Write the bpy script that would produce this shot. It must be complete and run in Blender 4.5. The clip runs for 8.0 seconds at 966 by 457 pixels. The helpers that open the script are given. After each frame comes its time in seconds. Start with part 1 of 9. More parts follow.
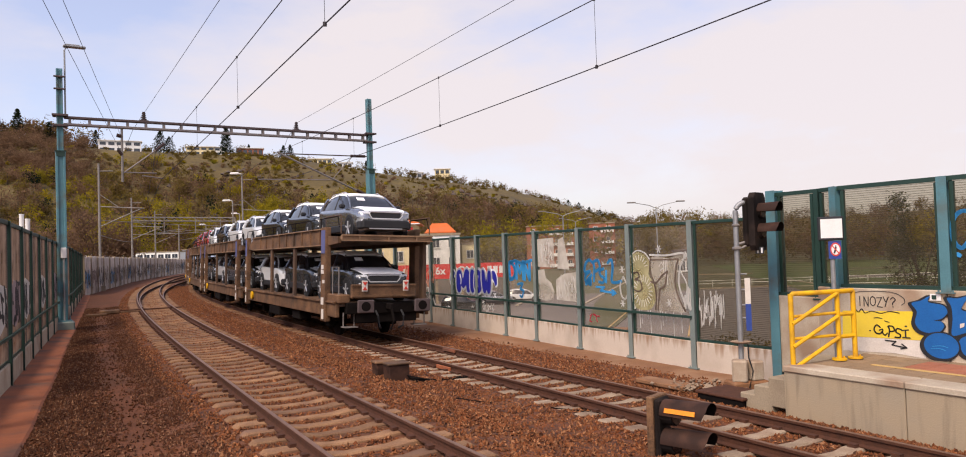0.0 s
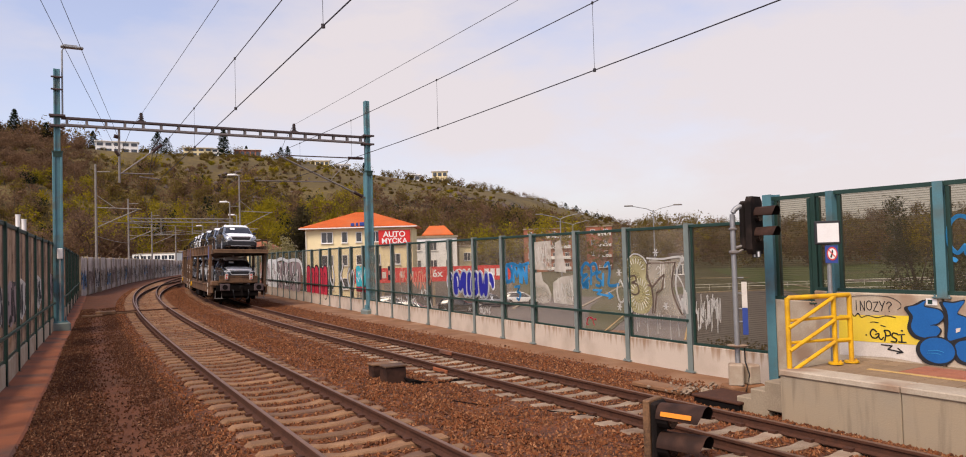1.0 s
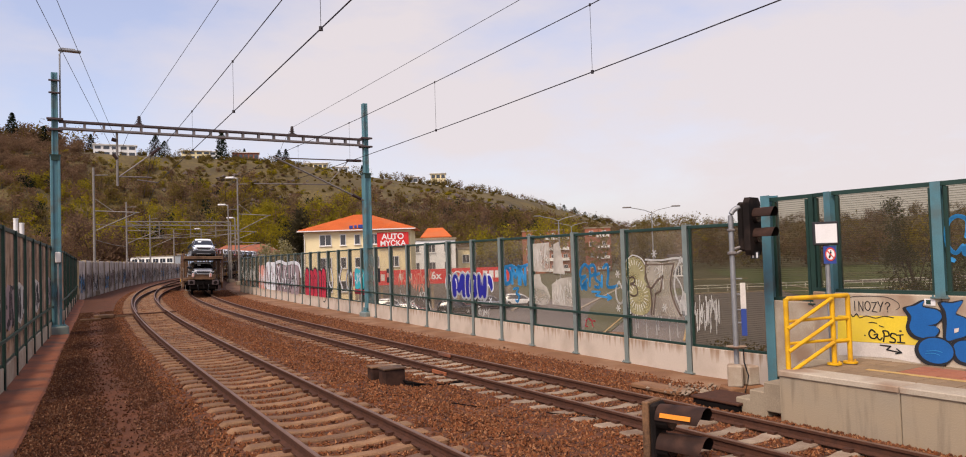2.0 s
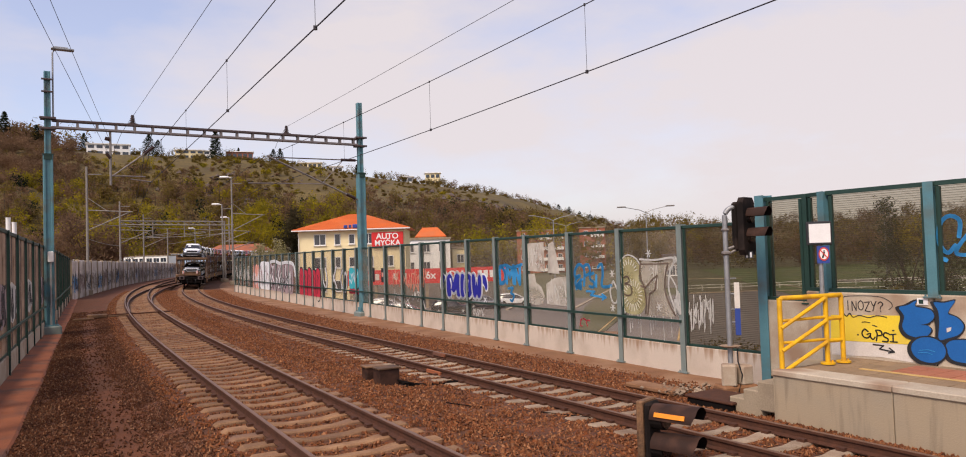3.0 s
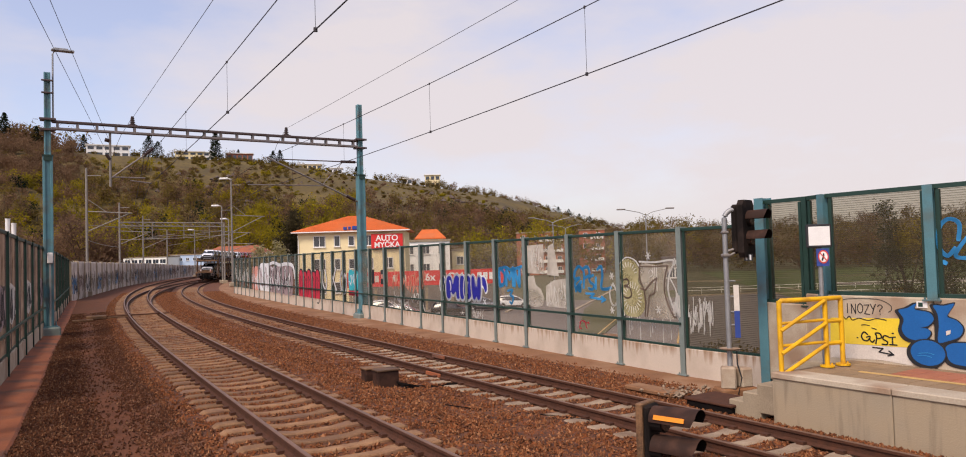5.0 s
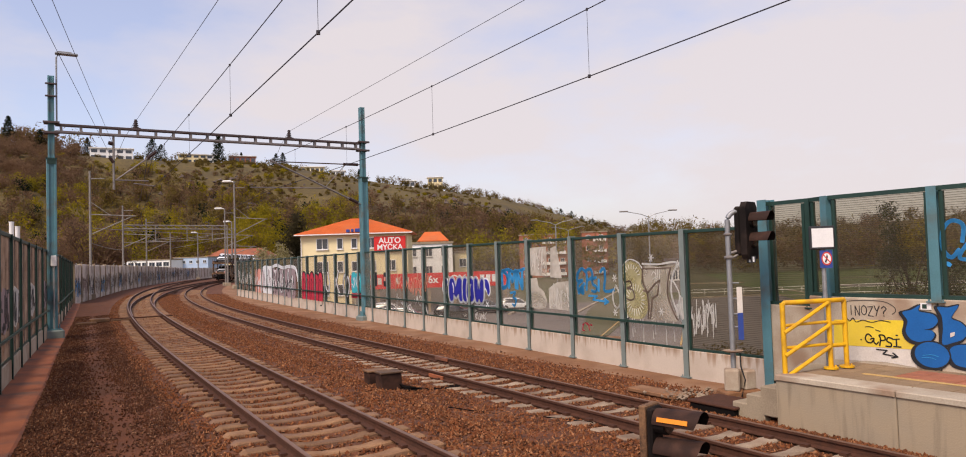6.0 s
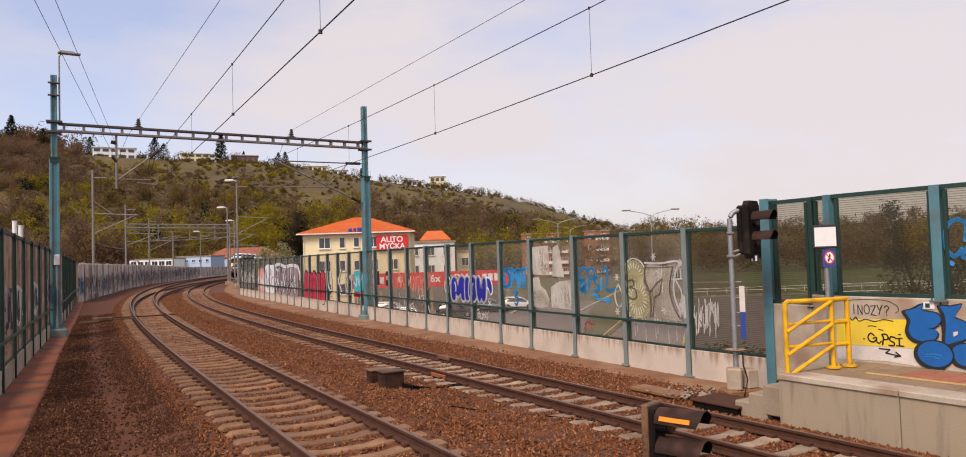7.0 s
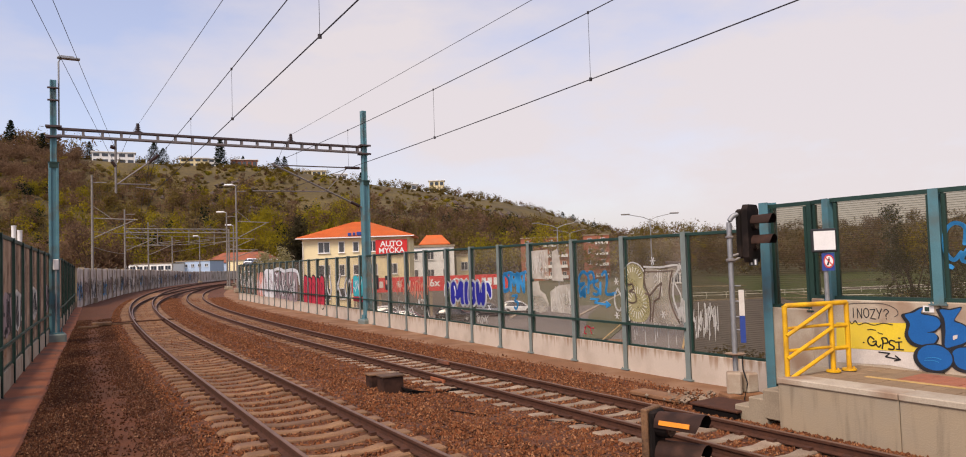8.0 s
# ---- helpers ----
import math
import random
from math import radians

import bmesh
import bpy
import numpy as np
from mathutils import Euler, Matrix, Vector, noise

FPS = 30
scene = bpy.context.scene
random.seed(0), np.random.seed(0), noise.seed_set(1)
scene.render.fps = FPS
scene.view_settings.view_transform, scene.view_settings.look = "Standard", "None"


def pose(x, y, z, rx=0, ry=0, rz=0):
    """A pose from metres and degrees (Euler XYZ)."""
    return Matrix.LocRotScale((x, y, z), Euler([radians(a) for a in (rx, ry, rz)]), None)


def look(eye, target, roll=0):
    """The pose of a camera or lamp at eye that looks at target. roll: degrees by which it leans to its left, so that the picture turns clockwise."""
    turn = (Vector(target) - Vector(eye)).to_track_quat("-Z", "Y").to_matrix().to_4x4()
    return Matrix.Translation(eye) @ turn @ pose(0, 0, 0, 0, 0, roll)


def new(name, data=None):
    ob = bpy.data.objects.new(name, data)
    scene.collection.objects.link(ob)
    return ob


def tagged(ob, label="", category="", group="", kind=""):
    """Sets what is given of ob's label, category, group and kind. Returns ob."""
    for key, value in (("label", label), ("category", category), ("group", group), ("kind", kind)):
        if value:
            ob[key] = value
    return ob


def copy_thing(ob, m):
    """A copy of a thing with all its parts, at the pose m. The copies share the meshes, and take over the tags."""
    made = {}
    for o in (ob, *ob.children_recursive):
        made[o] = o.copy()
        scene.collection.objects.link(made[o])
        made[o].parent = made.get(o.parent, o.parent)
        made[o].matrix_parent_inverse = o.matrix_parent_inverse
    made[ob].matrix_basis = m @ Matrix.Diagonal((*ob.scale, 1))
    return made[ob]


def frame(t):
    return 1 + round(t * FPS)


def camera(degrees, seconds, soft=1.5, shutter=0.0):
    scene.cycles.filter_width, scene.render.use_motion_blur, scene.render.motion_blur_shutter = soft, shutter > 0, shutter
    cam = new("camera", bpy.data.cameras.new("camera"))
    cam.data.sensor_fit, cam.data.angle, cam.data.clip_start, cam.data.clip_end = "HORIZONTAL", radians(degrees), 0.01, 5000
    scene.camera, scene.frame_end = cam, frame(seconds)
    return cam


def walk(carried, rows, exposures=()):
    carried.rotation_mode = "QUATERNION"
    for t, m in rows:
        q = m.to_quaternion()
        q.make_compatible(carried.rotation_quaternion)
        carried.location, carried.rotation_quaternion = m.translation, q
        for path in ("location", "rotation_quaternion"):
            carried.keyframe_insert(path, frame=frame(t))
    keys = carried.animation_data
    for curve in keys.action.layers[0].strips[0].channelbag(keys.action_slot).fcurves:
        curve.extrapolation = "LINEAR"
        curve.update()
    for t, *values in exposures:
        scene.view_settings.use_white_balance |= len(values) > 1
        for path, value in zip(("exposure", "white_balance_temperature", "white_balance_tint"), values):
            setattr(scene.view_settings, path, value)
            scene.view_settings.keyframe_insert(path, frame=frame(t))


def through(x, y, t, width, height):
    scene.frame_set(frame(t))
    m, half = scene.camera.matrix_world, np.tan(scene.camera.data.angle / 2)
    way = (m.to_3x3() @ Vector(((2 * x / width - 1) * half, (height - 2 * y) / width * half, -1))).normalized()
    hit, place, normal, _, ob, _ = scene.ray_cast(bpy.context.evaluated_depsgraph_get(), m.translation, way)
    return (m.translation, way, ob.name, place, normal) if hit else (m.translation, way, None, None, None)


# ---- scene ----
# camera: hand-held on the spot, turning a little
EYE = (0.0, 0.0, 2.7)
cam = camera(67.0, 8.0, soft=1.0)
TURNS = [(0.0, 1.616, 1.898, 0.396), (0.5, 1.939, 1.762, 0.250), (1.0, 1.816, 1.635, 0.175), (1.5, 1.975, 1.799, 0.167),
         (3.0, 1.926, 1.839, -0.358), (3.5, 1.900, 1.870, -0.639), (4.0, 2.038, 1.831, -0.536), (4.5, 2.020, 1.762, -0.444),
         (6.0, 2.272, 1.803, -0.175), (6.5, 2.162, 1.872, 0.004), (7.0, 2.200, 1.800, 0.000), (7.5, 2.355, 1.806, -0.004), (8.0, 2.527, 1.884, -0.047)]
walk(cam, [(t, pose(*EYE, 90 + p, r, w)) for t, p, r, w in TURNS], exposures=[(0.0, 0.04, 7300, 14), (0.8, -0.08, 7300, 14), (3.5, -0.10, 7300, 14), (8.0, -0.11, 7300, 14)])

# ---- light: bright, thinly clouded sky with a soft sun ----
SUN_EL, SUN_AZ = 49.0, 212.0          # azimuth clockwise from +y
world = bpy.data.worlds.new("world")
scene.world = world
world.use_nodes = True


def build_sky():
    nt = world.node_tree
    n, l = nt.nodes, nt.links
    n.clear()
    out, bg = n.new("ShaderNodeOutputWorld"), n.new("ShaderNodeBackground")
    sky = n.new("ShaderNodeTexSky")
    sky.sky_type, sky.sun_disc = "NISHITA", False
    sky.sun_elevation, sky.sun_rotation = radians(SUN_EL), radians(SUN_AZ)
    sky.dust_density, sky.air_density = 2.0, 1.0
    tc, mp = n.new("ShaderNodeTexCoord"), n.new("ShaderNodeMapping")
    mp.inputs["Scale"].default_value = (1.0, 1.0, 2.6)
    nz = n.new("ShaderNodeTexNoise")
    nz.inputs["Scale"].default_value, nz.inputs["Detail"].default_value, nz.inputs["Roughness"].default_value = 1.7, 7.0, 0.55
    rp = n.new("ShaderNodeValToRGB")
    rp.color_ramp.elements[0].position, rp.color_ramp.elements[1].position = 0.40, 0.62
    rp.color_ramp.elements[0].color, rp.color_ramp.elements[1].color = (0.26, 0.26, 0.26, 1), (0.95, 0.95, 0.95, 1)
    mix = n.new("ShaderNodeMixRGB")
    mix.inputs["Color2"].default_value = (7.6, 7.5, 8.3, 1)
    l.new(tc.outputs["Generated"], mp.inputs["Vector"])
    l.new(mp.outputs["Vector"], nz.inputs["Vector"])
    # the cloud veil thickens towards one side of the sky and towards the horizon
    dot, add = n.new("ShaderNodeVectorMath"), n.new("ShaderNodeMath")
    dot.operation, add.operation = "DOT_PRODUCT", "ADD"
    dot.inputs[1].default_value = (0.17, 0.02, -0.20)
    l.new(tc.outputs["Generated"], dot.inputs[0])
    l.new(dot.outputs["Value"], add.inputs[0])
    l.new(nz.outputs["Fac"], add.inputs[1])
    l.new(add.outputs[0], rp.inputs["Fac"])
    l.new(rp.outputs["Color"], mix.inputs["Fac"])
    lift = n.new("ShaderNodeMixRGB")        # thin haze lifts the blue gaps
    lift.blend_type, lift.inputs["Fac"].default_value = "MULTIPLY", 1.0
    lift.inputs["Color2"].default_value = (2.0, 2.0, 2.35, 1)
    l.new(sky.outputs["Color"], lift.inputs["Color1"])
    l.new(lift.outputs["Color"], mix.inputs["Color1"])
    l.new(mix.outputs["Color"], bg.inputs["Color"])
    bg.inputs["Strength"].default_value = 0.107
    l.new(bg.outputs["Background"], out.inputs["Surface"])


build_sky()
sun = new("sun", bpy.data.lights.new("sun", "SUN"))
sun.data.energy, sun.data.angle, sun.data.color = 3.15, radians(22), (1.0, 0.95, 0.88)
a, e = radians(SUN_AZ), radians(SUN_EL)
sun.matrix_world = look((30 * math.sin(a) * math.cos(e), 30 * math.cos(a) * math.cos(e), 30 * math.sin(e)), (0, 0, 0))


# ---- materials ----
def mat(name, col, col2=None, rough=0.7, metal=0.0, scale=6.0, fine=60.0, bump=0.15, stain=None, stain_scale=1.2, rand=0.0, world_space=False, spec=0.4, contrast=1.0):
    """Two-scale noise between two colours, an optional stain colour, bump and per-object variation."""
    m = bpy.data.materials.new(name)
    m.use_nodes = True
    n, l = m.node_tree.nodes, m.node_tree.links
    b = n["Principled BSDF"]
    col2 = col2 or tuple(c * 0.7 for c in col)
    tc = n.new("ShaderNodeNewGeometry" if world_space else "ShaderNodeTexCoord")
    vec = tc.outputs["Position" if world_space else "Object"]

    def noise_tex(s, detail):
        t = n.new("ShaderNodeTexNoise")
        t.inputs["Scale"].default_value, t.inputs["Detail"].default_value = s, detail
        l.new(vec, t.inputs["Vector"])
        return t
    big, small = noise_tex(scale, 5), noise_tex(fine, 4)
    add = n.new("ShaderNodeMath")
    add.operation = "MULTIPLY_ADD"
    l.new(small.outputs["Fac"], add.inputs[0])
    add.inputs[1].default_value = 0.5
    half = n.new("ShaderNodeMath")
    half.operation = "MULTIPLY"
    l.new(big.outputs["Fac"], half.inputs[0])
    half.inputs[1].default_value = 0.5
    l.new(half.outputs[0], add.inputs[2])
    ramp = n.new("ShaderNodeValToRGB")
    w = 0.16 / contrast
    ramp.color_ramp.elements[0].position, ramp.color_ramp.elements[1].position = 0.5 - w, 0.5 + w
    ramp.color_ramp.elements[0].color, ramp.color_ramp.elements[1].color = (*col2, 1), (*col, 1)
    l.new(add.outputs[0], ramp.inputs["Fac"])
    out = ramp.outputs["Color"]
    if stain:
        st = noise_tex(stain_scale, 6)
        r2 = n.new("ShaderNodeValToRGB")
        r2.color_ramp.elements[0].position, r2.color_ramp.elements[1].position = 0.48, 0.68
        l.new(st.outputs["Fac"], r2.inputs["Fac"])
        mx = n.new("ShaderNodeMixRGB")
        mx.inputs["Color2"].default_value = (*stain, 1)
        l.new(r2.outputs["Color"], mx.inputs["Fac"])
        l.new(out, mx.inputs["Color1"])
        out = mx.outputs["Color"]
    if rand:
        oi, hs, mr = n.new("ShaderNodeObjectInfo"), n.new("ShaderNodeHueSaturation"), n.new("ShaderNodeMapRange")
        mr.inputs["To Min"].default_value, mr.inputs["To Max"].default_value = 1 - rand, 1 + rand
        l.new(oi.outputs["Random"], mr.inputs["Value"])
        l.new(mr.outputs["Result"], hs.inputs["Value"])
        l.new(out, hs.inputs["Color"])
        out = hs.outputs["Color"]
    l.new(out, b.inputs["Base Color"])
    b.inputs["Roughness"].default_value, b.inputs["Metallic"].default_value = rough, metal
    b.inputs["Specular IOR Level"].default_value = spec
    if bump:
        bp = n.new("ShaderNodeBump")
        bp.inputs["Strength"].default_value, bp.inputs["Distance"].default_value = bump, 0.02
        l.new(add.outputs[0], bp.inputs["Height"])
        l.new(bp.outputs["Normal"], b.inputs["Normal"])
    return m


def island_mat(name, cols, rough=0.85):
    """Colour picked per loose piece."""
    m = bpy.data.materials.new(name)
    m.use_nodes = True
    n, l = m.node_tree.nodes, m.node_tree.links
    b = n["Principled BSDF"]
    g, r = n.new("ShaderNodeNewGeometry"), n.new("ShaderNodeValToRGB")
    els = r.color_ramp.elements
    while len(els) < len(cols):
        els.new(0.5)
    for i, c in enumerate(cols):
        els[i].position = i / (len(cols) - 1)
    for i, c in enumerate(cols):
        els[i].color = (*c, 1)
    l.new(g.outputs["Random Per Island"], r.inputs["Fac"])
    l.new(r.outputs["Color"], b.inputs["Base Color"])
    b.inputs["Roughness"].default_value = rough
    b.inputs["Specular IOR Level"].default_value = 0.2
    return m


def leaf_mat(name, cols, patch=0.10, through=0.55):
    """Foliage: colour drifts from tree to tree, with a slight spread from leaf to leaf; light passes through."""
    m = bpy.data.materials.new(name)
    m.use_nodes = True
    n, l = m.node_tree.nodes, m.node_tree.links
    n.clear()
    out, df, tl, mx = n.new("ShaderNodeOutputMaterial"), n.new("ShaderNodeBsdfDiffuse"), n.new("ShaderNodeBsdfTranslucent"), n.new("ShaderNodeMixShader")
    g, nz, r = n.new("ShaderNodeNewGeometry"), n.new("ShaderNodeTexNoise"), n.new("ShaderNodeValToRGB")
    nz.inputs["Scale"].default_value, nz.inputs["Detail"].default_value = patch, 2
    l.new(g.outputs["Position"], nz.inputs["Vector"])
    mr = n.new("ShaderNodeMapRange")
    mr.inputs["From Min"].default_value, mr.inputs["From Max"].default_value = 0.3, 0.7
    l.new(nz.outputs["Fac"], mr.inputs["Value"])
    els = r.color_ramp.elements
    while len(els) < len(cols):
        els.new(0.5)
    for i, c in enumerate(cols):
        els[i].position = i / (len(cols) - 1)
    for i, c in enumerate(cols):
        els[i].color = (*c, 1)
    l.new(mr.outputs["Result"], r.inputs["Fac"])
    hs, m2 = n.new("ShaderNodeHueSaturation"), n.new("ShaderNodeMapRange")
    m2.inputs["To Min"].default_value, m2.inputs["To Max"].default_value = 0.84, 1.14
    l.new(g.outputs["Random Per Island"], m2.inputs["Value"])
    l.new(m2.outputs["Result"], hs.inputs["Value"])
    l.new(r.outputs["Color"], hs.inputs["Color"])
    l.new(hs.outputs["Color"], df.inputs["Color"])
    l.new(hs.outputs["Color"], tl.inputs["Color"])
    mx.inputs[0].default_value = through
    l.new(df.outputs[0], mx.inputs[1])
    l.new(tl.outputs[0], mx.inputs[2])
    l.new(mx.outputs[0], out.inputs["Surface"])
    return m


def glass_mat(name, tint, gloss=0.06, dust=0.1, dust_col=(0.3, 0.28, 0.24), threads=0.0, pitch=0.035):
    """Thin clear sheet: see-through with a tint, a gloss, a film of dust and, if wanted, dark embedded threads."""
    m = bpy.data.materials.new(name)
    m.use_nodes = True
    n, l = m.node_tree.nodes, m.node_tree.links
    n.clear()
    out = n.new("ShaderNodeOutputMaterial")
    tr, gl, df = n.new("ShaderNodeBsdfTransparent"), n.new("ShaderNodeBsdfGlossy"), n.new("ShaderNodeBsdfDiffuse")
    tr.inputs["Color"].default_value = (*tint, 1)
    gl.inputs["Roughness"].default_value = 0.08
    df.inputs["Color"].default_value = (*dust_col, 1)
    m1, m2 = n.new("ShaderNodeMixShader"), n.new("ShaderNodeMixShader")
    m1.inputs[0].default_value = gloss
    l.new(tr.outputs[0], m1.inputs[1])
    l.new(gl.outputs[0], m1.inputs[2])
    tc, nz = n.new("ShaderNodeTexCoord"), n.new("ShaderNodeTexNoise")
    nz.inputs["Scale"].default_value, nz.inputs["Detail"].default_value = 1.6, 6
    l.new(tc.outputs["Object"], nz.inputs["Vector"])
    mr = n.new("ShaderNodeMapRange")
    mr.inputs["From Min"].default_value, mr.inputs["From Max"].default_value = 0.35, 0.7
    mr.inputs["To Min"].default_value, mr.inputs["To Max"].default_value = dust * 0.5, dust * 1.6
    l.new(nz.outputs["Fac"], mr.inputs["Value"])
    l.new(mr.outputs["Result"], m2.inputs[0])
    l.new(m1.outputs[0], m2.inputs[1])
    l.new(df.outputs[0], m2.inputs[2])
    last = m2
    if threads:
        sx, ml, fr, lt = n.new("ShaderNodeSeparateXYZ"), n.new("ShaderNodeMath"), n.new("ShaderNodeMath"), n.new("ShaderNodeMath")
        l.new(tc.outputs["Object"], sx.inputs[0])
        ml.operation, fr.operation, lt.operation = "DIVIDE", "FRACT", "LESS_THAN"
        ml.inputs[1].default_value, lt.inputs[1].default_value = pitch, threads
        l.new(sx.outputs["Z"], ml.inputs[0])
        l.new(ml.outputs[0], fr.inputs[0])
        l.new(fr.outputs[0], lt.inputs[0])
        d2, m3 = n.new("ShaderNodeBsdfDiffuse"), n.new("ShaderNodeMixShader")
        d2.inputs["Color"].default_value = (0.05, 0.045, 0.035, 1)
        l.new(lt.outputs[0], m3.inputs[0])
        l.new(last.outputs[0], m3.inputs[1])
        l.new(d2.outputs[0], m3.inputs[2])
        last = m3
    l.new(last.outputs[0], out.inputs["Surface"])
    return m


def streaked_mat():
    """Cast concrete with dark runs of water from the top edge."""
    m = bpy.data.materials.new("streaked")
    m.use_nodes = True
    n, l = m.node_tree.nodes, m.node_tree.links
    b = n["Principled BSDF"]
    g, mp = n.new("ShaderNodeNewGeometry"), n.new("ShaderNodeMapping")
    mp.inputs["Scale"].default_value = (3.2, 3.2, 0.35)
    l.new(g.outputs["Position"], mp.inputs["Vector"])
    run, grain, blot = n.new("ShaderNodeTexNoise"), n.new("ShaderNodeTexNoise"), n.new("ShaderNodeTexNoise")
    for t, sc, d in ((run, 2.2, 5), (grain, 45, 4), (blot, 1.1, 5)):
        t.inputs["Scale"].default_value, t.inputs["Detail"].default_value = sc, d
    l.new(mp.outputs["Vector"], run.inputs["Vector"])
    l.new(g.outputs["Position"], grain.inputs["Vector"])
    l.new(g.outputs["Position"], blot.inputs["Vector"])
    out = None
    base = (0.35, 0.265, 0.17, 1)
    for t, lo, hi, col, k in ((blot, 0.42, 0.62, (0.31, 0.25, 0.175, 1), 0.8), (run, 0.50, 0.68, (0.19, 0.145, 0.095, 1), 0.75), (grain, 0.35, 0.75, (0.30, 0.235, 0.16, 1), 0.35)):
        mr, mx = n.new("ShaderNodeMapRange"), n.new("ShaderNodeMixRGB")
        mr.inputs["From Min"].default_value, mr.inputs["From Max"].default_value, mr.inputs["To Max"].default_value = lo, hi, k
        l.new(t.outputs["Fac"], mr.inputs["Value"])
        l.new(mr.outputs["Result"], mx.inputs["Fac"])
        mx.inputs["Color1"].default_value, mx.inputs["Color2"].default_value = base, col
        if out:
            l.new(out, mx.inputs["Color1"])
        out = mx.outputs["Color"]
    l.new(out, b.inputs["Base Color"])
    b.inputs["Roughness"].default_value = 0.9
    bp = n.new("ShaderNodeBump")
    bp.inputs["Strength"].default_value, bp.inputs["Distance"].default_value = 0.25, 0.02
    l.new(grain.outputs["Fac"], bp.inputs["Height"])
    l.new(bp.outputs["Normal"], b.inputs["Normal"])
    return m


def rusty_plinth():
    """Pale painted concrete slab with rust runs from its top edge."""
    m = bpy.data.materials.new("rusty_plinth")
    m.use_nodes = True
    n, l = m.node_tree.nodes, m.node_tree.links
    b = n["Principled BSDF"]
    g, tc, sep = n.new("ShaderNodeNewGeometry"), n.new("ShaderNodeTexCoord"), n.new("ShaderNodeSeparateXYZ")
    mp = n.new("ShaderNodeMapping")
    mp.inputs["Scale"].default_value = (7.0, 7.0, 0.5)
    l.new(g.outputs["Position"], mp.inputs["Vector"])
    l.new(tc.outputs["Generated"], sep.inputs["Vector"])
    run, blot, grain = n.new("ShaderNodeTexNoise"), n.new("ShaderNodeTexNoise"), n.new("ShaderNodeTexNoise")
    for t, sc, d in ((run, 1.6, 5), (blot, 1.3, 5), (grain, 45, 4)):
        t.inputs["Scale"].default_value, t.inputs["Detail"].default_value = sc, d
    l.new(mp.outputs["Vector"], run.inputs["Vector"])
    l.new(g.outputs["Position"], blot.inputs["Vector"])
    l.new(g.outputs["Position"], grain.inputs["Vector"])
    # runs are thick at the top and fade on the way down
    rise, both = n.new("ShaderNodeMapRange"), n.new("ShaderNodeMath")
    rise.inputs["From Min"].default_value, rise.inputs["From Max"].default_value = 0.35, 1.0
    rise.inputs["To Min"].default_value, rise.inputs["To Max"].default_value = -0.22, 0.16
    l.new(sep.outputs["Z"], rise.inputs["Value"])
    both.operation = "ADD"
    l.new(rise.outputs["Result"], both.inputs[0])
    l.new(run.outputs["Fac"], both.inputs[1])
    out = None
    for src, lo, hi, col, k in ((blot.outputs["Fac"], 0.44, 0.66, (0.40, 0.32, 0.25, 1), 0.7), (both.outputs[0], 0.52, 0.74, (0.25, 0.12, 0.05, 1), 0.8), (grain.outputs["Fac"], 0.35, 0.75, (0.38, 0.31, 0.23, 1), 0.3)):
        mr, mx = n.new("ShaderNodeMapRange"), n.new("ShaderNodeMixRGB")
        mr.inputs["From Min"].default_value, mr.inputs["From Max"].default_value, mr.inputs["To Max"].default_value = lo, hi, k
        l.new(src, mr.inputs["Value"])
        l.new(mr.outputs["Result"], mx.inputs["Fac"])
        mx.inputs["Color1"].default_value, mx.inputs["Color2"].default_value = (0.56, 0.47, 0.38, 1), col
        if out:
            l.new(out, mx.inputs["Color1"])
        out = mx.outputs["Color"]
    l.new(out, b.inputs["Base Color"])
    b.inputs["Roughness"].default_value = 0.9
    bp = n.new("ShaderNodeBump")
    bp.inputs["Strength"].default_value, bp.inputs["Distance"].default_value = 0.2, 0.02
    l.new(grain.outputs["Fac"], bp.inputs["Height"])
    l.new(bp.outputs["Normal"], b.inputs["Normal"])
    return m


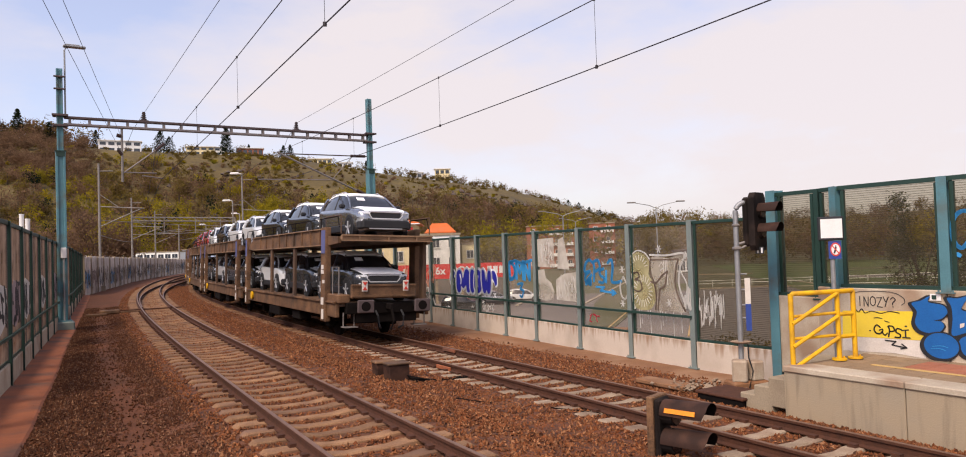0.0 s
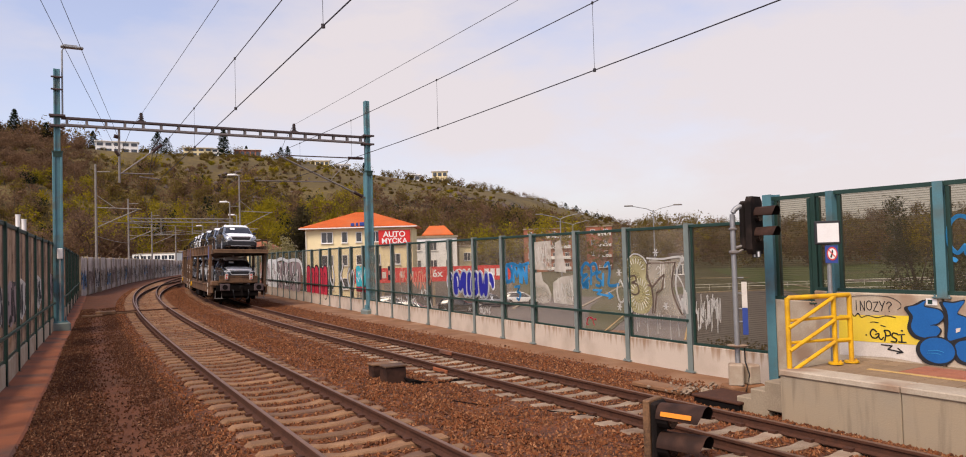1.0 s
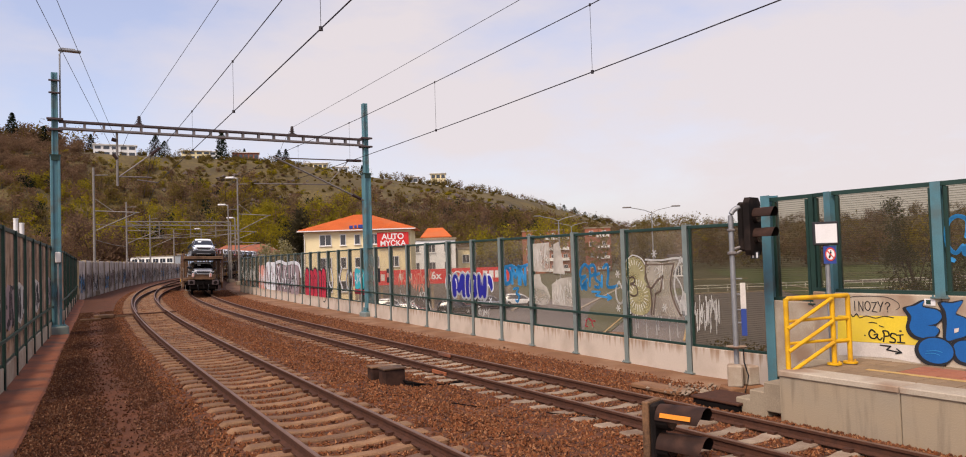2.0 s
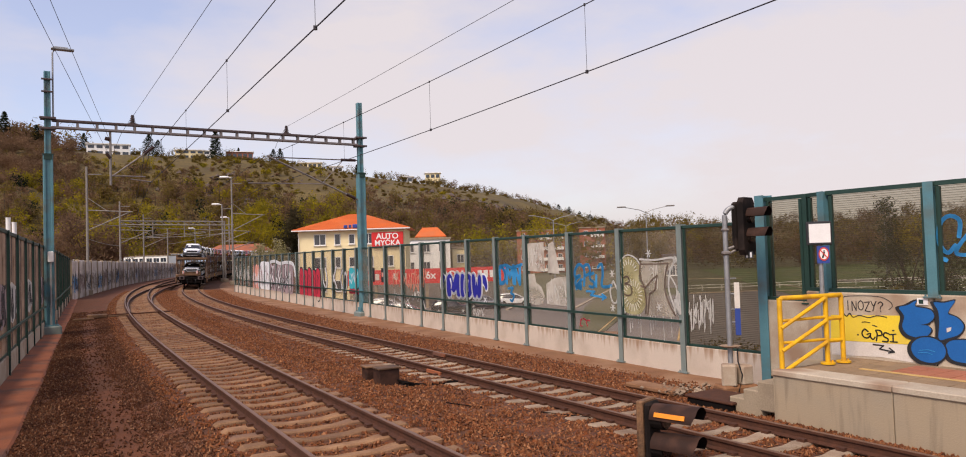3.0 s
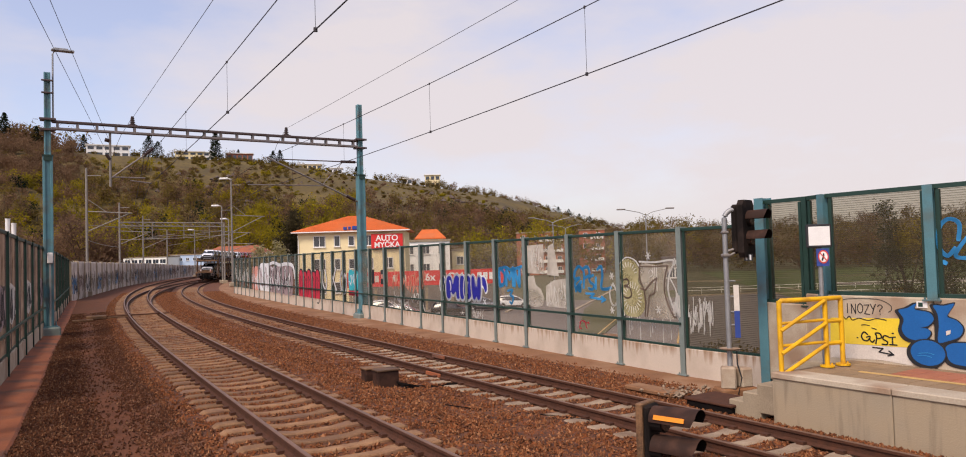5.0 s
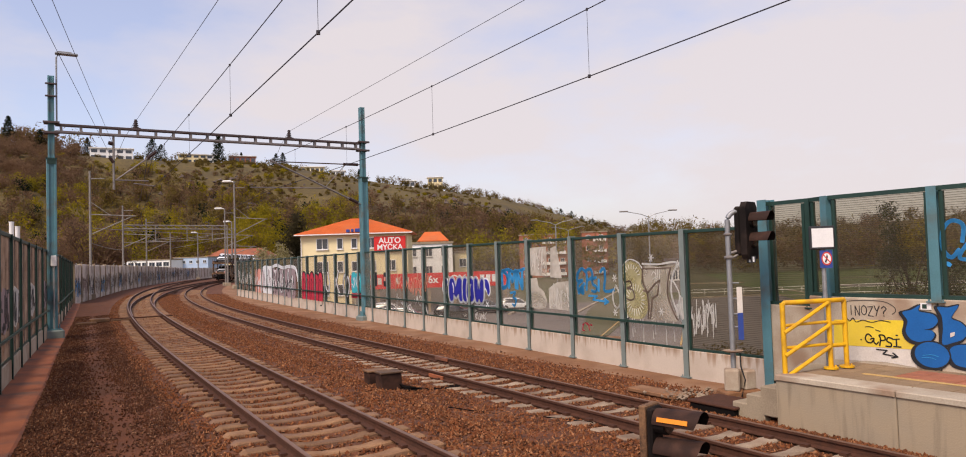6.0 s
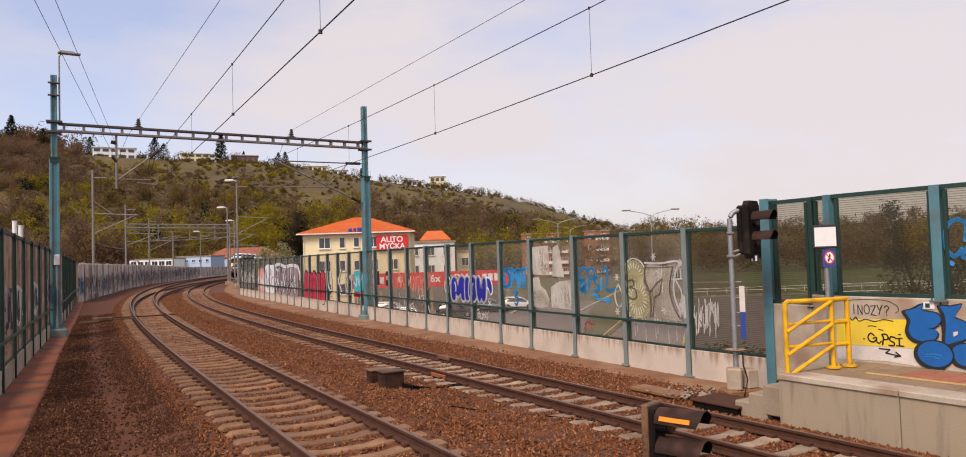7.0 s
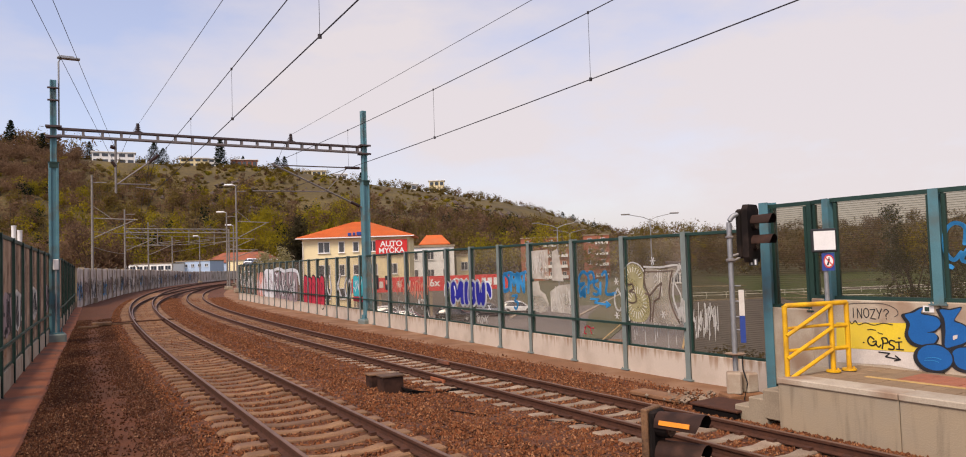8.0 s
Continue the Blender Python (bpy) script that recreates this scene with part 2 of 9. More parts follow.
M = {
    "streaked": streaked_mat(),
    "rusty_plinth": rusty_plinth(),
    "sleeper_pale": mat("sleeper_pale", (0.37, 0.275, 0.19), (0.22, 0.145, 0.09), 0.9, scale=4, fine=50, bump=0.3, stain=(0.20, 0.12, 0.075), stain_scale=1.8, rand=0.15, world_space=True),
    "ballast": mat("ballast", (0.17, 0.053, 0.018), (0.036, 0.012, 0.005), 0.95, scale=5.0, fine=26, bump=0.9, stain=(0.12, 0.046, 0.02), stain_scale=0.35, world_space=True, contrast=1.5),
    "stone": island_mat("stone", [(0.026, 0.0095, 0.0045), (0.20, 0.058, 0.018), (0.075, 0.025, 0.009), (0.36, 0.16, 0.072), (0.055, 0.024, 0.013), (0.17, 0.050, 0.016), (0.24, 0.090, 0.034), (0.10, 0.032, 0.011)]),
    "gravel": island_mat("gravel", [(0.022, 0.008, 0.004), (0.09, 0.028, 0.010), (0.05, 0.016, 0.006), (0.13, 0.045, 0.017), (0.034, 0.012, 0.006), (0.26, 0.13, 0.07), (0.07, 0.022, 0.008), (0.045, 0.016, 0.007), (0.10, 0.032, 0.011)]),
    "dirt": mat("dirt", (0.165, 0.050, 0.015), (0.070, 0.021, 0.007), 0.95, scale=2.2, fine=34, bump=0.9, stain=(0.10, 0.034, 0.012), stain_scale=0.5, world_space=True),
    "sand": mat("sand", (0.27, 0.125, 0.056), (0.15, 0.066, 0.030), 0.95, scale=0.9, fine=40, bump=0.4, stain=(0.30, 0.17, 0.095), stain_scale=0.8, world_space=True),
    "footing": mat("footing", (0.33, 0.10, 0.040), (0.21, 0.062, 0.026), 0.9, scale=1.5, fine=50, bump=0.3, stain=(0.11, 0.055, 0.038), stain_scale=0.9, world_space=True),
    "sleeper": mat("sleeper", (0.28, 0.152, 0.076), (0.145, 0.068, 0.032), 0.9, scale=4, fine=50, bump=0.3, stain=(0.15, 0.08, 0.05), stain_scale=1.4, rand=0.22, world_space=True),
    "rail": mat("rail", (0.090, 0.030, 0.013), (0.042, 0.015, 0.0075), 0.9, 0.0, scale=8, fine=90, bump=0.2, world_space=True),
    "rail_head": mat("rail_head", (0.23, 0.125, 0.08), (0.14, 0.075, 0.046), 0.5, 0.3, scale=2, fine=80, bump=0.05, world_space=True),
    "concrete": mat("concrete", (0.35, 0.275, 0.185), (0.25, 0.19, 0.125), 0.9, scale=2.0, fine=40, bump=0.25, stain=(0.20, 0.15, 0.105), stain_scale=0.9, world_space=True),
    "plinth": mat("plinth", (0.48, 0.40, 0.30), (0.365, 0.29, 0.21), 0.9, scale=2.0, fine=40, bump=0.2, stain=(0.28, 0.18, 0.115), stain_scale=1.1, world_space=True, rand=0.06),
    "noise_wall": mat("noise_wall", (0.66, 0.585, 0.53), (0.47, 0.41, 0.365), 0.9, scale=1.2, fine=25, bump=0.4, stain=(0.27, 0.225, 0.19), stain_scale=0.5, world_space=True, rand=0.1),
    "teal": mat("teal", (0.085, 0.215, 0.245), (0.065, 0.17, 0.195), 0.5, 0.0, scale=3, fine=60, bump=0.06, stain=(0.10, 0.115, 0.10), stain_scale=1.6),
    "green_post": mat("green_post", (0.205, 0.24, 0.22), (0.145, 0.175, 0.16), 0.55, 0.0, scale=3, fine=60, bump=0.06, stain=(0.16, 0.19, 0.165), stain_scale=2.0),
    "green_dark": mat("green_dark", (0.016, 0.048, 0.036), (0.011, 0.034, 0.026), 0.55, scale=4, fine=60, bump=0.05),
    "galv": mat("galv", (0.34, 0.34, 0.34), (0.24, 0.24, 0.24), 0.55, 0.5, scale=8, fine=70, bump=0.05),
    "grey_steel": mat("grey_steel", (0.25, 0.22, 0.20), (0.17, 0.15, 0.135), 0.6, 0.3, scale=5, fine=60, bump=0.08),
    "beam": mat("beam", (0.10, 0.07, 0.068), (0.07, 0.05, 0.048), 0.65, 0.2, scale=4, fine=60, bump=0.1),
    "beam_light": mat("beam_light", (0.22, 0.19, 0.18), (0.16, 0.135, 0.13), 0.6, 0.3, scale=4, fine=60, bump=0.05),
    "wire": mat("wire", (0.035, 0.03, 0.034), (0.035, 0.03, 0.035), 0.6, 0.4, scale=9, fine=60, bump=0),
    "insulator": mat("insulator", (0.045, 0.022, 0.018), (0.03, 0.015, 0.012), 0.25, scale=9, fine=60, bump=0),
    "mast": mat("mast", (0.25, 0.225, 0.20), (0.17, 0.15, 0.13), 0.7, 0.1, scale=4, fine=50, bump=0.1),
    "white_paint": mat("white_paint", (0.78, 0.76, 0.73), (0.68, 0.66, 0.63), 0.6, scale=4, fine=50, bump=0.03),
    "signal_black": mat("signal_black", (0.014, 0.010, 0.009), (0.008, 0.006, 0.005), 0.8, spec=0.12, scale=6, fine=70, bump=0.06, stain=(0.03, 0.02, 0.016), stain_scale=3),
    "signal_brown": mat("signal_brown", (0.042, 0.019, 0.013), (0.026, 0.013, 0.009), 0.75, spec=0.2, scale=6, fine=70, bump=0.06, stain=(0.07, 0.032, 0.02), stain_scale=3),
    "orange": mat("orange", (0.85, 0.27, 0.015), (0.72, 0.21, 0.012), 0.5, scale=6, fine=60, bump=0),
    "yellow": mat("yellow", (0.78, 0.43, 0.012), (0.66, 0.34, 0.01), 0.45, scale=5, fine=60, bump=0.03, stain=(0.5, 0.25, 0.02), stain_scale=4),
    "yellow_wall": mat("yellow_wall", (0.80, 0.58, 0.045), (0.70, 0.49, 0.03), 0.8, scale=2, fine=40, bump=0.08, stain=(0.66, 0.47, 0.06), stain_scale=1.5),
    "spray_black": mat("spray_black", (0.012, 0.012, 0.014), (0.02, 0.02, 0.022), 0.6, scale=6, fine=60, bump=0),
    "spray_blue": mat("spray_blue", (0.004, 0.115, 0.37), (0.003, 0.09, 0.29), 0.5, scale=3, fine=40, bump=0),
    "spray_sky": mat("spray_sky", (0.03, 0.29, 0.58), (0.02, 0.22, 0.48), 0.5, scale=3, fine=40, bump=0),
    "spray_navy": mat("spray_navy", (0.018, 0.022, 0.30), (0.012, 0.014, 0.2), 0.5, scale=3, fine=40, bump=0),
    "spray_white": mat("spray_white", (0.74, 0.74, 0.74), (0.6, 0.6, 0.6), 0.6, scale=3, fine=40, bump=0),
    "spray_grey": mat("spray_grey", (0.60, 0.57, 0.52), (0.44, 0.42, 0.38), 0.7, scale=2, fine=30, bump=0),
    "spray_red": mat("spray_red", (0.55, 0.03, 0.06), (0.42, 0.02, 0.04), 0.6, scale=3, fine=40, bump=0),
    "spray_pink": mat("spray_pink", (0.68, 0.30, 0.23), (0.55, 0.22, 0.17), 0.6, scale=3, fine=40, bump=0),
    "spray_mauve": mat("spray_mauve", (0.33, 0.25, 0.25), (0.24, 0.17, 0.18), 0.6, scale=3, fine=40, bump=0),
    "spray_cyan": mat("spray_cyan", (0.02, 0.45, 0.50), (0.015, 0.35, 0.42), 0.6, scale=3, fine=40, bump=0),
    "brown_iron": mat("brown_iron", (0.15, 0.083, 0.046), (0.08, 0.044, 0.026), 0.7, 0.1, scale=1.5, fine=30, bump=0.15, stain=(0.075, 0.045, 0.03), stain_scale=0.9, rand=0.06),
    "brown_light": mat("brown_light", (0.225, 0.115, 0.054), (0.07, 0.035, 0.018), 0.7, 0.1, scale=2, fine=30, bump=0.15, stain=(0.06, 0.034, 0.02), stain_scale=1.1, contrast=1.2),
    "brown_pale": mat("brown_pale", (0.30, 0.18, 0.10), (0.17, 0.095, 0.052), 0.7, 0.1, scale=2, fine=30, bump=0.12, stain=(0.12, 0.07, 0.04), stain_scale=1.3),
    "under": mat("under", (0.011, 0.008, 0.007), (0.006, 0.0045, 0.004), 0.9, spec=0.08, scale=4, fine=40, bump=0.1),
    "label_white": mat("label_white", (0.66, 0.60, 0.53), (0.52, 0.46, 0.40), 0.7, scale=4, fine=40, bump=0),
    "label_blue": mat("label_blue", (0.10, 0.11, 0.25), (0.08, 0.085, 0.19), 0.7, scale=4, fine=40, bump=0),
    "tail_red": mat("tail_red", (0.60, 0.05, 0.03), (0.5, 0.04, 0.025), 0.5, scale=4, fine=40, bump=0),
    "tyre": mat("tyre", (0.014, 0.014, 0.015), (0.02, 0.02, 0.02), 0.85, scale=6, fine=60, bump=0.05),
    "alloy": mat("alloy", (0.60, 0.60, 0.61), (0.5, 0.5, 0.51), 0.35, 0.6, scale=6, fine=60, bump=0),
    "car_glass": mat("car_glass", (0.016, 0.017, 0.020), (0.02, 0.021, 0.024), 0.08, scale=2, fine=20, bump=0, spec=0.8),
    "trim_black": mat("trim_black", (0.014, 0.014, 0.016), (0.02, 0.02, 0.022), 0.55, scale=6, fine=60, bump=0),
    "chrome": mat("chrome", (0.75, 0.75, 0.76), (0.68, 0.68, 0.69), 0.22, 0.5, scale=6, fine=60, bump=0),
    "lamp_glass": mat("lamp_glass", (0.72, 0.74, 0.77), (0.5, 0.52, 0.55), 0.12, 0.2, scale=9, fine=60, bump=0, spec=0.8),
    "film": mat("film", (0.90, 0.90, 0.91), (0.84, 0.84, 0.85), 0.35, scale=5, fine=20, bump=0.08),
    "road": mat("road", (0.185, 0.155, 0.14), (0.13, 0.108, 0.097), 0.9, scale=0.5, fine=12, bump=0.1, stain=(0.20, 0.165, 0.145), stain_scale=0.1, world_space=True),
    "field": mat("field", (0.115, 0.105, 0.045), (0.075, 0.072, 0.03), 0.95, scale=0.06, fine=0.8, bump=0.2, stain=(0.13, 0.10, 0.06), stain_scale=0.03, world_space=True),
    "hill": mat("hill", (0.135, 0.093, 0.025), (0.082, 0.055, 0.017), 0.95, scale=0.07, fine=0.55, bump=0.6, stain=(0.07, 0.05, 0.02), stain_scale=0.035, world_space=True, contrast=2.2),
    "rock": mat("rock", (0.125, 0.092, 0.076), (0.065, 0.048, 0.042), 0.95, scale=0.3, fine=2, bump=0.6, world_space=True),
    "bark": mat("bark", (0.085, 0.06, 0.042), (0.055, 0.04, 0.03), 0.95, scale=3, fine=30, bump=0.3),
    "leaf_spring": leaf_mat("leaf_spring", [(0.20, 0.17, 0.022), (0.36, 0.27, 0.02), (0.24, 0.195, 0.026), (0.40, 0.29, 0.03)]),
    "leaf_green": leaf_mat("leaf_green", [(0.15, 0.102, 0.028), (0.20, 0.142, 0.036), (0.15, 0.104, 0.032), (0.21, 0.148, 0.042)]),
    "leaf_brown": leaf_mat("leaf_brown", [(0.20, 0.115, 0.068), (0.24, 0.145, 0.084), (0.15, 0.09, 0.057), (0.215, 0.14, 0.068)]),
    "leaf_fir": leaf_mat("leaf_fir", [(0.014, 0.022, 0.014), (0.024, 0.034, 0.02), (0.032, 0.038, 0.022)]),
    "blossom": leaf_mat("blossom", [(0.50, 0.42, 0.30), (0.30, 0.26, 0.11), (0.42, 0.36, 0.20), (0.22, 0.19, 0.05)], 0.5),
    "cream": mat("cream", (0.80, 0.67, 0.40), (0.74, 0.61, 0.35), 0.85, scale=0.5, fine=12, bump=0.05, world_space=True),
    "white_wall": mat("white_wall", (0.86, 0.84, 0.80), (0.76, 0.74, 0.70), 0.85, scale=0.5, fine=12, bump=0.05, world_space=True),
    "blue_wall": mat("blue_wall", (0.42, 0.52, 0.66), (0.36, 0.46, 0.60), 0.85, scale=0.5, fine=12, bump=0.05, world_space=True),
    "brick_wall": mat("brick_wall", (0.36, 0.13, 0.075), (0.27, 0.095, 0.055), 0.9, scale=0.5, fine=8, bump=0.1, world_space=True),
    "old_roof": mat("old_roof", (0.34, 0.105, 0.05), (0.24, 0.075, 0.04), 0.9, scale=0.6, fine=9, bump=0.3, stain=(0.2, 0.08, 0.05), stain_scale=0.4, world_space=True),
    "roof": mat("roof", (0.62, 0.135, 0.028), (0.46, 0.095, 0.022), 0.85, scale=0.6, fine=9, bump=0.3, stain=(0.5, 0.13, 0.04), stain_scale=0.4, world_space=True),
    "pane": mat("pane", (0.05, 0.058, 0.07), (0.035, 0.04, 0.05), 0.12, scale=0.8, fine=8, bump=0, spec=0.7),
    "sign_red": mat("sign_red", (0.62, 0.025, 0.022), (0.54, 0.02, 0.018), 0.5, scale=0.8, fine=8, bump=0),
    "sign_blue": mat("sign_blue", (0.022, 0.055, 0.26), (0.018, 0.045, 0.21), 0.5, scale=2, fine=20, bump=0),
    "paving": mat("paving", (0.28, 0.185, 0.105), (0.21, 0.135, 0.075), 0.9, scale=2, fine=30, bump=0.15, rand=0.12, world_space=True),
    "paving_red": mat("paving_red", (0.40, 0.145, 0.075), (0.32, 0.11, 0.06), 0.9, scale=2, fine=30, bump=0.15, rand=0.12, world_space=True),
    "faded_yellow": mat("faded_yellow", (0.58, 0.37, 0.13), (0.44, 0.27, 0.10), 0.8, scale=4, fine=40, bump=0.05, world_space=True),
    "clear": glass_mat("clear", (0.90, 0.88, 0.84), 0.04, 0.08, (0.46, 0.40, 0.33)),
    "threaded": glass_mat("threaded", (0.72, 0.69, 0.62), 0.03, 0.04, (0.38, 0.33, 0.26), threads=0.12, pitch=0.04),
    "dusty": glass_mat("dusty", (0.62, 0.52, 0.43), 0.05, 0.62, (0.50, 0.37, 0.275)),
    "dusty_green": glass_mat("dusty_green", (0.25, 0.36, 0.30), 0.04, 0.5, (0.045, 0.085, 0.062)),
}


def paint(name, col, rough=0.2, metal=0.35):
    m = mat("paint_" + name, col, tuple(c * 0.92 for c in col), rough, metal, scale=1, fine=30, bump=0)
    m.node_tree.nodes["Principled BSDF"].inputs["Coat Weight"].default_value = 0.6
    return m


PAINT = {"silver": paint("silver", (0.34, 0.345, 0.36), metal=0.85), "grey": paint("grey", (0.045, 0.048, 0.054)), "white": paint("white", (0.72, 0.72, 0.71), metal=0),
         "black": paint("black", (0.016, 0.017, 0.019)), "red": paint("red", (0.42, 0.022, 0.02)), "blue": paint("blue", (0.035, 0.06, 0.12))}


# ---- mesh building ----
class Shape:
    """Collects vertices and faces."""

    def __init__(self):
        self.v, self.f = [], []

    def add(self, vs, fs):
        o = len(self.v)
        self.v.extend(tuple(p) for p in vs)
        self.f.extend(tuple(i + o for i in q) for q in fs)
        return self

    def box(self, c, s, turn=0.0, bevel=0.0, m=None):
        """Box of size s at centre c, turned about z (radians), edges chamfered by bevel; or posed by a matrix m."""
        hx, hy, hz = s[0] / 2, s[1] / 2, s[2] / 2
        b = min(bevel, hx * 0.9, hy * 0.9, hz * 0.9)
        vs, fs = [], []
        if b <= 0:
            vs = [(x, y, z) for x in (-hx, hx) for y in (-hy, hy) for z in (-hz, hz)]
            fs = [(0, 1, 3, 2), (4, 6, 7, 5), (0, 4, 5, 1), (2, 3, 7, 6), (0, 2, 6, 4), (1, 5, 7, 3)]
        else:
            bm = bmesh.new()
            bmesh.ops.create_cube(bm, size=1.0)
            for q in bm.verts:
                q.co = Vector((q.co.x * s[0], q.co.y * s[1], q.co.z * s[2]))
            bmesh.ops.bevel(bm, geom=list(bm.edges), offset=b, segments=1, affect="EDGES")
            bm.verts.ensure_lookup_table()
            vs, fs = [tuple(q.co) for q in bm.verts], [tuple(q.index for q in f.verts) for f in bm.faces]
            bm.free()
        if m is not None:
            vs = [tuple(m @ Vector(p)) for p in vs]
        else:
            ct, st = math.cos(turn), math.sin(turn)
            vs = [(c[0] + x * ct - y * st, c[1] + x * st + y * ct, c[2] + z) for x, y, z in vs]
        return self.add(vs, fs)

    def tube(self, pts, r, n=6, r2=None, caps=True):
        """Round bar along points; r2 is the radius at the far end."""
        pts = [Vector(p) for p in pts]
        k = len(pts)
        vs, fs = [], []
        for i, p in enumerate(pts):
            d = (pts[min(i + 1, k - 1)] - pts[max(i - 1, 0)]).normalized()
            u = d.cross(Vector((0, 0, 1)) if abs(d.z) < 0.95 else Vector((1, 0, 0))).normalized()
            w = u.cross(d)
            rr = r if r2 is None else r + (r2 - r) * i / max(1, k - 1)
            vs += [tuple(p + u * rr * math.cos(2 * math.pi * j / n) + w * rr * math.sin(2 * math.pi * j / n)) for j in range(n)]
        for i in range(k - 1):
            for j in range(n):
                fs.append((i * n + j, i * n + (j + 1) % n, (i + 1) * n + (j + 1) % n, (i + 1) * n + j))
        if caps:
            fs += [tuple(range(n - 1, -1, -1)), tuple(range((k - 1) * n, k * n))]
        return self.add(vs, fs)

    def sweep(self, prof, stations, closed=True, caps=True):
        """Profile points (u, z) carried along stations (x, y, z, th): u to the right of the heading th (left of +y)."""
        n, k = len(prof), len(stations)
        vs, fs = [], []
        for x, y, z, th in stations:
            c, s = math.cos(th), math.sin(th)
            vs += [(x + u * c, y + u * s, z + w) for u, w in prof]
        for i in range(k - 1):
            for j in range(n if closed else n - 1):
                fs.append((i * n + j, i * n + (j + 1) % n, (i + 1) * n + (j + 1) % n, (i + 1) * n + j))
        if closed and caps:
            fs += [tuple(range(n - 1, -1, -1)), tuple(range((k - 1) * n, k * n))]
        return self.add(vs, fs)

    def prism(self, poly, m, depth):
        """Polygon in a local xy plane, carried by m, with depth along local z."""
        n = len(poly)
        vs = [tuple(m @ Vector((x, y, 0))) for x, y in poly] + [tuple(m @ Vector((x, y, depth))) for x, y in poly]
        fs = [tuple(range(n - 1, -1, -1)), tuple(range(n, 2 * n))] + [(i, (i + 1) % n, n + (i + 1) % n, n + i) for i in range(n)]
        return self.add(vs, fs)

    def mesh(self, name, material, smooth=False):
        me = bpy.data.meshes.new(name)
        me.from_pydata(self.v, [], self.f)
        bm = bmesh.new()
        bm.from_mesh(me)
        bmesh.ops.recalc_face_normals(bm, faces=bm.faces)
        bm.to_mesh(me)
        bm.free()
        me.materials.append(material)
        if smooth:
            for p in me.polygons:
                p.use_smooth = True
            me.set_sharp_from_angle(angle=radians(38))
        return me


def part(name, shape, material, parent=None, label="", smooth=False):
    ob = new(name, shape.mesh(name, material, smooth) if isinstance(shape, Shape) else shape)
    if parent is not None:
        ob.parent = parent
    return tagged(ob, label)


def thing(name, label, category, m=None, group="", kind=""):
    ob = new(name)
    ob.empty_display_size = 0.2
    if m is not None:
        ob.matrix_world = m
    return tagged(ob, label, category, group, kind)


def solid(name, shape, material, label, category="", kind="", group="", smooth=False):
    return tagged(part(name, shape, material, None, label, smooth), label, category, group, kind)


# ---- the lines of the two tracks ----
def make_line(p, knots, end):
    """Plan line from a start, a heading (degrees left of +y) and curvatures (degrees a metre to the right) at knots."""
    ss = np.arange(-70.0, end + 0.25, 0.5)
    k = np.interp(ss, knots, p[3:])
    th = np.cumsum(np.r_[0, (k[1:] + k[:-1]) / 2 * 0.5])
    th = np.radians(p[2] - (th - np.interp(0, ss, th)))
    x = np.cumsum(np.r_[0, (-np.sin(th[1:]) - np.sin(th[:-1])) / 2 * 0.5])
    y = np.cumsum(np.r_[0, (np.cos(th[1:]) + np.cos(th[:-1])) / 2 * 0.5])
    x, y = x - np.interp(0, ss, x) + p[0], y - np.interp(0, ss, y) + p[1]
    return lambda s, u=0.0: (float(np.interp(s, ss, x)) + u * math.cos(float(np.interp(s, ss, th))), float(np.interp(s, ss, y)) + u * math.sin(float(np.interp(s, ss, th))), float(np.interp(s, ss, th)))


KNOTS = [0, 25, 50, 80, 150]
line_b = make_line([7.1403, 5.3616, 31.7595, 0.0478, 0.0831, 0.1779, 0.1984, 0.2069], KNOTS, 260)
line_a = make_line([-1.0944, 8.8664, 30.0999, 0.014, 0.1142, 0.161, 0.1434, 0.141], KNOTS, 200)
line_f = make_line([5.0785, 16.2198, 28.7915, 0.0431, 0.0241, 0.0191], [0, 30, 70], 72)
ZA, ZB = 0.25, 0.0
CANT = radians(2.2)          # the main track leans into its curve

# ---- ground, hill ----
def hill_top(az):
    """Height angle of the ridge by azimuth (degrees right of +y)."""
    return float(np.interp(az, [-75, -55, -40, -33, -28, -24, -18, -13, -8, -3, 1, 5, 8.5, 11, 15, 22, 30, 40, 60, 80], [0.14, 0.15, 0.152, 0.146, 0.139, 0.135, 0.133, 0.121, 0.107, 0.094, 0.079, 0.059, 0.039, 0.030, 0.026, 0.022, 0.028, 0.040, 0.045, 0.04]))


def ridge_far(az):
    return float(np.interp(az, [-75, -45, -38, 0, 10, 20, 80], [420, 480, 530, 545, 640, 800, 800]))


def foot(az):
    return float(np.interp(az, [-75, -45, -38, -14, -9, 5, 12, 20, 80], [150, 230, 315, 315, 240, 270, 380, 430, 430]))


def hill_z(az, r):
    r0, r1 = foot(az), ridge_far(az)
    zt = 2.7 + hill_top(az) * r1
    t = (r - r0) / (r1 - r0)
    if t <= 0:
        return -4.0
    if t >= 1:
        return zt - (r - r1) * 0.10
    bumps = noise.noise(Vector((r * math.sin(radians(az)) * 0.012, r * math.cos(radians(az)) * 0.012, 3.0))) * 7 + noise.noise(Vector((r * math.sin(radians(az)) * 0.05, r * math.cos(radians(az)) * 0.05, 9.0))) * 1.8
    k = 0.35 * t + 0.65 * (1 - (1 - t) ** 1.7)
    return -4.0 + (zt + 4) * k + bumps * min(1, t * 4) * min(1, (1 - t) * 5)


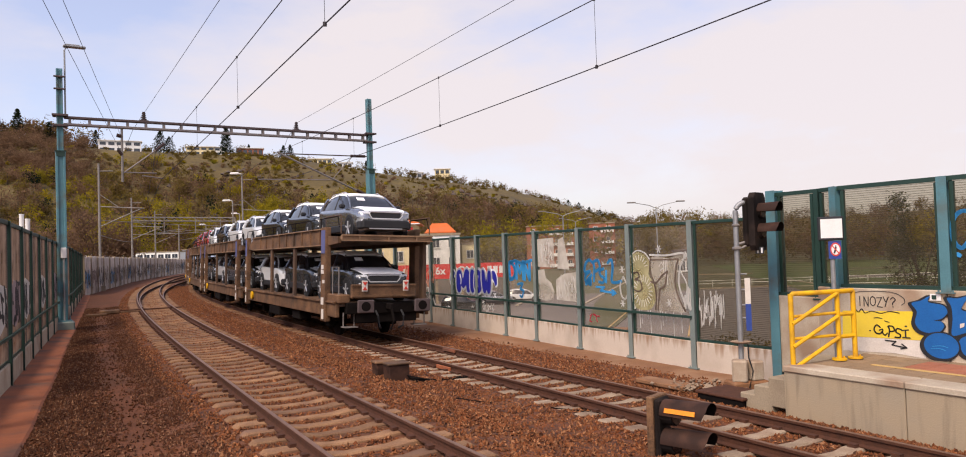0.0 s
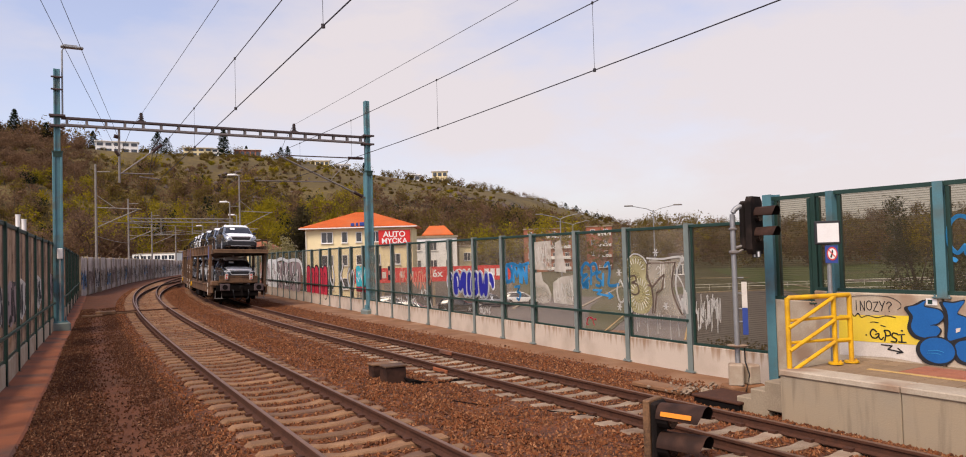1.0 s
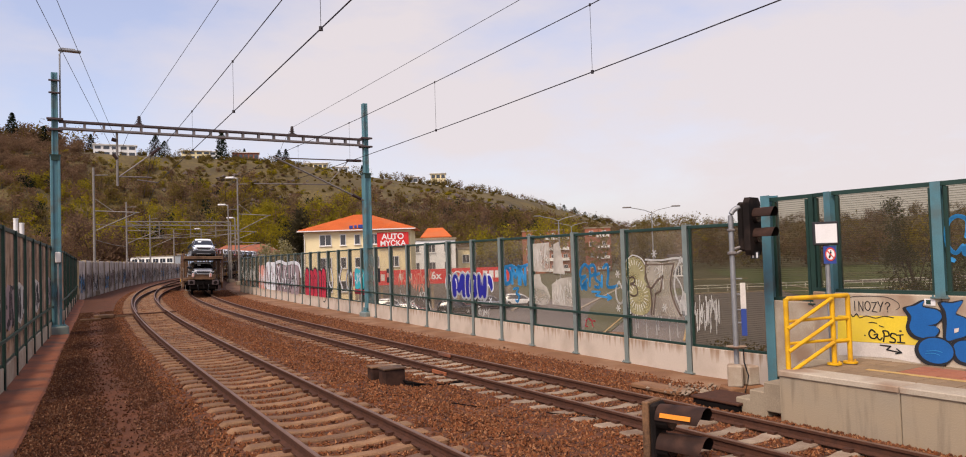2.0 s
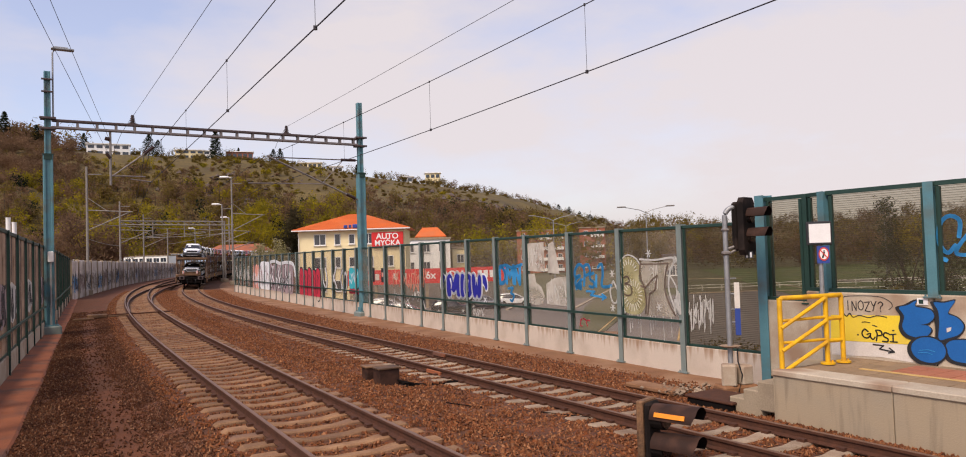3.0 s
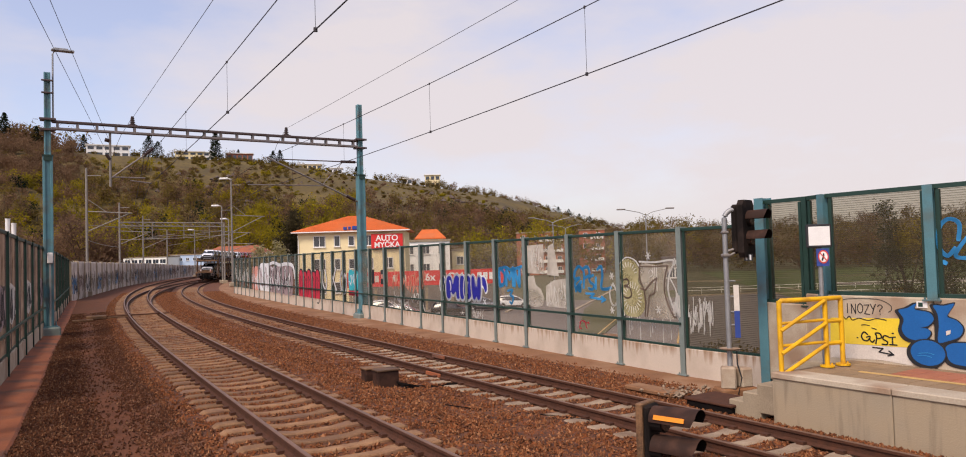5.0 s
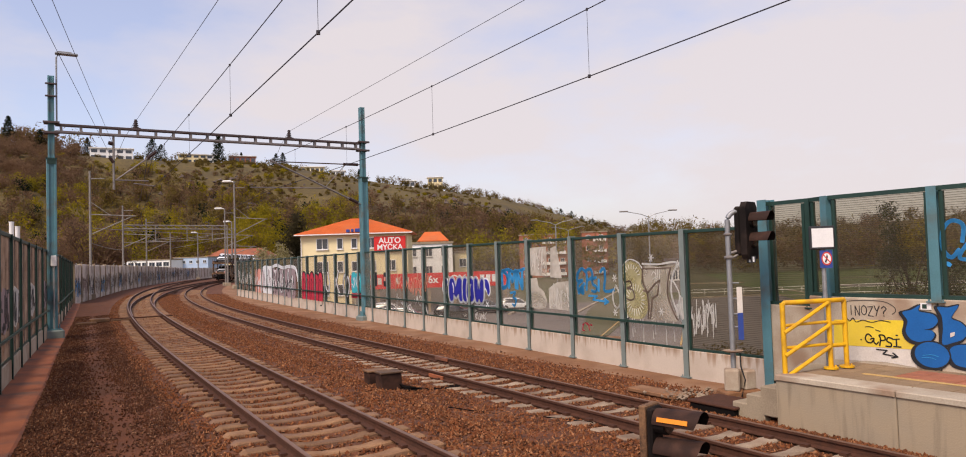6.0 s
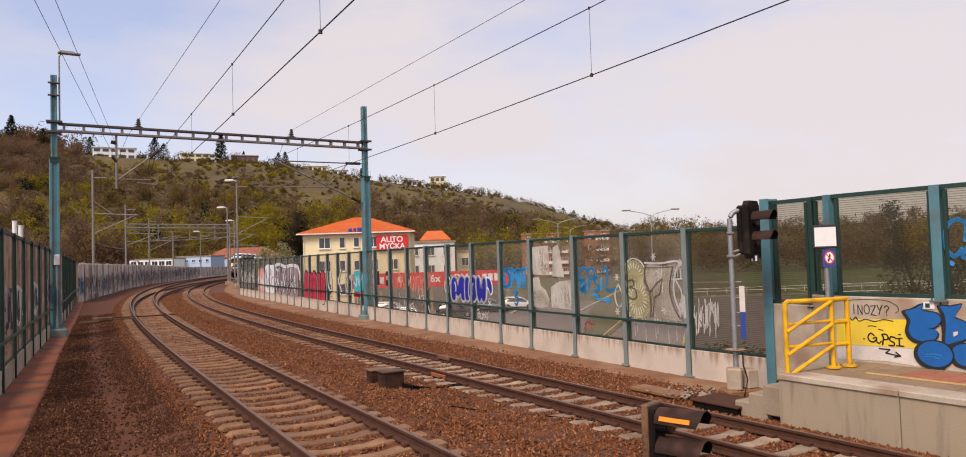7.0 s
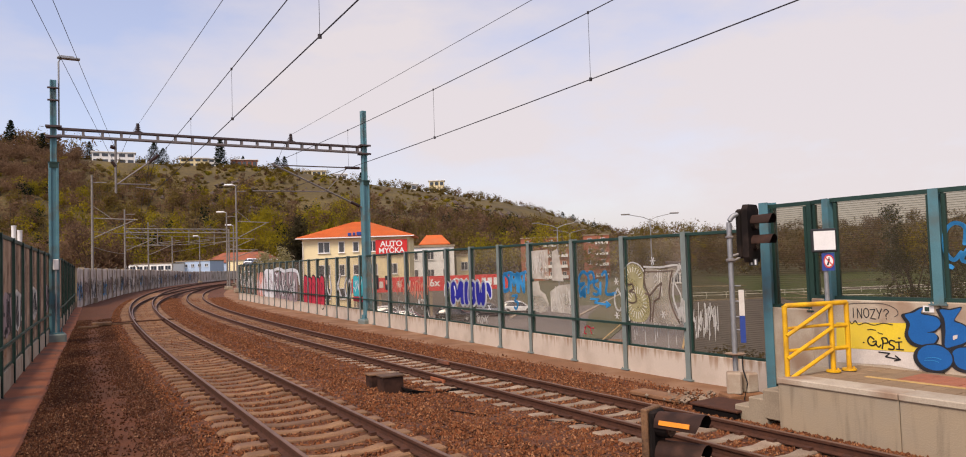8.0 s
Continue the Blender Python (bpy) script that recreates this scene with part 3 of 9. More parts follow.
def make_ground():
    sh = Shape()
    sh.add([(-3500, -3500, -4), (3500, -3500, -4), (3500, 3500, -4), (-3500, 3500, -4)], [(0, 1, 2, 3)])
    solid("ground", sh, M["field"], "dull green-brown low ground beside the railway", kind="structure")
    sh = Shape()
    azs = [-76 + i * 0.8 for i in range(196)]
    ts = [0, 0.04, 0.1, 0.16, 0.22, 0.28, 0.34, 0.4, 0.46, 0.52, 0.58, 0.64, 0.7, 0.76, 0.82, 0.88, 0.93, 0.97, 1.0, 1.05, 1.3]
    vs, fs = [], []
    for az in azs:
        for t in ts:
            r = foot(az) + t * (ridge_far(az) - foot(az))
            vs.append((r * math.sin(radians(az)), r * math.cos(radians(az)), hill_z(az, r) if t > 0 else -4.3))
    n = len(ts)
    for i in range(len(azs) - 1):
        for j in range(n - 1):
            fs.append((i * n + j, i * n + j + 1, (i + 1) * n + j + 1, (i + 1) * n + j))
    sh.add(vs, fs)
    solid("hill", sh, M["hill"], "long wooded hillside with dry spring grass and rock", kind="structure", smooth=True)


make_ground()


# ---- railway bed ----
BED = [("a", -16, -3.9, 0), ("a", -8.0, -0.3, 0), ("a", -4.3, -0.02, 1), ("a", -3.55, -0.02, 1), ("a", -3.0, -0.02, 1), ("a", -2.4, 0.0, 1), ("a", -1.9, 0.01, 0), ("a", -1.45, 0.05, 0), ("a", -0.7, 0.035, 0), ("a", 0.0, 0.02, 0), ("a", 0.7, 0.035, 0), ("a", 1.45, 0.05, 0), ("a", 1.9, 0.0, 0), ("a", 2.4, -0.1, 0),
       ("b", -2.1, -0.14, 0), ("b", -1.45, -0.12, 0), ("b", -0.7, -0.175, 0), ("b", 0, -0.22, 0), ("b", 0.7, -0.23, 0), ("b", 1.45, -0.235, 0), ("b", 1.9, -0.23, 0), ("b", 2.5, -0.24, 0), ("b", 2.95, -0.22, 2), ("b", 3.7, -0.2, 2), ("b", 4.7, -0.3, 0), ("b", 11.0, -3.9, 0)]


def make_bed():
    rows = [-66 + 2.0 * i for i in range(24)] + [-18 + 0.4 * i for i in range(248)] + [81.2 + 2.5 * i for i in range(50)]
    vs, fs, mi = [], [], []
    n = len(BED)
    for s in rows:
        for k, u, z, _ in BED:
            x, y, _ = line_a(s, u) if k == "a" else line_b(s + 7.3, u)
            vs.append((x, y, z + (noise.noise(Vector((x * 1.7, y * 1.7, 0))) * 0.03 + noise.noise(Vector((x * 6, y * 6, 5))) * 0.012 if abs(u) < 5 else 0)))
    for i in range(len(rows) - 1):
        for j in range(n - 1):
            fs.append((i * n + j, i * n + j + 1, (i + 1) * n + j + 1, (i + 1) * n + j))
            mi.append(BED[j][3])
    me = bpy.data.meshes.new("railway_bed")
    me.from_pydata(vs, [], fs)
    for m in ("ballast", "dirt", "sand"):
        me.materials.append(M[m])
    me.polygons.foreach_set("material_index", mi)
    for p in me.polygons:
        p.use_smooth = True
    tagged(new("railway_bed", me), "rust-stained ballast bed with a trodden dirt strip", kind="structure")


make_bed()

RAIL = [(-0.075, -0.16), (0.075, -0.16), (0.075, -0.148), (0.014, -0.125), (0.011, -0.05), (0.036, -0.04), (0.036, -0.006), (-0.036, -0.006), (-0.036, -0.04), (-0.011, -0.05), (-0.014, -0.125), (-0.075, -0.148)]
HEAD = [(-0.03, -0.007), (0.03, -0.007), (0.03, -0.002), (0.022, 0.002), (-0.022, 0.002), (-0.03, -0.002)]


def stations(line, s0, s1, z, u=0.0, step=1.0):
    n = max(2, int((s1 - s0) / step) + 1)
    out = []
    for i in range(n):
        s = s0 + (s1 - s0) * i / (n - 1)
        x, y, th = line(s, u)
        out.append((x, y, z, th))
    return out


def sleeper_mesh(material):
    """Concrete sleeper: deep under the rails, waisted and lower in the middle."""
    sh = Shape()
    xs = [(-1.3, 0.10, -0.045), (-1.22, 0.13, 0.0), (-0.95, 0.13, 0.0), (-0.55, 0.13, -0.005), (-0.3, 0.105, -0.035), (0.3, 0.105, -0.035), (0.55, 0.13, -0.005), (0.95, 0.13, 0.0), (1.22, 0.13, 0.0), (1.3, 0.10, -0.045)]
    vs, fs = [], []
    for x, w, z in xs:
        vs += [(x, -w - 0.02, -0.2), (x, -w, z - 0.02), (x, -w + 0.025, z), (x, w - 0.025, z), (x, w, z - 0.02), (x, w + 0.02, -0.2)]
    for i in range(len(xs) - 1):
        for j in range(5):
            fs.append((i * 6 + j, i * 6 + j + 1, (i + 1) * 6 + j + 1, (i + 1) * 6 + j))
    fs += [tuple(range(6)), tuple(range(len(xs) * 6 - 1, len(xs) * 6 - 7, -1))]
    sh.add(vs, fs)
    return sh.mesh("sleeper", M[material])


SLEEPER, SLEEPER_PALE = sleeper_mesh("sleeper"), sleeper_mesh("sleeper_pale")


def make_track(label, line, z, s0, s1, sleepers_to, cant=0.0):
    tr = thing("track", label, "railway track", kind="structure")
    for u in (-0.7525, 0.7525):
        zr = z - u * math.tan(cant)
        rail = part("rail", Shape().sweep(RAIL, stations(line, s0, s1, zr, u)), M["rail"], tr, "rusty steel rail")
        part("running_surface", Shape().sweep(HEAD, stations(line, s0, s1, zr, u)), M["rail_head"], rail, "worn bright rail head")
    k = 0
    s = s0
    clips = Shape()
    while s < sleepers_to:
        x, y, th = line(s)
        ob = part("sleeper", SLEEPER_PALE if line is line_b and s < 21 else SLEEPER, None, tr)
        jz, jt = random.uniform(-0.012, 0.008), random.uniform(-0.012, 0.012)
        ob.matrix_world = Matrix.Translation((x, y, z - 0.16 + jz)) @ Matrix.Rotation(th + jt, 4, "Z") @ Matrix.Rotation(cant, 4, "Y")
        if s < 34:
            for u in (-0.7525, 0.7525):
                for du in (-0.11, 0.11):
                    px, py, _ = line(s, u + du)
                    clips.box((px, py, z - 0.14 - u * math.tan(cant)), (0.09, 0.12, 0.05), th)
        s += 0.61
        k += 1
    part("rail_clips", clips, M["rail"], tr, "rusty rail fastenings")
    return tr


make_track("curving main track with rusty rails on concrete sleepers", line_b, ZB, -52.09, 215, 95, CANT)
make_track("curving track with brown rails on pale concrete sleepers", line_a, ZA, -57.92, 190, 90)

# switch: a second pair of rails leaving the left-hand line towards the right
line_c = make_line([line_a(32)[0], line_a(32)[1], math.degrees(line_a(32)[2]), 0.16, 0.30, 0.24, 0.19, 0.19], [0, 12, 26, 60, 120], 140)


def make_switch():
    sw = thing("turnout", "railway switch with rusty blades branching from the track", "railway switch", kind="structure")
    for u in (-0.70, 0.70):
        rail = part("rail", Shape().sweep(RAIL, stations(line_c, 2, 95, ZA - 0.004, u + 0.02)), M["rail"], sw, "rusty steel rail")
        part("running_surface", Shape().sweep(HEAD, stations(line_c, 2, 95, ZA - 0.004, u + 0.02)), M["rail_head"], rail)
    x, y, th = line_a(33.5, -2.2)
    part("point_machine", Shape().box((x, y, 0.13), (0.9, 0.45, 0.2), th, 0.04).box((x + 0.9, y + 0.5, 0.08), (1.1, 0.3, 0.12), th, 0.02).box((x - 0.2, y - 0.9, 0.06), (0.9, 0.24, 0.1), th, 0.02), M["brown_light"], sw, "low rusty switch machine boxes")
    part("stretcher", Shape().box(tuple(line_a(33.5, -0.4)[:2]) + (0.16,), (3.2, 0.08, 0.06), th), M["rail"], sw, "steel drive rod")


make_switch()


# ---- fences ----
def ribbon(pts, w, m, depth=0.006, sh=None):
    """Sprayed stroke: flat band along 2D points in the plane of m."""
    sh = sh or Shape()
    for (x0, y0), (x1, y1) in zip(pts[:-1], pts[1:]):
        d = math.hypot(x1 - x0, y1 - y0) or 1e-6
        ux, uy = (x1 - x0) / d, (y1 - y0) / d
        nx, ny = -uy * w / 2, ux * w / 2
        ex, ey = ux * w * 0.4, uy * w * 0.4
        sh.prism([(x0 - ex + nx * 0.7, y0 - ey + ny * 0.7), (x0 - ex - nx * 0.7, y0 - ey - ny * 0.7), (x0 - nx, y0 - ny), (x1 - nx, y1 - ny), (x1 + ex - nx * 0.7, y1 + ey - ny * 0.7), (x1 + ex + nx * 0.7, y1 + ey + ny * 0.7), (x1 + nx, y1 + ny), (x0 + nx, y0 + ny)], m, depth)
    return sh


def curve(pts, closed=False, steps=5):
    """Smooth line through 2D points."""
    n = len(pts)
    out = []
    for i in range(n if closed else n - 1):
        p1, p2 = pts[i], pts[(i + 1) % n]
        p0 = pts[i - 1] if closed or i else p1
        p3 = pts[(i + 2) % n] if closed or i + 2 < n else p2
        for j in range(steps):
            t = j / steps
            out.append(tuple(0.5 * (2 * p1[k] + (p2[k] - p0[k]) * t + (2 * p0[k] - 5 * p1[k] + 4 * p2[k] - p3[k]) * t * t + (3 * p1[k] - p0[k] - 3 * p2[k] + p3[k]) * t ** 3) for k in (0, 1)))
    return out if closed else out + [pts[-1]]


def swash(pts, w, m, depth, sh):
    """Smooth sprayed stroke."""
    return ribbon(curve(pts), w, m, depth, sh)


def blob(pts, m, depth=0.006, sh=None, grow=0.0):
    """Filled sprayed patch with a rounded outline through the points."""
    n = len(pts)
    cx, cy = sum(p[0] for p in pts) / n, sum(p[1] for p in pts) / n
    out = []
    for i in range(n):
        p0, p1, p2, p3 = pts[i - 1], pts[i], pts[(i + 1) % n], pts[(i + 2) % n]
        for t in (0, 0.25, 0.5, 0.75):
            q = []
            for k in (0, 1):
                q.append(0.5 * (2 * p1[k] + (p2[k] - p0[k]) * t + (2 * p0[k] - 5 * p1[k] + 4 * p2[k] - p3[k]) * t * t + (3 * p1[k] - p0[k] - 3 * p2[k] + p3[k]) * t ** 3))
            d = math.hypot(q[0] - cx, q[1] - cy) or 1
            out.append((q[0] + (q[0] - cx) / d * grow, q[1] + (q[1] - cy) / d * grow))
    return (sh or Shape()).prism(out, m, depth)


def panel_frame(p0, p1, z0):
    """Matrix with x along the panel from p0 to p1, y up and z towards the camera's side."""
    d = Vector((p1[0] - p0[0], p1[1] - p0[1], 0)).normalized()
    nrm = d.cross(Vector((0, 0, 1)))
    return Matrix(((d.x, 0, nrm.x, p0[0]), (d.y, 0, nrm.y, p0[1]), (0, 1, 0, z0), (0, 0, 0, 1)))


def post_shape(h, w, d):
    """H-section steel post with a base plate; x along the fence."""
    sh = Shape()
    sh.box((0, -d / 2, h / 2), (w, 0.014, h))
    sh.box((0, d / 2, h / 2), (w, 0.014, h))
    sh.box((0, 0, h / 2), (0.012, d, h))
    sh.box((0, 0, 0.012), (w + 0.12, d + 0.12, 0.024))
    for x in (-1, 1):
        for y in (-1, 1):
            sh.tube([(x * (w / 2 + 0.03), y * (d / 2 + 0.02), 0.02), (x * (w / 2 + 0.03), y * (d / 2 + 0.02), 0.06)], 0.016, 6)
    return sh


FENCE_S = [0.77, 2.98, 5.19, 7.5] + [9.4 + 2.05 * i for i in range(26)]          # posts along the right-hand barrier
FENCE_BASE, FENCE_PLINTH, FENCE_MID = -0.2, 0.42, 0.98


def fence_top(s):
    return 3.22 - 0.0035 * max(0, s - 15)


BIG = (5.92, 15.04)


def make_right_fence():
    fe = thing("noise_barrier", "long see-through noise barrier with grey-green steel posts and concrete plinth", "fence", kind="structure")
    post_me = post_shape(3.42, 0.15, 0.16).mesh("post", M["green_post"])
    pts = [line_f(s) for s in FENCE_S]
    allp = [(BIG[0], BIG[1], pts[0][2])] + pts
    for i, (x, y, th) in enumerate(pts):
        ob = part("post", post_me, None, fe)
        top = fence_top(FENCE_S[i])
        ob.matrix_world = Matrix.Translation((x, y, FENCE_BASE)) @ Matrix.Rotation(th + math.pi / 2, 4, "Z") @ Matrix.Diagonal((1, 1, (top - FENCE_BASE) / 3.42, 1))
    for i in range(len(allp) - 1):
        (x0, y0, _), (x1, y1, _) = allp[i], allp[i + 1]
        L = math.hypot(x1 - x0, y1 - y0)
        th = math.atan2(y1 - y0, x1 - x0)
        c = ((x0 + x1) / 2, (y0 + y1) / 2)
        top = fence_top(FENCE_S[max(0, i - 1)]) - 0.04
        m = Matrix.Translation((c[0], c[1], 0)) @ Matrix.Rotation(th, 4, "Z")

        def place(name, sh, material, label=""):
            ob = part(name, sh, material, fe, label)
            ob.matrix_world = m
            return ob
        place("plinth_slab", Shape().box((0, 0, (FENCE_BASE + FENCE_PLINTH) / 2 - 0.06), (L - 0.10, 0.10, FENCE_PLINTH - FENCE_BASE + 0.12), 0, 0.015), M["rusty_plinth"])
        place("top_rail", Shape().box((0, 0, top - 0.03), (L - 0.03, 0.07, 0.075), 0, 0.01), M["green_dark"], "dark green top rail")
        place("pane", Shape().box((0, 0, (FENCE_PLINTH + top) / 2), (L - 0.16, 0.016, top - FENCE_PLINTH - 0.1)), M["threaded"] if i == 0 else M["clear"], "clear dusty acrylic pane").visible_shadow = False
        place("bottom_rail", Shape().box((0, 0, FENCE_PLINTH + 0.03), (L - 0.16, 0.05, 0.05)), M["green_dark"])
        if i >= 1:
            place("middle_rail", Shape().box((0, 0.1, FENCE_MID), (L, 0.05, 0.06)), M["green_dark"], "dark green middle rail")
        for sx in (-1, 1):
            place("pane_frame", Shape().box((sx * (L / 2 - 0.1), 0, (FENCE_PLINTH + top) / 2), (0.05, 0.05, top - FENCE_PLINTH - 0.08)), M["green_dark"])
    return allp


RIGHT = make_right_fence()

# strip of concrete footing along the right-hand barrier
solid("footing_strip", Shape().sweep([(-0.75, -0.35), (0.05, -0.35), (0.05, 0.0), (-0.7, -0.03)], [(x, y, FENCE_BASE - 0.012, th) for x, y, th in [line_f(-1.3 + 0.9 * i) for i in range(68)]]), M["sand"], "dusty concrete footing strip along the barrier", kind="structure")

LEFT = [(-7.2, 9.15), (-8.36, 11.55), (-9.5, 13.77), (-10.59, 15.99), (-11.73, 18.2), (-12.88, 20.4), (-14.02, 22.62), (-15.17, 24.88), (-16.31, 27.14), (-17.45, 29.4), (-18.6, 31.66), (-19.85, 34.1), (-21.1, 36.6), (-22.4, 39.1), (-23.7, 41.5), (-25.0, 44.0), (-26.3, 46.4), (-27.6, 48.9), (-28.9, 51.4), (-30.2, 53.8), (-31.5, 56.3), (-32.83, 58.75)]


def make_left_fence():
    fe = thing("noise_barrier", "tall dusty noise barrier with green posts and graffiti on a concrete base", "fence", kind="structure")
    post_me = post_shape(3.7, 0.13, 0.16).mesh("post", M["green_dark"])
    for i, (x, y) in enumerate(LEFT):
        j = min(i, len(LEFT) - 2)
        th = math.atan2(LEFT[j + 1][1] - LEFT[j][1], LEFT[j + 1][0] - LEFT[j][0])
        top = 3.72 - 0.018 * i
        ob = part("post", post_me, None, fe)
        ob.matrix_world = Matrix.Translation((x, y, 0.0)) @ Matrix.Rotation(th, 4, "Z") @ Matrix.Diagonal((1, 1, top / 3.7, 1))
        if i == len(LEFT) - 1:
            break
        x1, y1 = LEFT[i + 1]
        L = math.hypot(x1 - x, y1 - y)
        m = Matrix.Translation(((x + x1) / 2, (y + y1) / 2, 0)) @ Matrix.Rotation(th, 4, "Z")
        pane = "dusty_green" if i > 11 else "dusty"
        for name, sh, ma in (("plinth_slab", Shape().box((0, 0, 0.24), (L - 0.1, 0.1, 0.62), 0, 0.015), "plinth"), ("top_rail", Shape().box((0, 0, top - 0.06), (L, 0.09, 0.1), 0, 0.01), "green_dark"),
                             ("pane", Shape().box((0, 0, (0.58 + top - 0.1) / 2), (L - 0.14, 0.02, top - 0.7)), pane), ("middle_rail", Shape().box((0, -0.1, 1.15), (L, 0.05, 0.06)), "green_dark"), ("bottom_rail", Shape().box((0, 0, 0.6), (L - 0.14, 0.05, 0.06)), "green_dark")):
            ob = part(name, sh, M[ma], fe)
            ob.matrix_world = m
            if name == "pane":
                ob.visible_shadow = False
        for sx in (-1, 1):
            part("pane_frame", Shape().box((sx * (L / 2 - 0.11), 0, (0.58 + top - 0.1) / 2), (0.045, 0.05, top - 0.7)), M["beam"], fe).matrix_world = m
        if i > 3:
            part("slat_frame", Shape().box((0, 0, (0.58 + top - 0.1) / 2), (0.05, 0.05, top - 0.7)), M["green_dark" if i > 11 else "beam"], fe).matrix_world = m
    return fe


make_left_fence()


def make_kerb():
    """Footing along the dusty barrier, broad near the viewer and narrower further on."""
    sh = Shape()
    vs, fs = [], []
    for i, (x, y) in enumerate(LEFT):
        j = min(i, len(LEFT) - 2)
        d = Vector((LEFT[j + 1][0] - LEFT[j][0], LEFT[j + 1][1] - LEFT[j][1], 0)).normalized()
        r = Vector((d.y, -d.x, 0))
        w = 0.95 - 0.032 * min(i, 12)
        for u, z in ((-0.02, -0.3), (-0.02, 0.06), (w - 0.04, 0.03), (w, 0.0), (w, -0.3)):
            p = Vector((x, y, z)) + r * u
            vs.append(tuple(p))
    for i in range(len(LEFT) - 1):
        for k in range(4):
            fs.append((i * 5 + k, i * 5 + k + 1, i * 5 + k + 6, i * 5 + k + 5))
    solid("kerb_strip", sh.add(vs, fs), M["footing"], "rust-brown concrete kerb strip along the barrier", kind="structure")


make_kerb()

WALL = [(-32.83, 58.75, 3.16), (-36.5, 68.74, 3.12), (-40.6, 79.8, 3.1), (-45.05, 91.4, 3.07), (-49.5, 105, 3.0), (-54.2, 120.2, 2.93), (-58.6, 135, 2.8), (-62.8, 150, 2.6), (-66.7, 165, 2.4), (-70.5, 182, 2.3), (-73.5, 198, 2.2), (-75.5, 213, 2.1), (-76.5, 230, 2.0)]


def make_noise_wall():
    wl = thing("noise_wall", "grey ribbed concrete noise wall covered with graffiti", "wall", kind="structure")
    k = 0
    for (x0, y0, t0), (x1, y1, t1) in zip(WALL[:-1], WALL[1:]):
        L = math.hypot(x1 - x0, y1 - y0)
        n = max(1, round(L / 4.0))
        th = math.atan2(y1 - y0, x1 - x0)
        for j in range(n):
            f = (j + 0.5) / n
            x, y, t = x0 + (x1 - x0) * f, y0 + (y1 - y0) * f, t0 + (t1 - t0) * f + 0.05 * (k % 2)
            sh = Shape().box((0, 0, t / 2 - 1.0), (L / n - 0.06, 0.16, t + 2.0), 0, 0.02)
            for r in range(5):
                sh.box((-L / n / 2 + (r + 0.5) * L / n / 5, -0.1, t / 2), (L / n / 9, 0.06, t - 0.1))
            part("wall_panel", sh, M["noise_wall"], wl).matrix_world = Matrix.Translation((x, y, 0)) @ Matrix.Rotation(th, 4, "Z")
            part("wall_post", Shape().box((-L / n / 2, -0.06, t / 2), (0.14, 0.3, t + 0.12)), M["concrete"], wl).matrix_world = Matrix.Translation((x, y, 0)) @ Matrix.Rotation(th, 4, "Z")
            k += 1


make_noise_wall()


# ---- platform end ----
PU, PZ = 1.72, 0.56          # platform edge from the track's middle, and its height
P0 = line_b(7.0, PU)
WALLP = [(6.41, 14.16), (6.53, 13.64), (7.56, 12.08), (8.62, 10.48), (9.9, 8.54)]          # posts along the platform barrier


def make_platform():
    pf = thing("platform", "end of a raised concrete platform with brown paving", "platform", kind="structure")
    x0, y0, th = line_b(7.05, PU)
    x1, y1, _ = line_b(-8, PU)
    top = [(x0, y0), (BIG[0] + 0.05, BIG[1] - 1.2), (7.2, 13.3), (13.5, 7.4), (x1 + 3, y1 + 1.8), (x1, y1)]
    part("core", Shape().prism(top, Matrix.Translation((0, 0, -0.4)), PZ + 0.36), M["concrete"], pf, "weathered concrete body")
    s = 7.05
    while s > -6:
        sx, sy, t = line_b(s - 1.0, PU - 0.02)
        part("edge_slab", Shape().box((0, 0, 0), (0.16, 1.985, PZ + 0.36), 0, 0.012), M["streaked"], pf).matrix_world = Matrix.Translation((sx, sy, (PZ - 0.36) / 2 - 0.0)) @ Matrix.Rotation(t, 4, "Z")
        cx, cy, t = line_b(s - 1.0, PU + 0.12)
        part("coping", Shape().box((0, 0, 0), (0.5, 1.985, 0.1), 0, 0.015), M["plinth"], pf, "pale concrete coping").matrix_world = Matrix.Translation((cx, cy, PZ)) @ Matrix.Rotation(t, 4, "Z")
        s -= 2.0
    for i in range(26):
        for j in range(10):
            u = PU + 0.52 + j * 0.302
            sx, sy, t = line_b(6.8 - i * 0.302, u)
            red = 2 <= j <= 4 and i > 3
            ob = part("paving_slab", SLAB_RED if red else SLAB, None, pf)
            ob.matrix_world = Matrix.Translation((sx, sy, PZ + 0.02 + random.uniform(-0.003, 0.003))) @ Matrix.Rotation(t, 4, "Z")
    for s in range(6):
        cx, cy, t = line_b(5.2 - s * 2.0, PU + 0.95)
        part("yellow_line", Shape().box((0, 0, 0), (0.10, 1.9, 0.008)), M["faded_yellow"], pf, "faded yellow safety line").matrix_world = Matrix.Translation((cx, cy, PZ + 0.05)) @ Matrix.Rotation(t, 4, "Z")
    for k in range(3):
        cx, cy, t = line_b(7.2 + k * 0.3, PU + 0.72)
        part("step", Shape().box((0, 0, 0), (1.6, 0.36, 0.5), 0, 0.02), M["concrete"], pf, "worn concrete step").matrix_world = Matrix.Translation((cx, cy, 0.12 - k * 0.17)) @ Matrix.Rotation(t, 4, "Z")


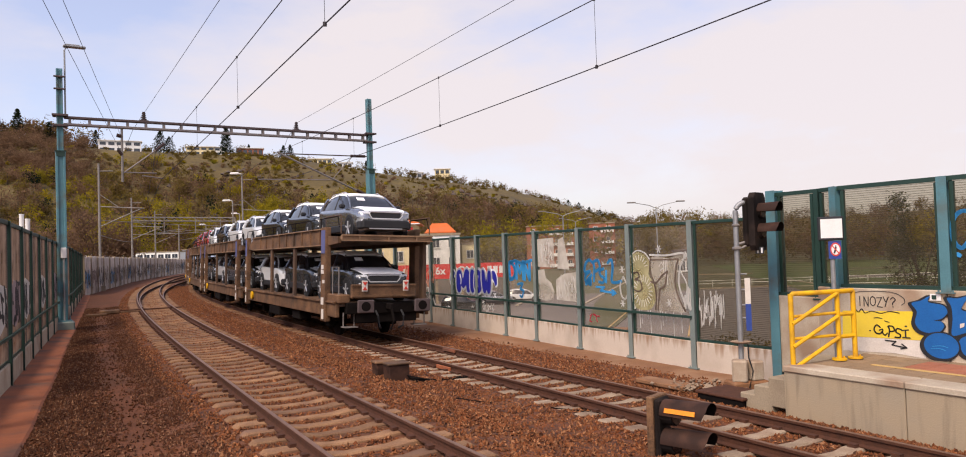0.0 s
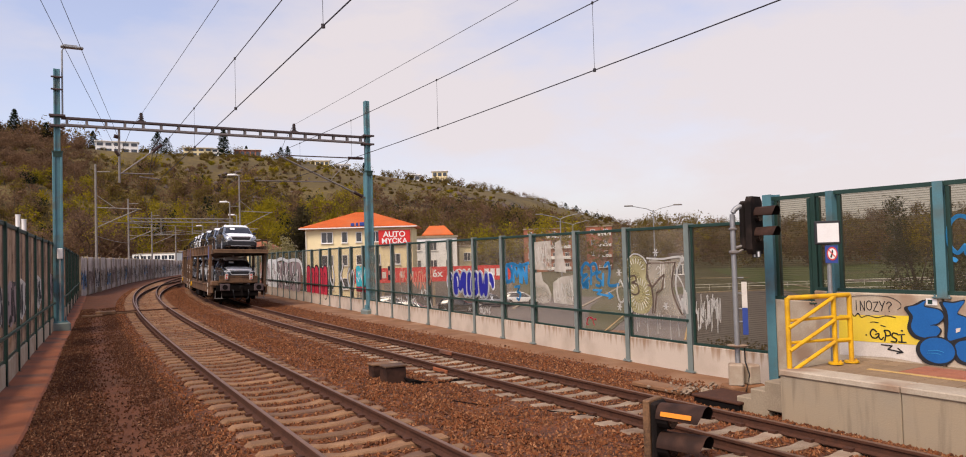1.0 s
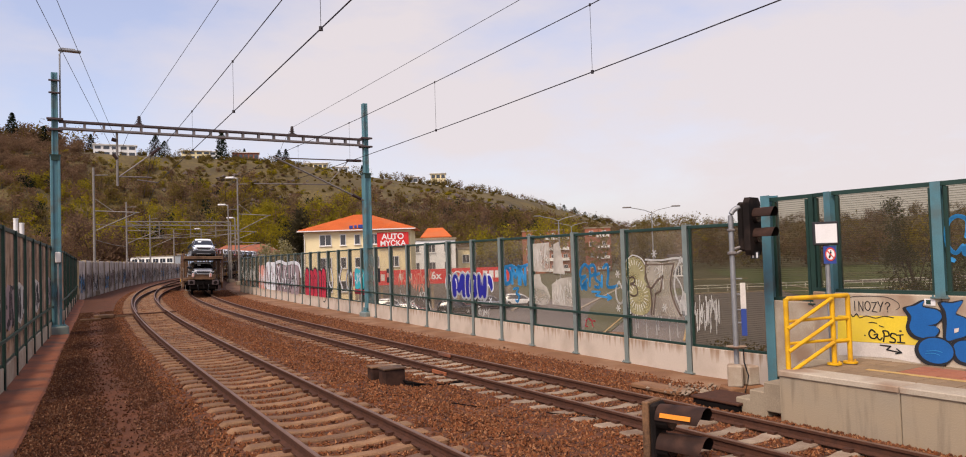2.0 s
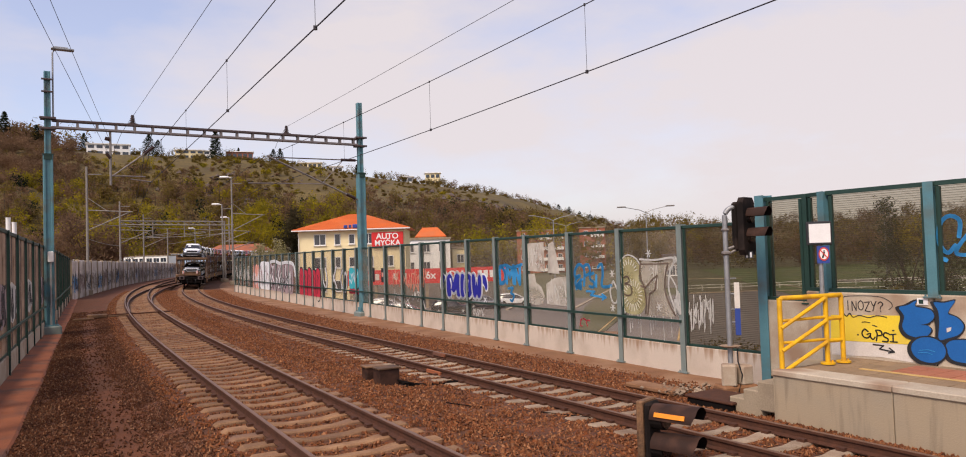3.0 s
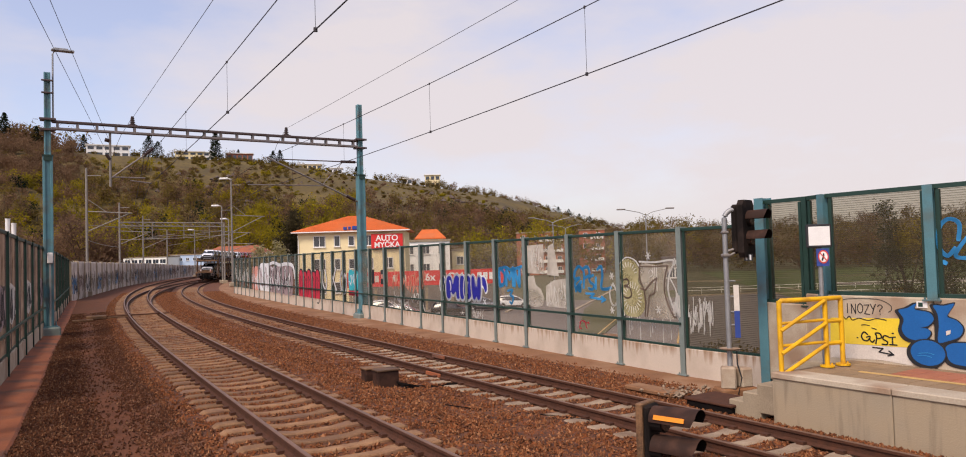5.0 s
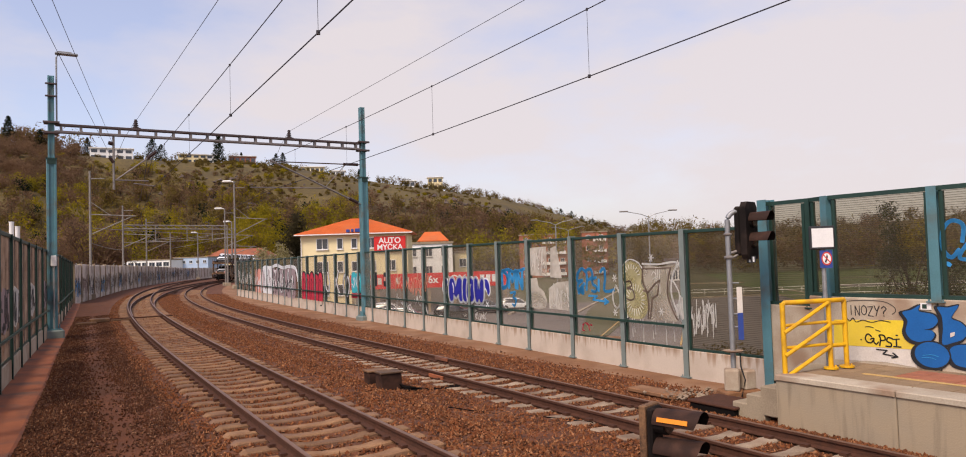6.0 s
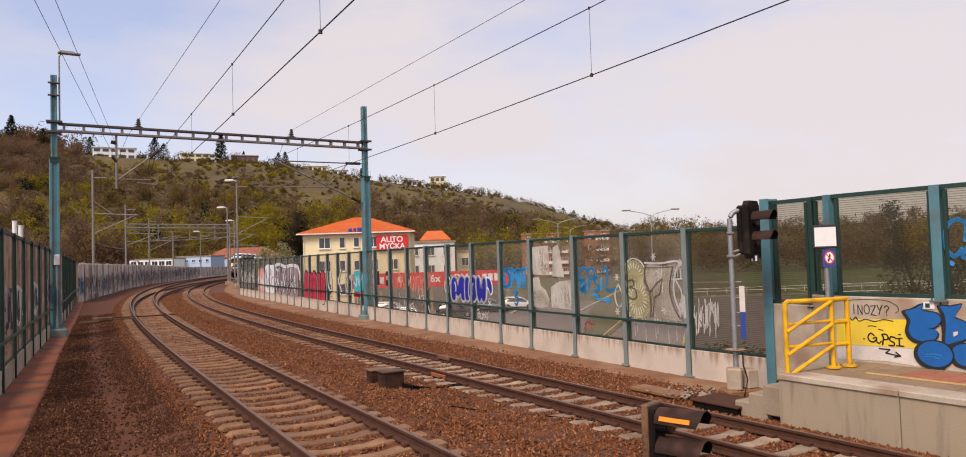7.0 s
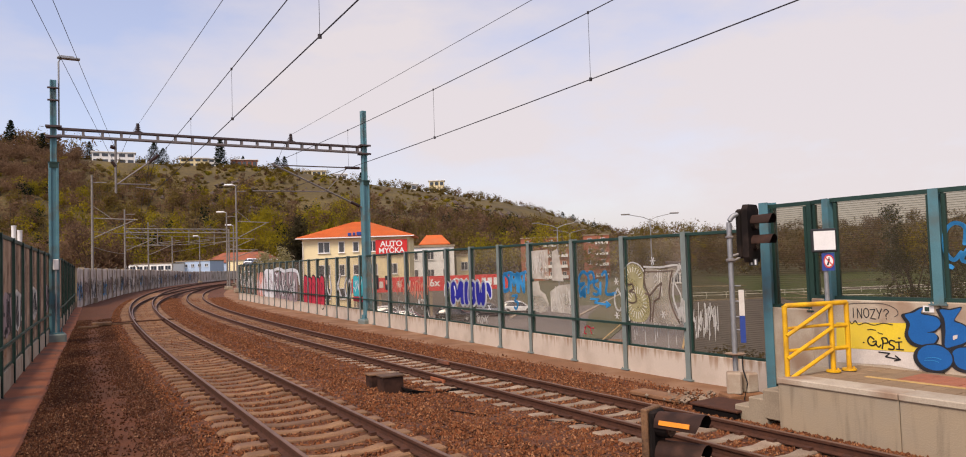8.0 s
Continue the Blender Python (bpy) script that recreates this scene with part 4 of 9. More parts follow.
SLAB = Shape().box((0, 0, 0), (0.288, 0.288, 0.05), 0, 0.006).mesh("paving_slab", M["paving"])
SLAB_RED = Shape().box((0, 0, 0), (0.288, 0.288, 0.05), 0, 0.006).mesh("paving_slab", M["paving_red"])
make_platform()


def make_platform_wall():
    wl = thing("platform_barrier", "platform wall with acrylic panes on a painted concrete parapet", "wall", kind="structure")
    segs = list(zip([BIG] + WALLP[:-1], WALLP))
    for i, (p, q) in enumerate(segs):
        L, th = math.hypot(q[0] - p[0], q[1] - p[1]), math.atan2(q[1] - p[1], q[0] - p[0])
        m = Matrix.Translation(((p[0] + q[0]) / 2, (p[1] + q[1]) / 2, 0)) @ Matrix.Rotation(th, 4, "Z")
        pt = 1.77 if i > 0 else 1.56
        for name, sh, ma in (("parapet", Shape().box((0, 0, pt / 2), (L - 0.02, 0.2, pt), 0, 0.02), "plinth"), ("cap", Shape().box((0, 0, pt + 0.03), (L - 0.08, 0.1, 0.07)), "green_dark"),
                             ("pane", Shape().box((0, 0, (pt + 3.58) / 2), (L - 0.14, 0.016, 3.58 - pt)), "threaded"), ("top_rail", Shape().box((0, 0, 3.615), (L - 0.06, 0.07, 0.075)), "green_dark"),
                             ("pane_frame", Shape().box((-L / 2 + 0.12, 0, (pt + 3.58) / 2), (0.06, 0.06, 3.54 - pt)), "green_dark"), ("pane_frame", Shape().box((L / 2 - 0.12, 0, (pt + 3.58) / 2), (0.06, 0.06, 3.54 - pt)), "green_dark")):
            ob = part(name, sh, M[ma], wl)
            ob.matrix_world = m
            if name == "pane":
                ob.visible_shadow = False
        if i == 0:
            ob = part("post", post_shape(2.0, 0.10, 0.12), M["green_dark"], wl)
        else:
            ob = part("post", post_shape(2.0, 0.16, 0.2), M["teal"], wl)
        ob.matrix_world = Matrix.Translation((q[0], q[1], pt - 0.05)) @ Matrix.Rotation(th, 4, "Z") @ Matrix.Diagonal((1, 1, (3.70 - pt) / 2.0, 1))
    ob = part("corner_post", post_shape(4.0, 0.22, 0.26), M["teal"], wl, "stout blue-green corner post")
    ob.matrix_world = Matrix.Translation((BIG[0], BIG[1], -0.3)) @ Matrix.Rotation(radians(119), 4, "Z") @ Matrix.Diagonal((1, 1, 1.0, 1))
    return wl


make_platform_wall()


# ---- catenary gantry ----
GL, GR = Vector((-17.13, 29.25, 0.0)), Vector((-5.78, 36.5, -0.2))


def make_gantry():
    g = thing("catenary_gantry", "catenary gantry with blue-green steel posts and a riveted grey crossbeam", "gantry")
    d = (GR - GL)
    span = Vector((d.x, d.y, 0)).length
    th = math.atan2(d.y, d.x)
    for p, top, step, foot_z in ((GL, 10.56, 7.2, 0.36), (GR, 10.43, 6.88, 0.0)):
        m = Matrix.Translation((p.x, p.y, 0)) @ Matrix.Rotation(th, 4, "Z")
        # two channels face to face with batten plates between them
        post = part("post", Shape().box((-0.13, 0, (step + foot_z) / 2), (0.09, 0.40, step - foot_z), 0, 0.012).box((0.13, 0, (step + foot_z) / 2), (0.09, 0.40, step - foot_z), 0, 0.012).box((0, 0.0, (step + foot_z) / 2), (0.2, 0.30, step - foot_z)), M["teal"], g, "blue-green steel box post")
        post.matrix_world = m
        part("upper_post", Shape().box((-0.085, 0, (step + top) / 2), (0.06, 0.28, top - step), 0, 0.01).box((0.085, 0, (step + top) / 2), (0.06, 0.28, top - step), 0, 0.01).box((0, 0, (step + top) / 2), (0.14, 0.2, top - step)), M["teal"], g, "narrower upper post").matrix_world = m
        part("collar", Shape().box((0, 0, step), (0.40, 0.46, 0.05)).box((0, 0, step - 0.12), (0.3, 0.42, 0.2)), M["green_dark"], g, "dark joint collar").matrix_world = m
        part("base", Shape().box((0, 0, foot_z - 0.25), (0.8, 0.8, 0.5), 0, 0.05), M["green_post"], g, "painted concrete foot").matrix_world = m
        part("base_plate", Shape().box((0, 0, foot_z + 0.02), (0.6, 0.66, 0.05)).box((0.24, 0, foot_z + 0.12), (0.03, 0.4, 0.2)).box((-0.24, 0, foot_z + 0.12), (0.03, 0.4, 0.2)), M["teal"], g, "bolted base plate").matrix_world = m
        for zz in (8.24, 8.66):
            part("clamp", Shape().box((0, 0, zz), (0.5, 0.5, 0.07)).tube([(-0.29, -0.2, zz), (0.29, -0.2, zz)], 0.05, 8), M["beam"], g, "beam clamp").matrix_world = m
    for zz in (9.72, 10.22):
        part("clip", Shape().box((0.0, -0.17, zz), (0.42, 0.1, 0.06), 0, 0.01), M["beam"], g, "lamp pole clip").matrix_world = Matrix.Translation((GL.x, GL.y, 0)) @ Matrix.Rotation(th, 4, "Z")
    mb = Matrix.Translation((GL.x, GL.y, 8.45)) @ Matrix.Rotation(th, 4, "Z")
    part("top_chord", Shape().box((span / 2, 0, 0.145), (span - 0.3, 0.26, 0.09), 0, 0.01), M["beam"], g, "dark weathered top chord").matrix_world = mb
    part("bottom_chord", Shape().box((span / 2, 0, -0.14), (span - 0.3, 0.26, 0.09), 0, 0.01), M["beam_light"], g, "pale grey bottom chord").matrix_world = mb
    n = 18
    for i in range(n + 1):
        part("batten", Shape().box((0.35 + (span - 0.7) * i / n, 0, 0), (0.09, 0.2, 0.22)), M["beam_light"], g).matrix_world = mb
    return mb, span


GM, SPAN = make_gantry()


# ---- the train: double-deck car carriers ----
UNIT, PITCH, UNITS = 13.7, 14.0, 7
_fit = np.polyfit([0, 0.5, 1, 1.5, 3, 4, 4.5, 6, 7, 8], [19.95, 31.6, 42.6, 52.6, 81.5, 99, 107, 128.5, 141, 153], 4)


def rear_at(t):
    """How far along the line the train's rear end is."""
    return float(np.polyval(_fit, t))


def on_line(s, z=0.0, half=4.5):
    x0, y0, _ = line_b(s - half)
    x1, y1, _ = line_b(s + half)
    return Matrix.Translation(((x0 + x1) / 2, (y0 + y1) / 2, z)) @ Matrix.Rotation(math.atan2(-(x1 - x0), y1 - y0), 4, "Z") @ Matrix.Rotation(CANT, 4, "Y")


def make_wheel(parent, x, y, z, r, w, name="wheel"):
    t = part(name, Shape().tube([(x - w / 2, y, z), (x + w / 2, y, z)], r, 20), M["under"], parent, "dirty steel wheel", True)
    return t


def widen(w):
    """The carriers fill the loading gauge."""
    for ob in w.children_recursive:
        ob.data.transform(Matrix.Diagonal((1.05, 1.0, 1.02, 1.0)))
    return w


def make_wagon(last):
    w = thing("car_carrier_wagon", "rusty brown double-deck railway wagon carrying new cars", "railway wagon", group="car carrier wagons")
    L = UNIT
    h = L / 2
    part("lower_deck", Shape().box((0, 0, 1.08), (2.75, L - 0.3, 0.10), 0, 0.01), M["brown_iron"], w, "rusty lower deck")
    part("upper_deck", Shape().box((0, 0, 3.02), (2.75, L - 0.1, 0.08), 0, 0.01), M["brown_iron"], w, "rusty upper deck")
    for sx in (-1, 1):
        part("sole_bar", Shape().box((sx * 1.42, 0, 0.92), (0.12, L - 0.6, 0.44), 0, 0.02).box((sx * 1.46, 0, 1.15), (0.16, L - 0.6, 0.05)), M["brown_light"], w, "rust-brown side beam")
        sh = Shape()
        # upper side beam, shallow at both ends
        prof = [(-h + 0.2, 2.92), (-h + 1.2, 2.86), (h - 2.2, 2.86), (h - 0.3, 2.92), (h - 0.3, 3.12), (h - 1.4, 3.18), (h - 2.0, 3.4), (-h + 1.7, 3.4), (-h + 1.2, 3.16), (-h + 0.2, 3.12)]
        sh.prism(prof, Matrix(((0, 0, 1, sx * 1.42 - 0.05), (1, 0, 0, 0), (0, 1, 0, 0), (0, 0, 0, 1))), 0.1)
        part("side_beam", sh, M["brown_light"], w, "weathered brown side beam of the upper deck")
        part("beam_flange", Shape().box((sx * 1.46, -0.15, 3.385), (0.16, L - 3.7, 0.035)).box((sx * 1.46, -0.5, 2.875), (0.16, L - 3.4, 0.035)), M["brown_pale"], w, "pale brown flange of the side beam")
        for i in range(9):
            y = -h + 1.95 + i * 1.05
            part("rib", Shape().box((sx * 1.49, y, 3.13), (0.05, 0.07, 0.5), 0, 0.008), M["brown_light"], w)
        for y, wd in ((-h + 1.4, 0.5), (h - 0.75, 0.38)):
            p = part("corner_post", Shape().box((sx * 1.45, y, 1.98), (0.16, wd, 2.9), 0, 0.02).box((sx * 1.5, y - wd / 2 + 0.04, 1.98), (0.08, 0.06, 2.9)).box((sx * 1.5, y + wd / 2 - 0.04, 1.98), (0.08, 0.06, 2.9)), M["brown_light"], w, "stout brown end post")
            part("plate", Shape().box((sx * 1.545, y, 2.98), (0.012, wd - 0.12, 0.72)), M["label_blue"], p, "faded blue painted plate")
            for zz, hh in ((0.75, 0.3), (1.15, 0.22), (2.2, 0.13), (2.05, 0.12), (1.75, 0.1)):
                part("notice", Shape().box((sx * 1.545, y + random.uniform(-0.06, 0.06), zz), (0.014, wd * random.uniform(0.35, 0.62), hh)), M["label_white"], p, "dirty white notice")
        for y in (-h + 5.1, -h + 8.5):
            part("side_post", Shape().box((sx * 1.44, y, 2.0), (0.10, 0.2, 1.75), 0, 0.015), M["brown_iron"], w, "rusty side post")
        for k in range(2):
            y0, y1 = -h + 0.2 + k * 6.9, -h + 6.7 + k * 6.7
            part("handrail", Shape().tube([(sx * 1.42, y0, 3.4), (sx * 1.42, y0 + 0.15, 3.72), (sx * 1.42, y1 - 0.15, 3.72), (sx * 1.42, y1, 3.4)], 0.015, 6), M["under"], w, "thin rusty handrail")
        for i in range(4):
            part("rail_stanchion", Shape().tube([(sx * 1.42, -h + 2 + i * 3.2, 3.38), (sx * 1.42, -h + 2 + i * 3.2, 3.72)], 0.014, 5), M["under"], w)
        part("handwheel", Shape().tube([(sx * 1.5, h - 2.0, 0.95), (sx * 1.56, h - 2.0, 0.95)], 0.17, 14), M["yellow"], w, "yellow brake handwheel")
        part("underframe", Shape().box((sx * 0.95, 0, 0.66), (0.22, L - 2.4, 0.3)).box((sx * 1.2, 1.2, 0.55), (0.5, 1.6, 0.4), 0, 0.03).box((sx * 1.15, -1.6, 0.55), (0.4, 1.0, 0.4), 0, 0.03), M["under"], w, "dark grimy underframe")
    for y in (-4.6, 4.6):
        ax = part("axle", Shape().tube([(-1.0, y, 0.43), (1.0, y, 0.43)], 0.09, 10), M["under"], w, "dirty steel axle")
        for sx in (-1, 1):
            make_wheel(ax, sx * 0.75, y, 0.43, 0.43, 0.13)
            part("axle_box", Shape().box((sx * 1.02, y, 0.45), (0.22, 0.36, 0.34), 0, 0.04).box((sx * 1.02, y, 0.72), (0.1, 1.1, 0.08)), M["under"], ax, "axle box and leaf spring")
    if not last:
        part("coupling", Shape().tube([(0, -h - 0.15, 0.95), (0, -h + 0.6, 0.95)], 0.12, 8), M["under"], w, "greasy bar coupling")
        return widen(w)
    # rear end of the train
    y = -h
    part("end_beam", Shape().box((0, y + 0.1, 0.98), (2.5, 0.22, 0.34), 0, 0.02).box((0, y + 0.3, 0.7), (1.9, 0.5, 0.3)), M["under"], w, "dark buffer beam")
    part("end_flap", Shape().box((-0.12, y - 0.02, 1.48), (2.02, 0.14, 0.42), 0, 0.02).box((-0.12, y - 0.1, 1.66), (2.02, 0.05, 0.05)).box((-0.12, y - 0.1, 1.34), (2.02, 0.05, 0.05)), M["brown_light"], w, "raised rusty loading flap")
    part("deck_end", Shape().box((0, y + 0.02, 3.08), (2.86, 0.14, 0.13), 0, 0.02).box((0, y - 0.06, 3.15), (2.86, 0.08, 0.045)).box((0, y - 0.06, 3.0), (2.86, 0.08, 0.045)).box((-0.9, y - 0.065, 3.075), (0.05, 0.06, 0.11)).box((0, y - 0.065, 3.075), (0.05, 0.06, 0.11)).box((0.9, y - 0.065, 3.075), (0.05, 0.06, 0.11)), M["brown_pale"], w, "brown end beam of the upper deck")
    part("end_flap_prop", Shape().box((-1.3, y + 0.7, 1.26), (0.36, 1.3, 0.26), 0, 0.03), M["brown_light"], w, "bent rusty side plate")
    for sx in (-1, 1):
        b = part("buffer", Shape().tube([(sx * 0.875, y - 0.1, 1.06), (sx * 0.875, y - 0.55, 1.06)], 0.12, 12), M["under"], w, "steel buffer with a worn head", True)
        pad = Matrix.Translation((sx * 0.875, y - 0.58, 1.06))
        hd = part("buffer_head", Shape().box((0, 0, 0), (0.5, 0.06, 0.38), m=pad, bevel=0.028), M["beam"], b, "worn brown-grey buffer head")
        part("grease_patch", Shape().tube([pad @ Vector((0, -0.028, 0)), pad @ Vector((0, -0.034, 0))], 0.14, 16), M["under"], hd, "dark greased middle")
        part("step", Shape().box((sx * 1.1, y + 0.2, 0.42), (0.42, 0.3, 0.03)).tube([(sx * 0.95, y + 0.2, 0.43), (sx * 0.95, y + 0.2, 0.85)], 0.02, 5).tube([(sx * 1.28, y + 0.2, 0.43), (sx * 1.28, y + 0.2, 0.85)], 0.02, 5), M["grey_steel"], w, "steel foot step")
        if sx > 0:
            part("end_post", Shape().box((sx * 1.36, y + 0.5, 2.1), (0.12, 0.3, 1.95), 0, 0.02), M["brown_iron"], w, "rusty rear deck post")
        part("end_handrail", Shape().tube([(sx * 1.44, y + 0.15, 1.15), (sx * 1.44, y + 0.15, 2.2), (sx * 1.44, y + 0.75, 2.2), (sx * 1.44, y + 0.75, 1.15)], 0.02, 6), M["grey_steel"], w, "grey steel grab rail")
        part("upper_handrail", Shape().tube([(sx * 1.40, y + 0.1, 3.2), (sx * 1.40, y + 0.1, 3.75), (sx * 1.40, y + 1.6, 3.75), (sx * 1.40, y + 1.6, 3.2)], 0.02, 6), M["brown_iron"], w, "thin rusty handrail")
    for x in (-0.76, 0.52):
        tl = part("tail_board", Shape().box((x, y - 0.15, 1.64), (0.17, 0.03, 0.32), 0, 0.008), M["label_white"], w, "white tail signal board")
        mm = Matrix.Translation((x, y - 0.172, 1.64)) @ Matrix.Rotation(radians(90), 4, "X")
        part("red_mark", Shape().prism([(-0.07, 0.12), (0, 0.01), (0.07, 0.12)], mm, 0.006).prism([(-0.07, -0.12), (0.07, -0.12), (0, -0.01)], mm, 0.006), M["tail_red"], tl, "red reflecting triangles")
    part("coupler_hook", Shape().box((0, y - 0.2, 1.02), (0.12, 0.4, 0.2), 0, 0.03).tube([(0, y - 0.36, 0.98), (0.05, y - 0.42, 0.6), (-0.05, y - 0.4, 0.35)], 0.045, 8), M["under"], w, "hanging screw coupling")
    for x in (-0.4, 0.4):
        part("air_hose", Shape().tube([(x, y - 0.1, 0.9), (x, y - 0.3, 0.75), (x * 0.9, y - 0.34, 0.45), (x * 0.7, y - 0.2, 0.38)], 0.03, 7), M["tyre"], w, "black brake hose", True)
    return widen(w)


# ---- cars on the train ----
STN = [(-2.19, 0.60, 0.36, 0.62, 0.01), (-2.165, 0.72, 0.29, 0.76, 0.015), (-2.10, 0.81, 0.25, 0.835, 0.03), (-1.96, 0.875, 0.23, 0.895, 0.04), (-1.75, 0.91, 0.23, 0.94, 0.05), (-1.4, 0.92, 0.23, 0.985, 0.06), (-1.1, 0.92, 0.23, 1.015, 0.055), (-0.5, 0.92, 0.23, 1.02, 0.02), (0.4, 0.92, 0.23, 1.045, 0.02), (1.3, 0.92, 0.25, 1.075, 0.02), (1.8, 0.91, 0.27, 1.09, 0.02), (2.08, 0.86, 0.32, 1.05, 0.02), (2.19, 0.78, 0.40, 0.92, 0.02)]


def body_shape():
    vs, fs = [], []
    n = 0
    for y, w, zb, zt, cr in STN:
        half = [(w * 0.86, zb), (w * 0.97, zb + 0.1), (w, zb + 0.28), (w * 0.985, (zb + zt) / 2 + 0.1), (w, zt - 0.12), (w * 0.95, zt - 0.03), (w * 0.80, zt + 0.005), (w * 0.55, zt + cr * 0.8), (w * 0.35, zt + cr * 0.75)]
        ring = [(-x, z) for x, z in half] + [(x, z) for x, z in reversed(half)]
        n = len(ring)
        vs += [(x, y, z) for x, z in ring]
    for i in range(len(STN) - 1):
        for j in range(n):
            fs.append((i * n + j, i * n + (j + 1) % n, (i + 1) * n + (j + 1) % n, (i + 1) * n + j))
    fs += [tuple(range(n)), tuple(range(len(STN) * n - 1, (len(STN) - 1) * n - 1, -1))]
    return Shape().add(vs, fs)


GH = [(-1.17, 1.00, 0.66, 0.80), (-0.78, 1.27, 0.63, 0.83), (-0.40, 1.495, 0.60, 0.845), (-0.10, 1.56, 0.595, 0.85), (0.35, 1.595, 0.59, 0.85), (0.9, 1.59, 0.58, 0.85), (1.4, 1.555, 0.565, 0.845), (1.76, 1.48, 0.55, 0.83), (1.98, 1.26, 0.57, 0.81), (2.1, 1.06, 0.60, 0.78)]      # y, roof height, roof half width, belt half width


def glass_shape():
    vs, fs = [], []
    for y, zr, wr, wb in GH:
        zb = 0.985 + 0.02 * (y + 1.17)
        h = zr - zb
        half = [(wb, zb), (wb + (wr + 0.045 - wb) * 0.5, zb + h * 0.5), (wr + 0.045, zb + h * 0.90), (wr - 0.02, zr - 0.012 * (h > 0.1)), (wr * 0.55, zr + 0.012)]
        ring = [(-x, z) for x, z in half] + [(x, z) for x, z in reversed(half)]
        n = len(ring)
        vs += [(x, y, z) for x, z in ring]
    for i in range(len(GH) - 1):
        for j in range(n):
            fs.append((i * n + j, i * n + (j + 1) % n, (i + 1) * n + (j + 1) % n, (i + 1) * n + j))
    fs += [tuple(range(n)), tuple(range(len(GH) * n - 1, (len(GH) - 1) * n - 1, -1))]
    return Shape().add(vs, fs)


def roof_shape():
    """Painted roof skin a finger's breadth above the glass, from the windscreen's top to the tailgate."""
    vs, fs = [], []
    rows = [(-0.46, 1.465, 0.60), (-0.38, 1.507, 0.60)] + [(y, zr, wr) for y, zr, wr, _ in GH[3:8]] + [(1.82, 1.43, 0.545)]
    for y, zr, wr in rows:
        half = [(wr + 0.062, zr - 0.075), (wr + 0.052, zr - 0.04), (wr - 0.01, zr + 0.006), (wr * 0.55, zr + 0.028)]
        ring = [(-x, z) for x, z in half] + [(x, z) for x, z in reversed(half)]
        n = len(ring)
        vs += [(x, y, z) for x, z in ring]
    for i in range(len(rows) - 1):
        for j in range(n):
            fs.append((i * n + j, i * n + (j + 1) % n, (i + 1) * n + (j + 1) % n, (i + 1) * n + j))
    fs += [tuple(range(n)), tuple(range(len(rows) * n - 1, (len(rows) - 1) * n - 1, -1))]
    return Shape().add(vs, fs)


CARM = {}


def car_meshes():
    CARM["body"] = body_shape()
    CARM["glass"] = glass_shape()
    CARM["roof"] = roof_shape()
    # bonnet film, following the crown
    rows = [(y, w, zt, cr) for y, w, zb, zt, cr in STN if -2.15 < y < -1.05]
    vs = []
    for y, w, zt, cr in rows:
        vs += [(x * w, y, zt + k * cr + 0.016) for x, k in ((-0.80, 0.0), (-0.55, 0.8), (-0.35, 0.75), (0.35, 0.75), (0.55, 0.8), (0.80, 0.0))]
    CARM["film"] = Shape().add(vs, [(i * 6 + j, i * 6 + j + 1, i * 6 + j + 7, i * 6 + j + 6) for i in range(len(rows) - 1) for j in range(5)])


car_meshes()


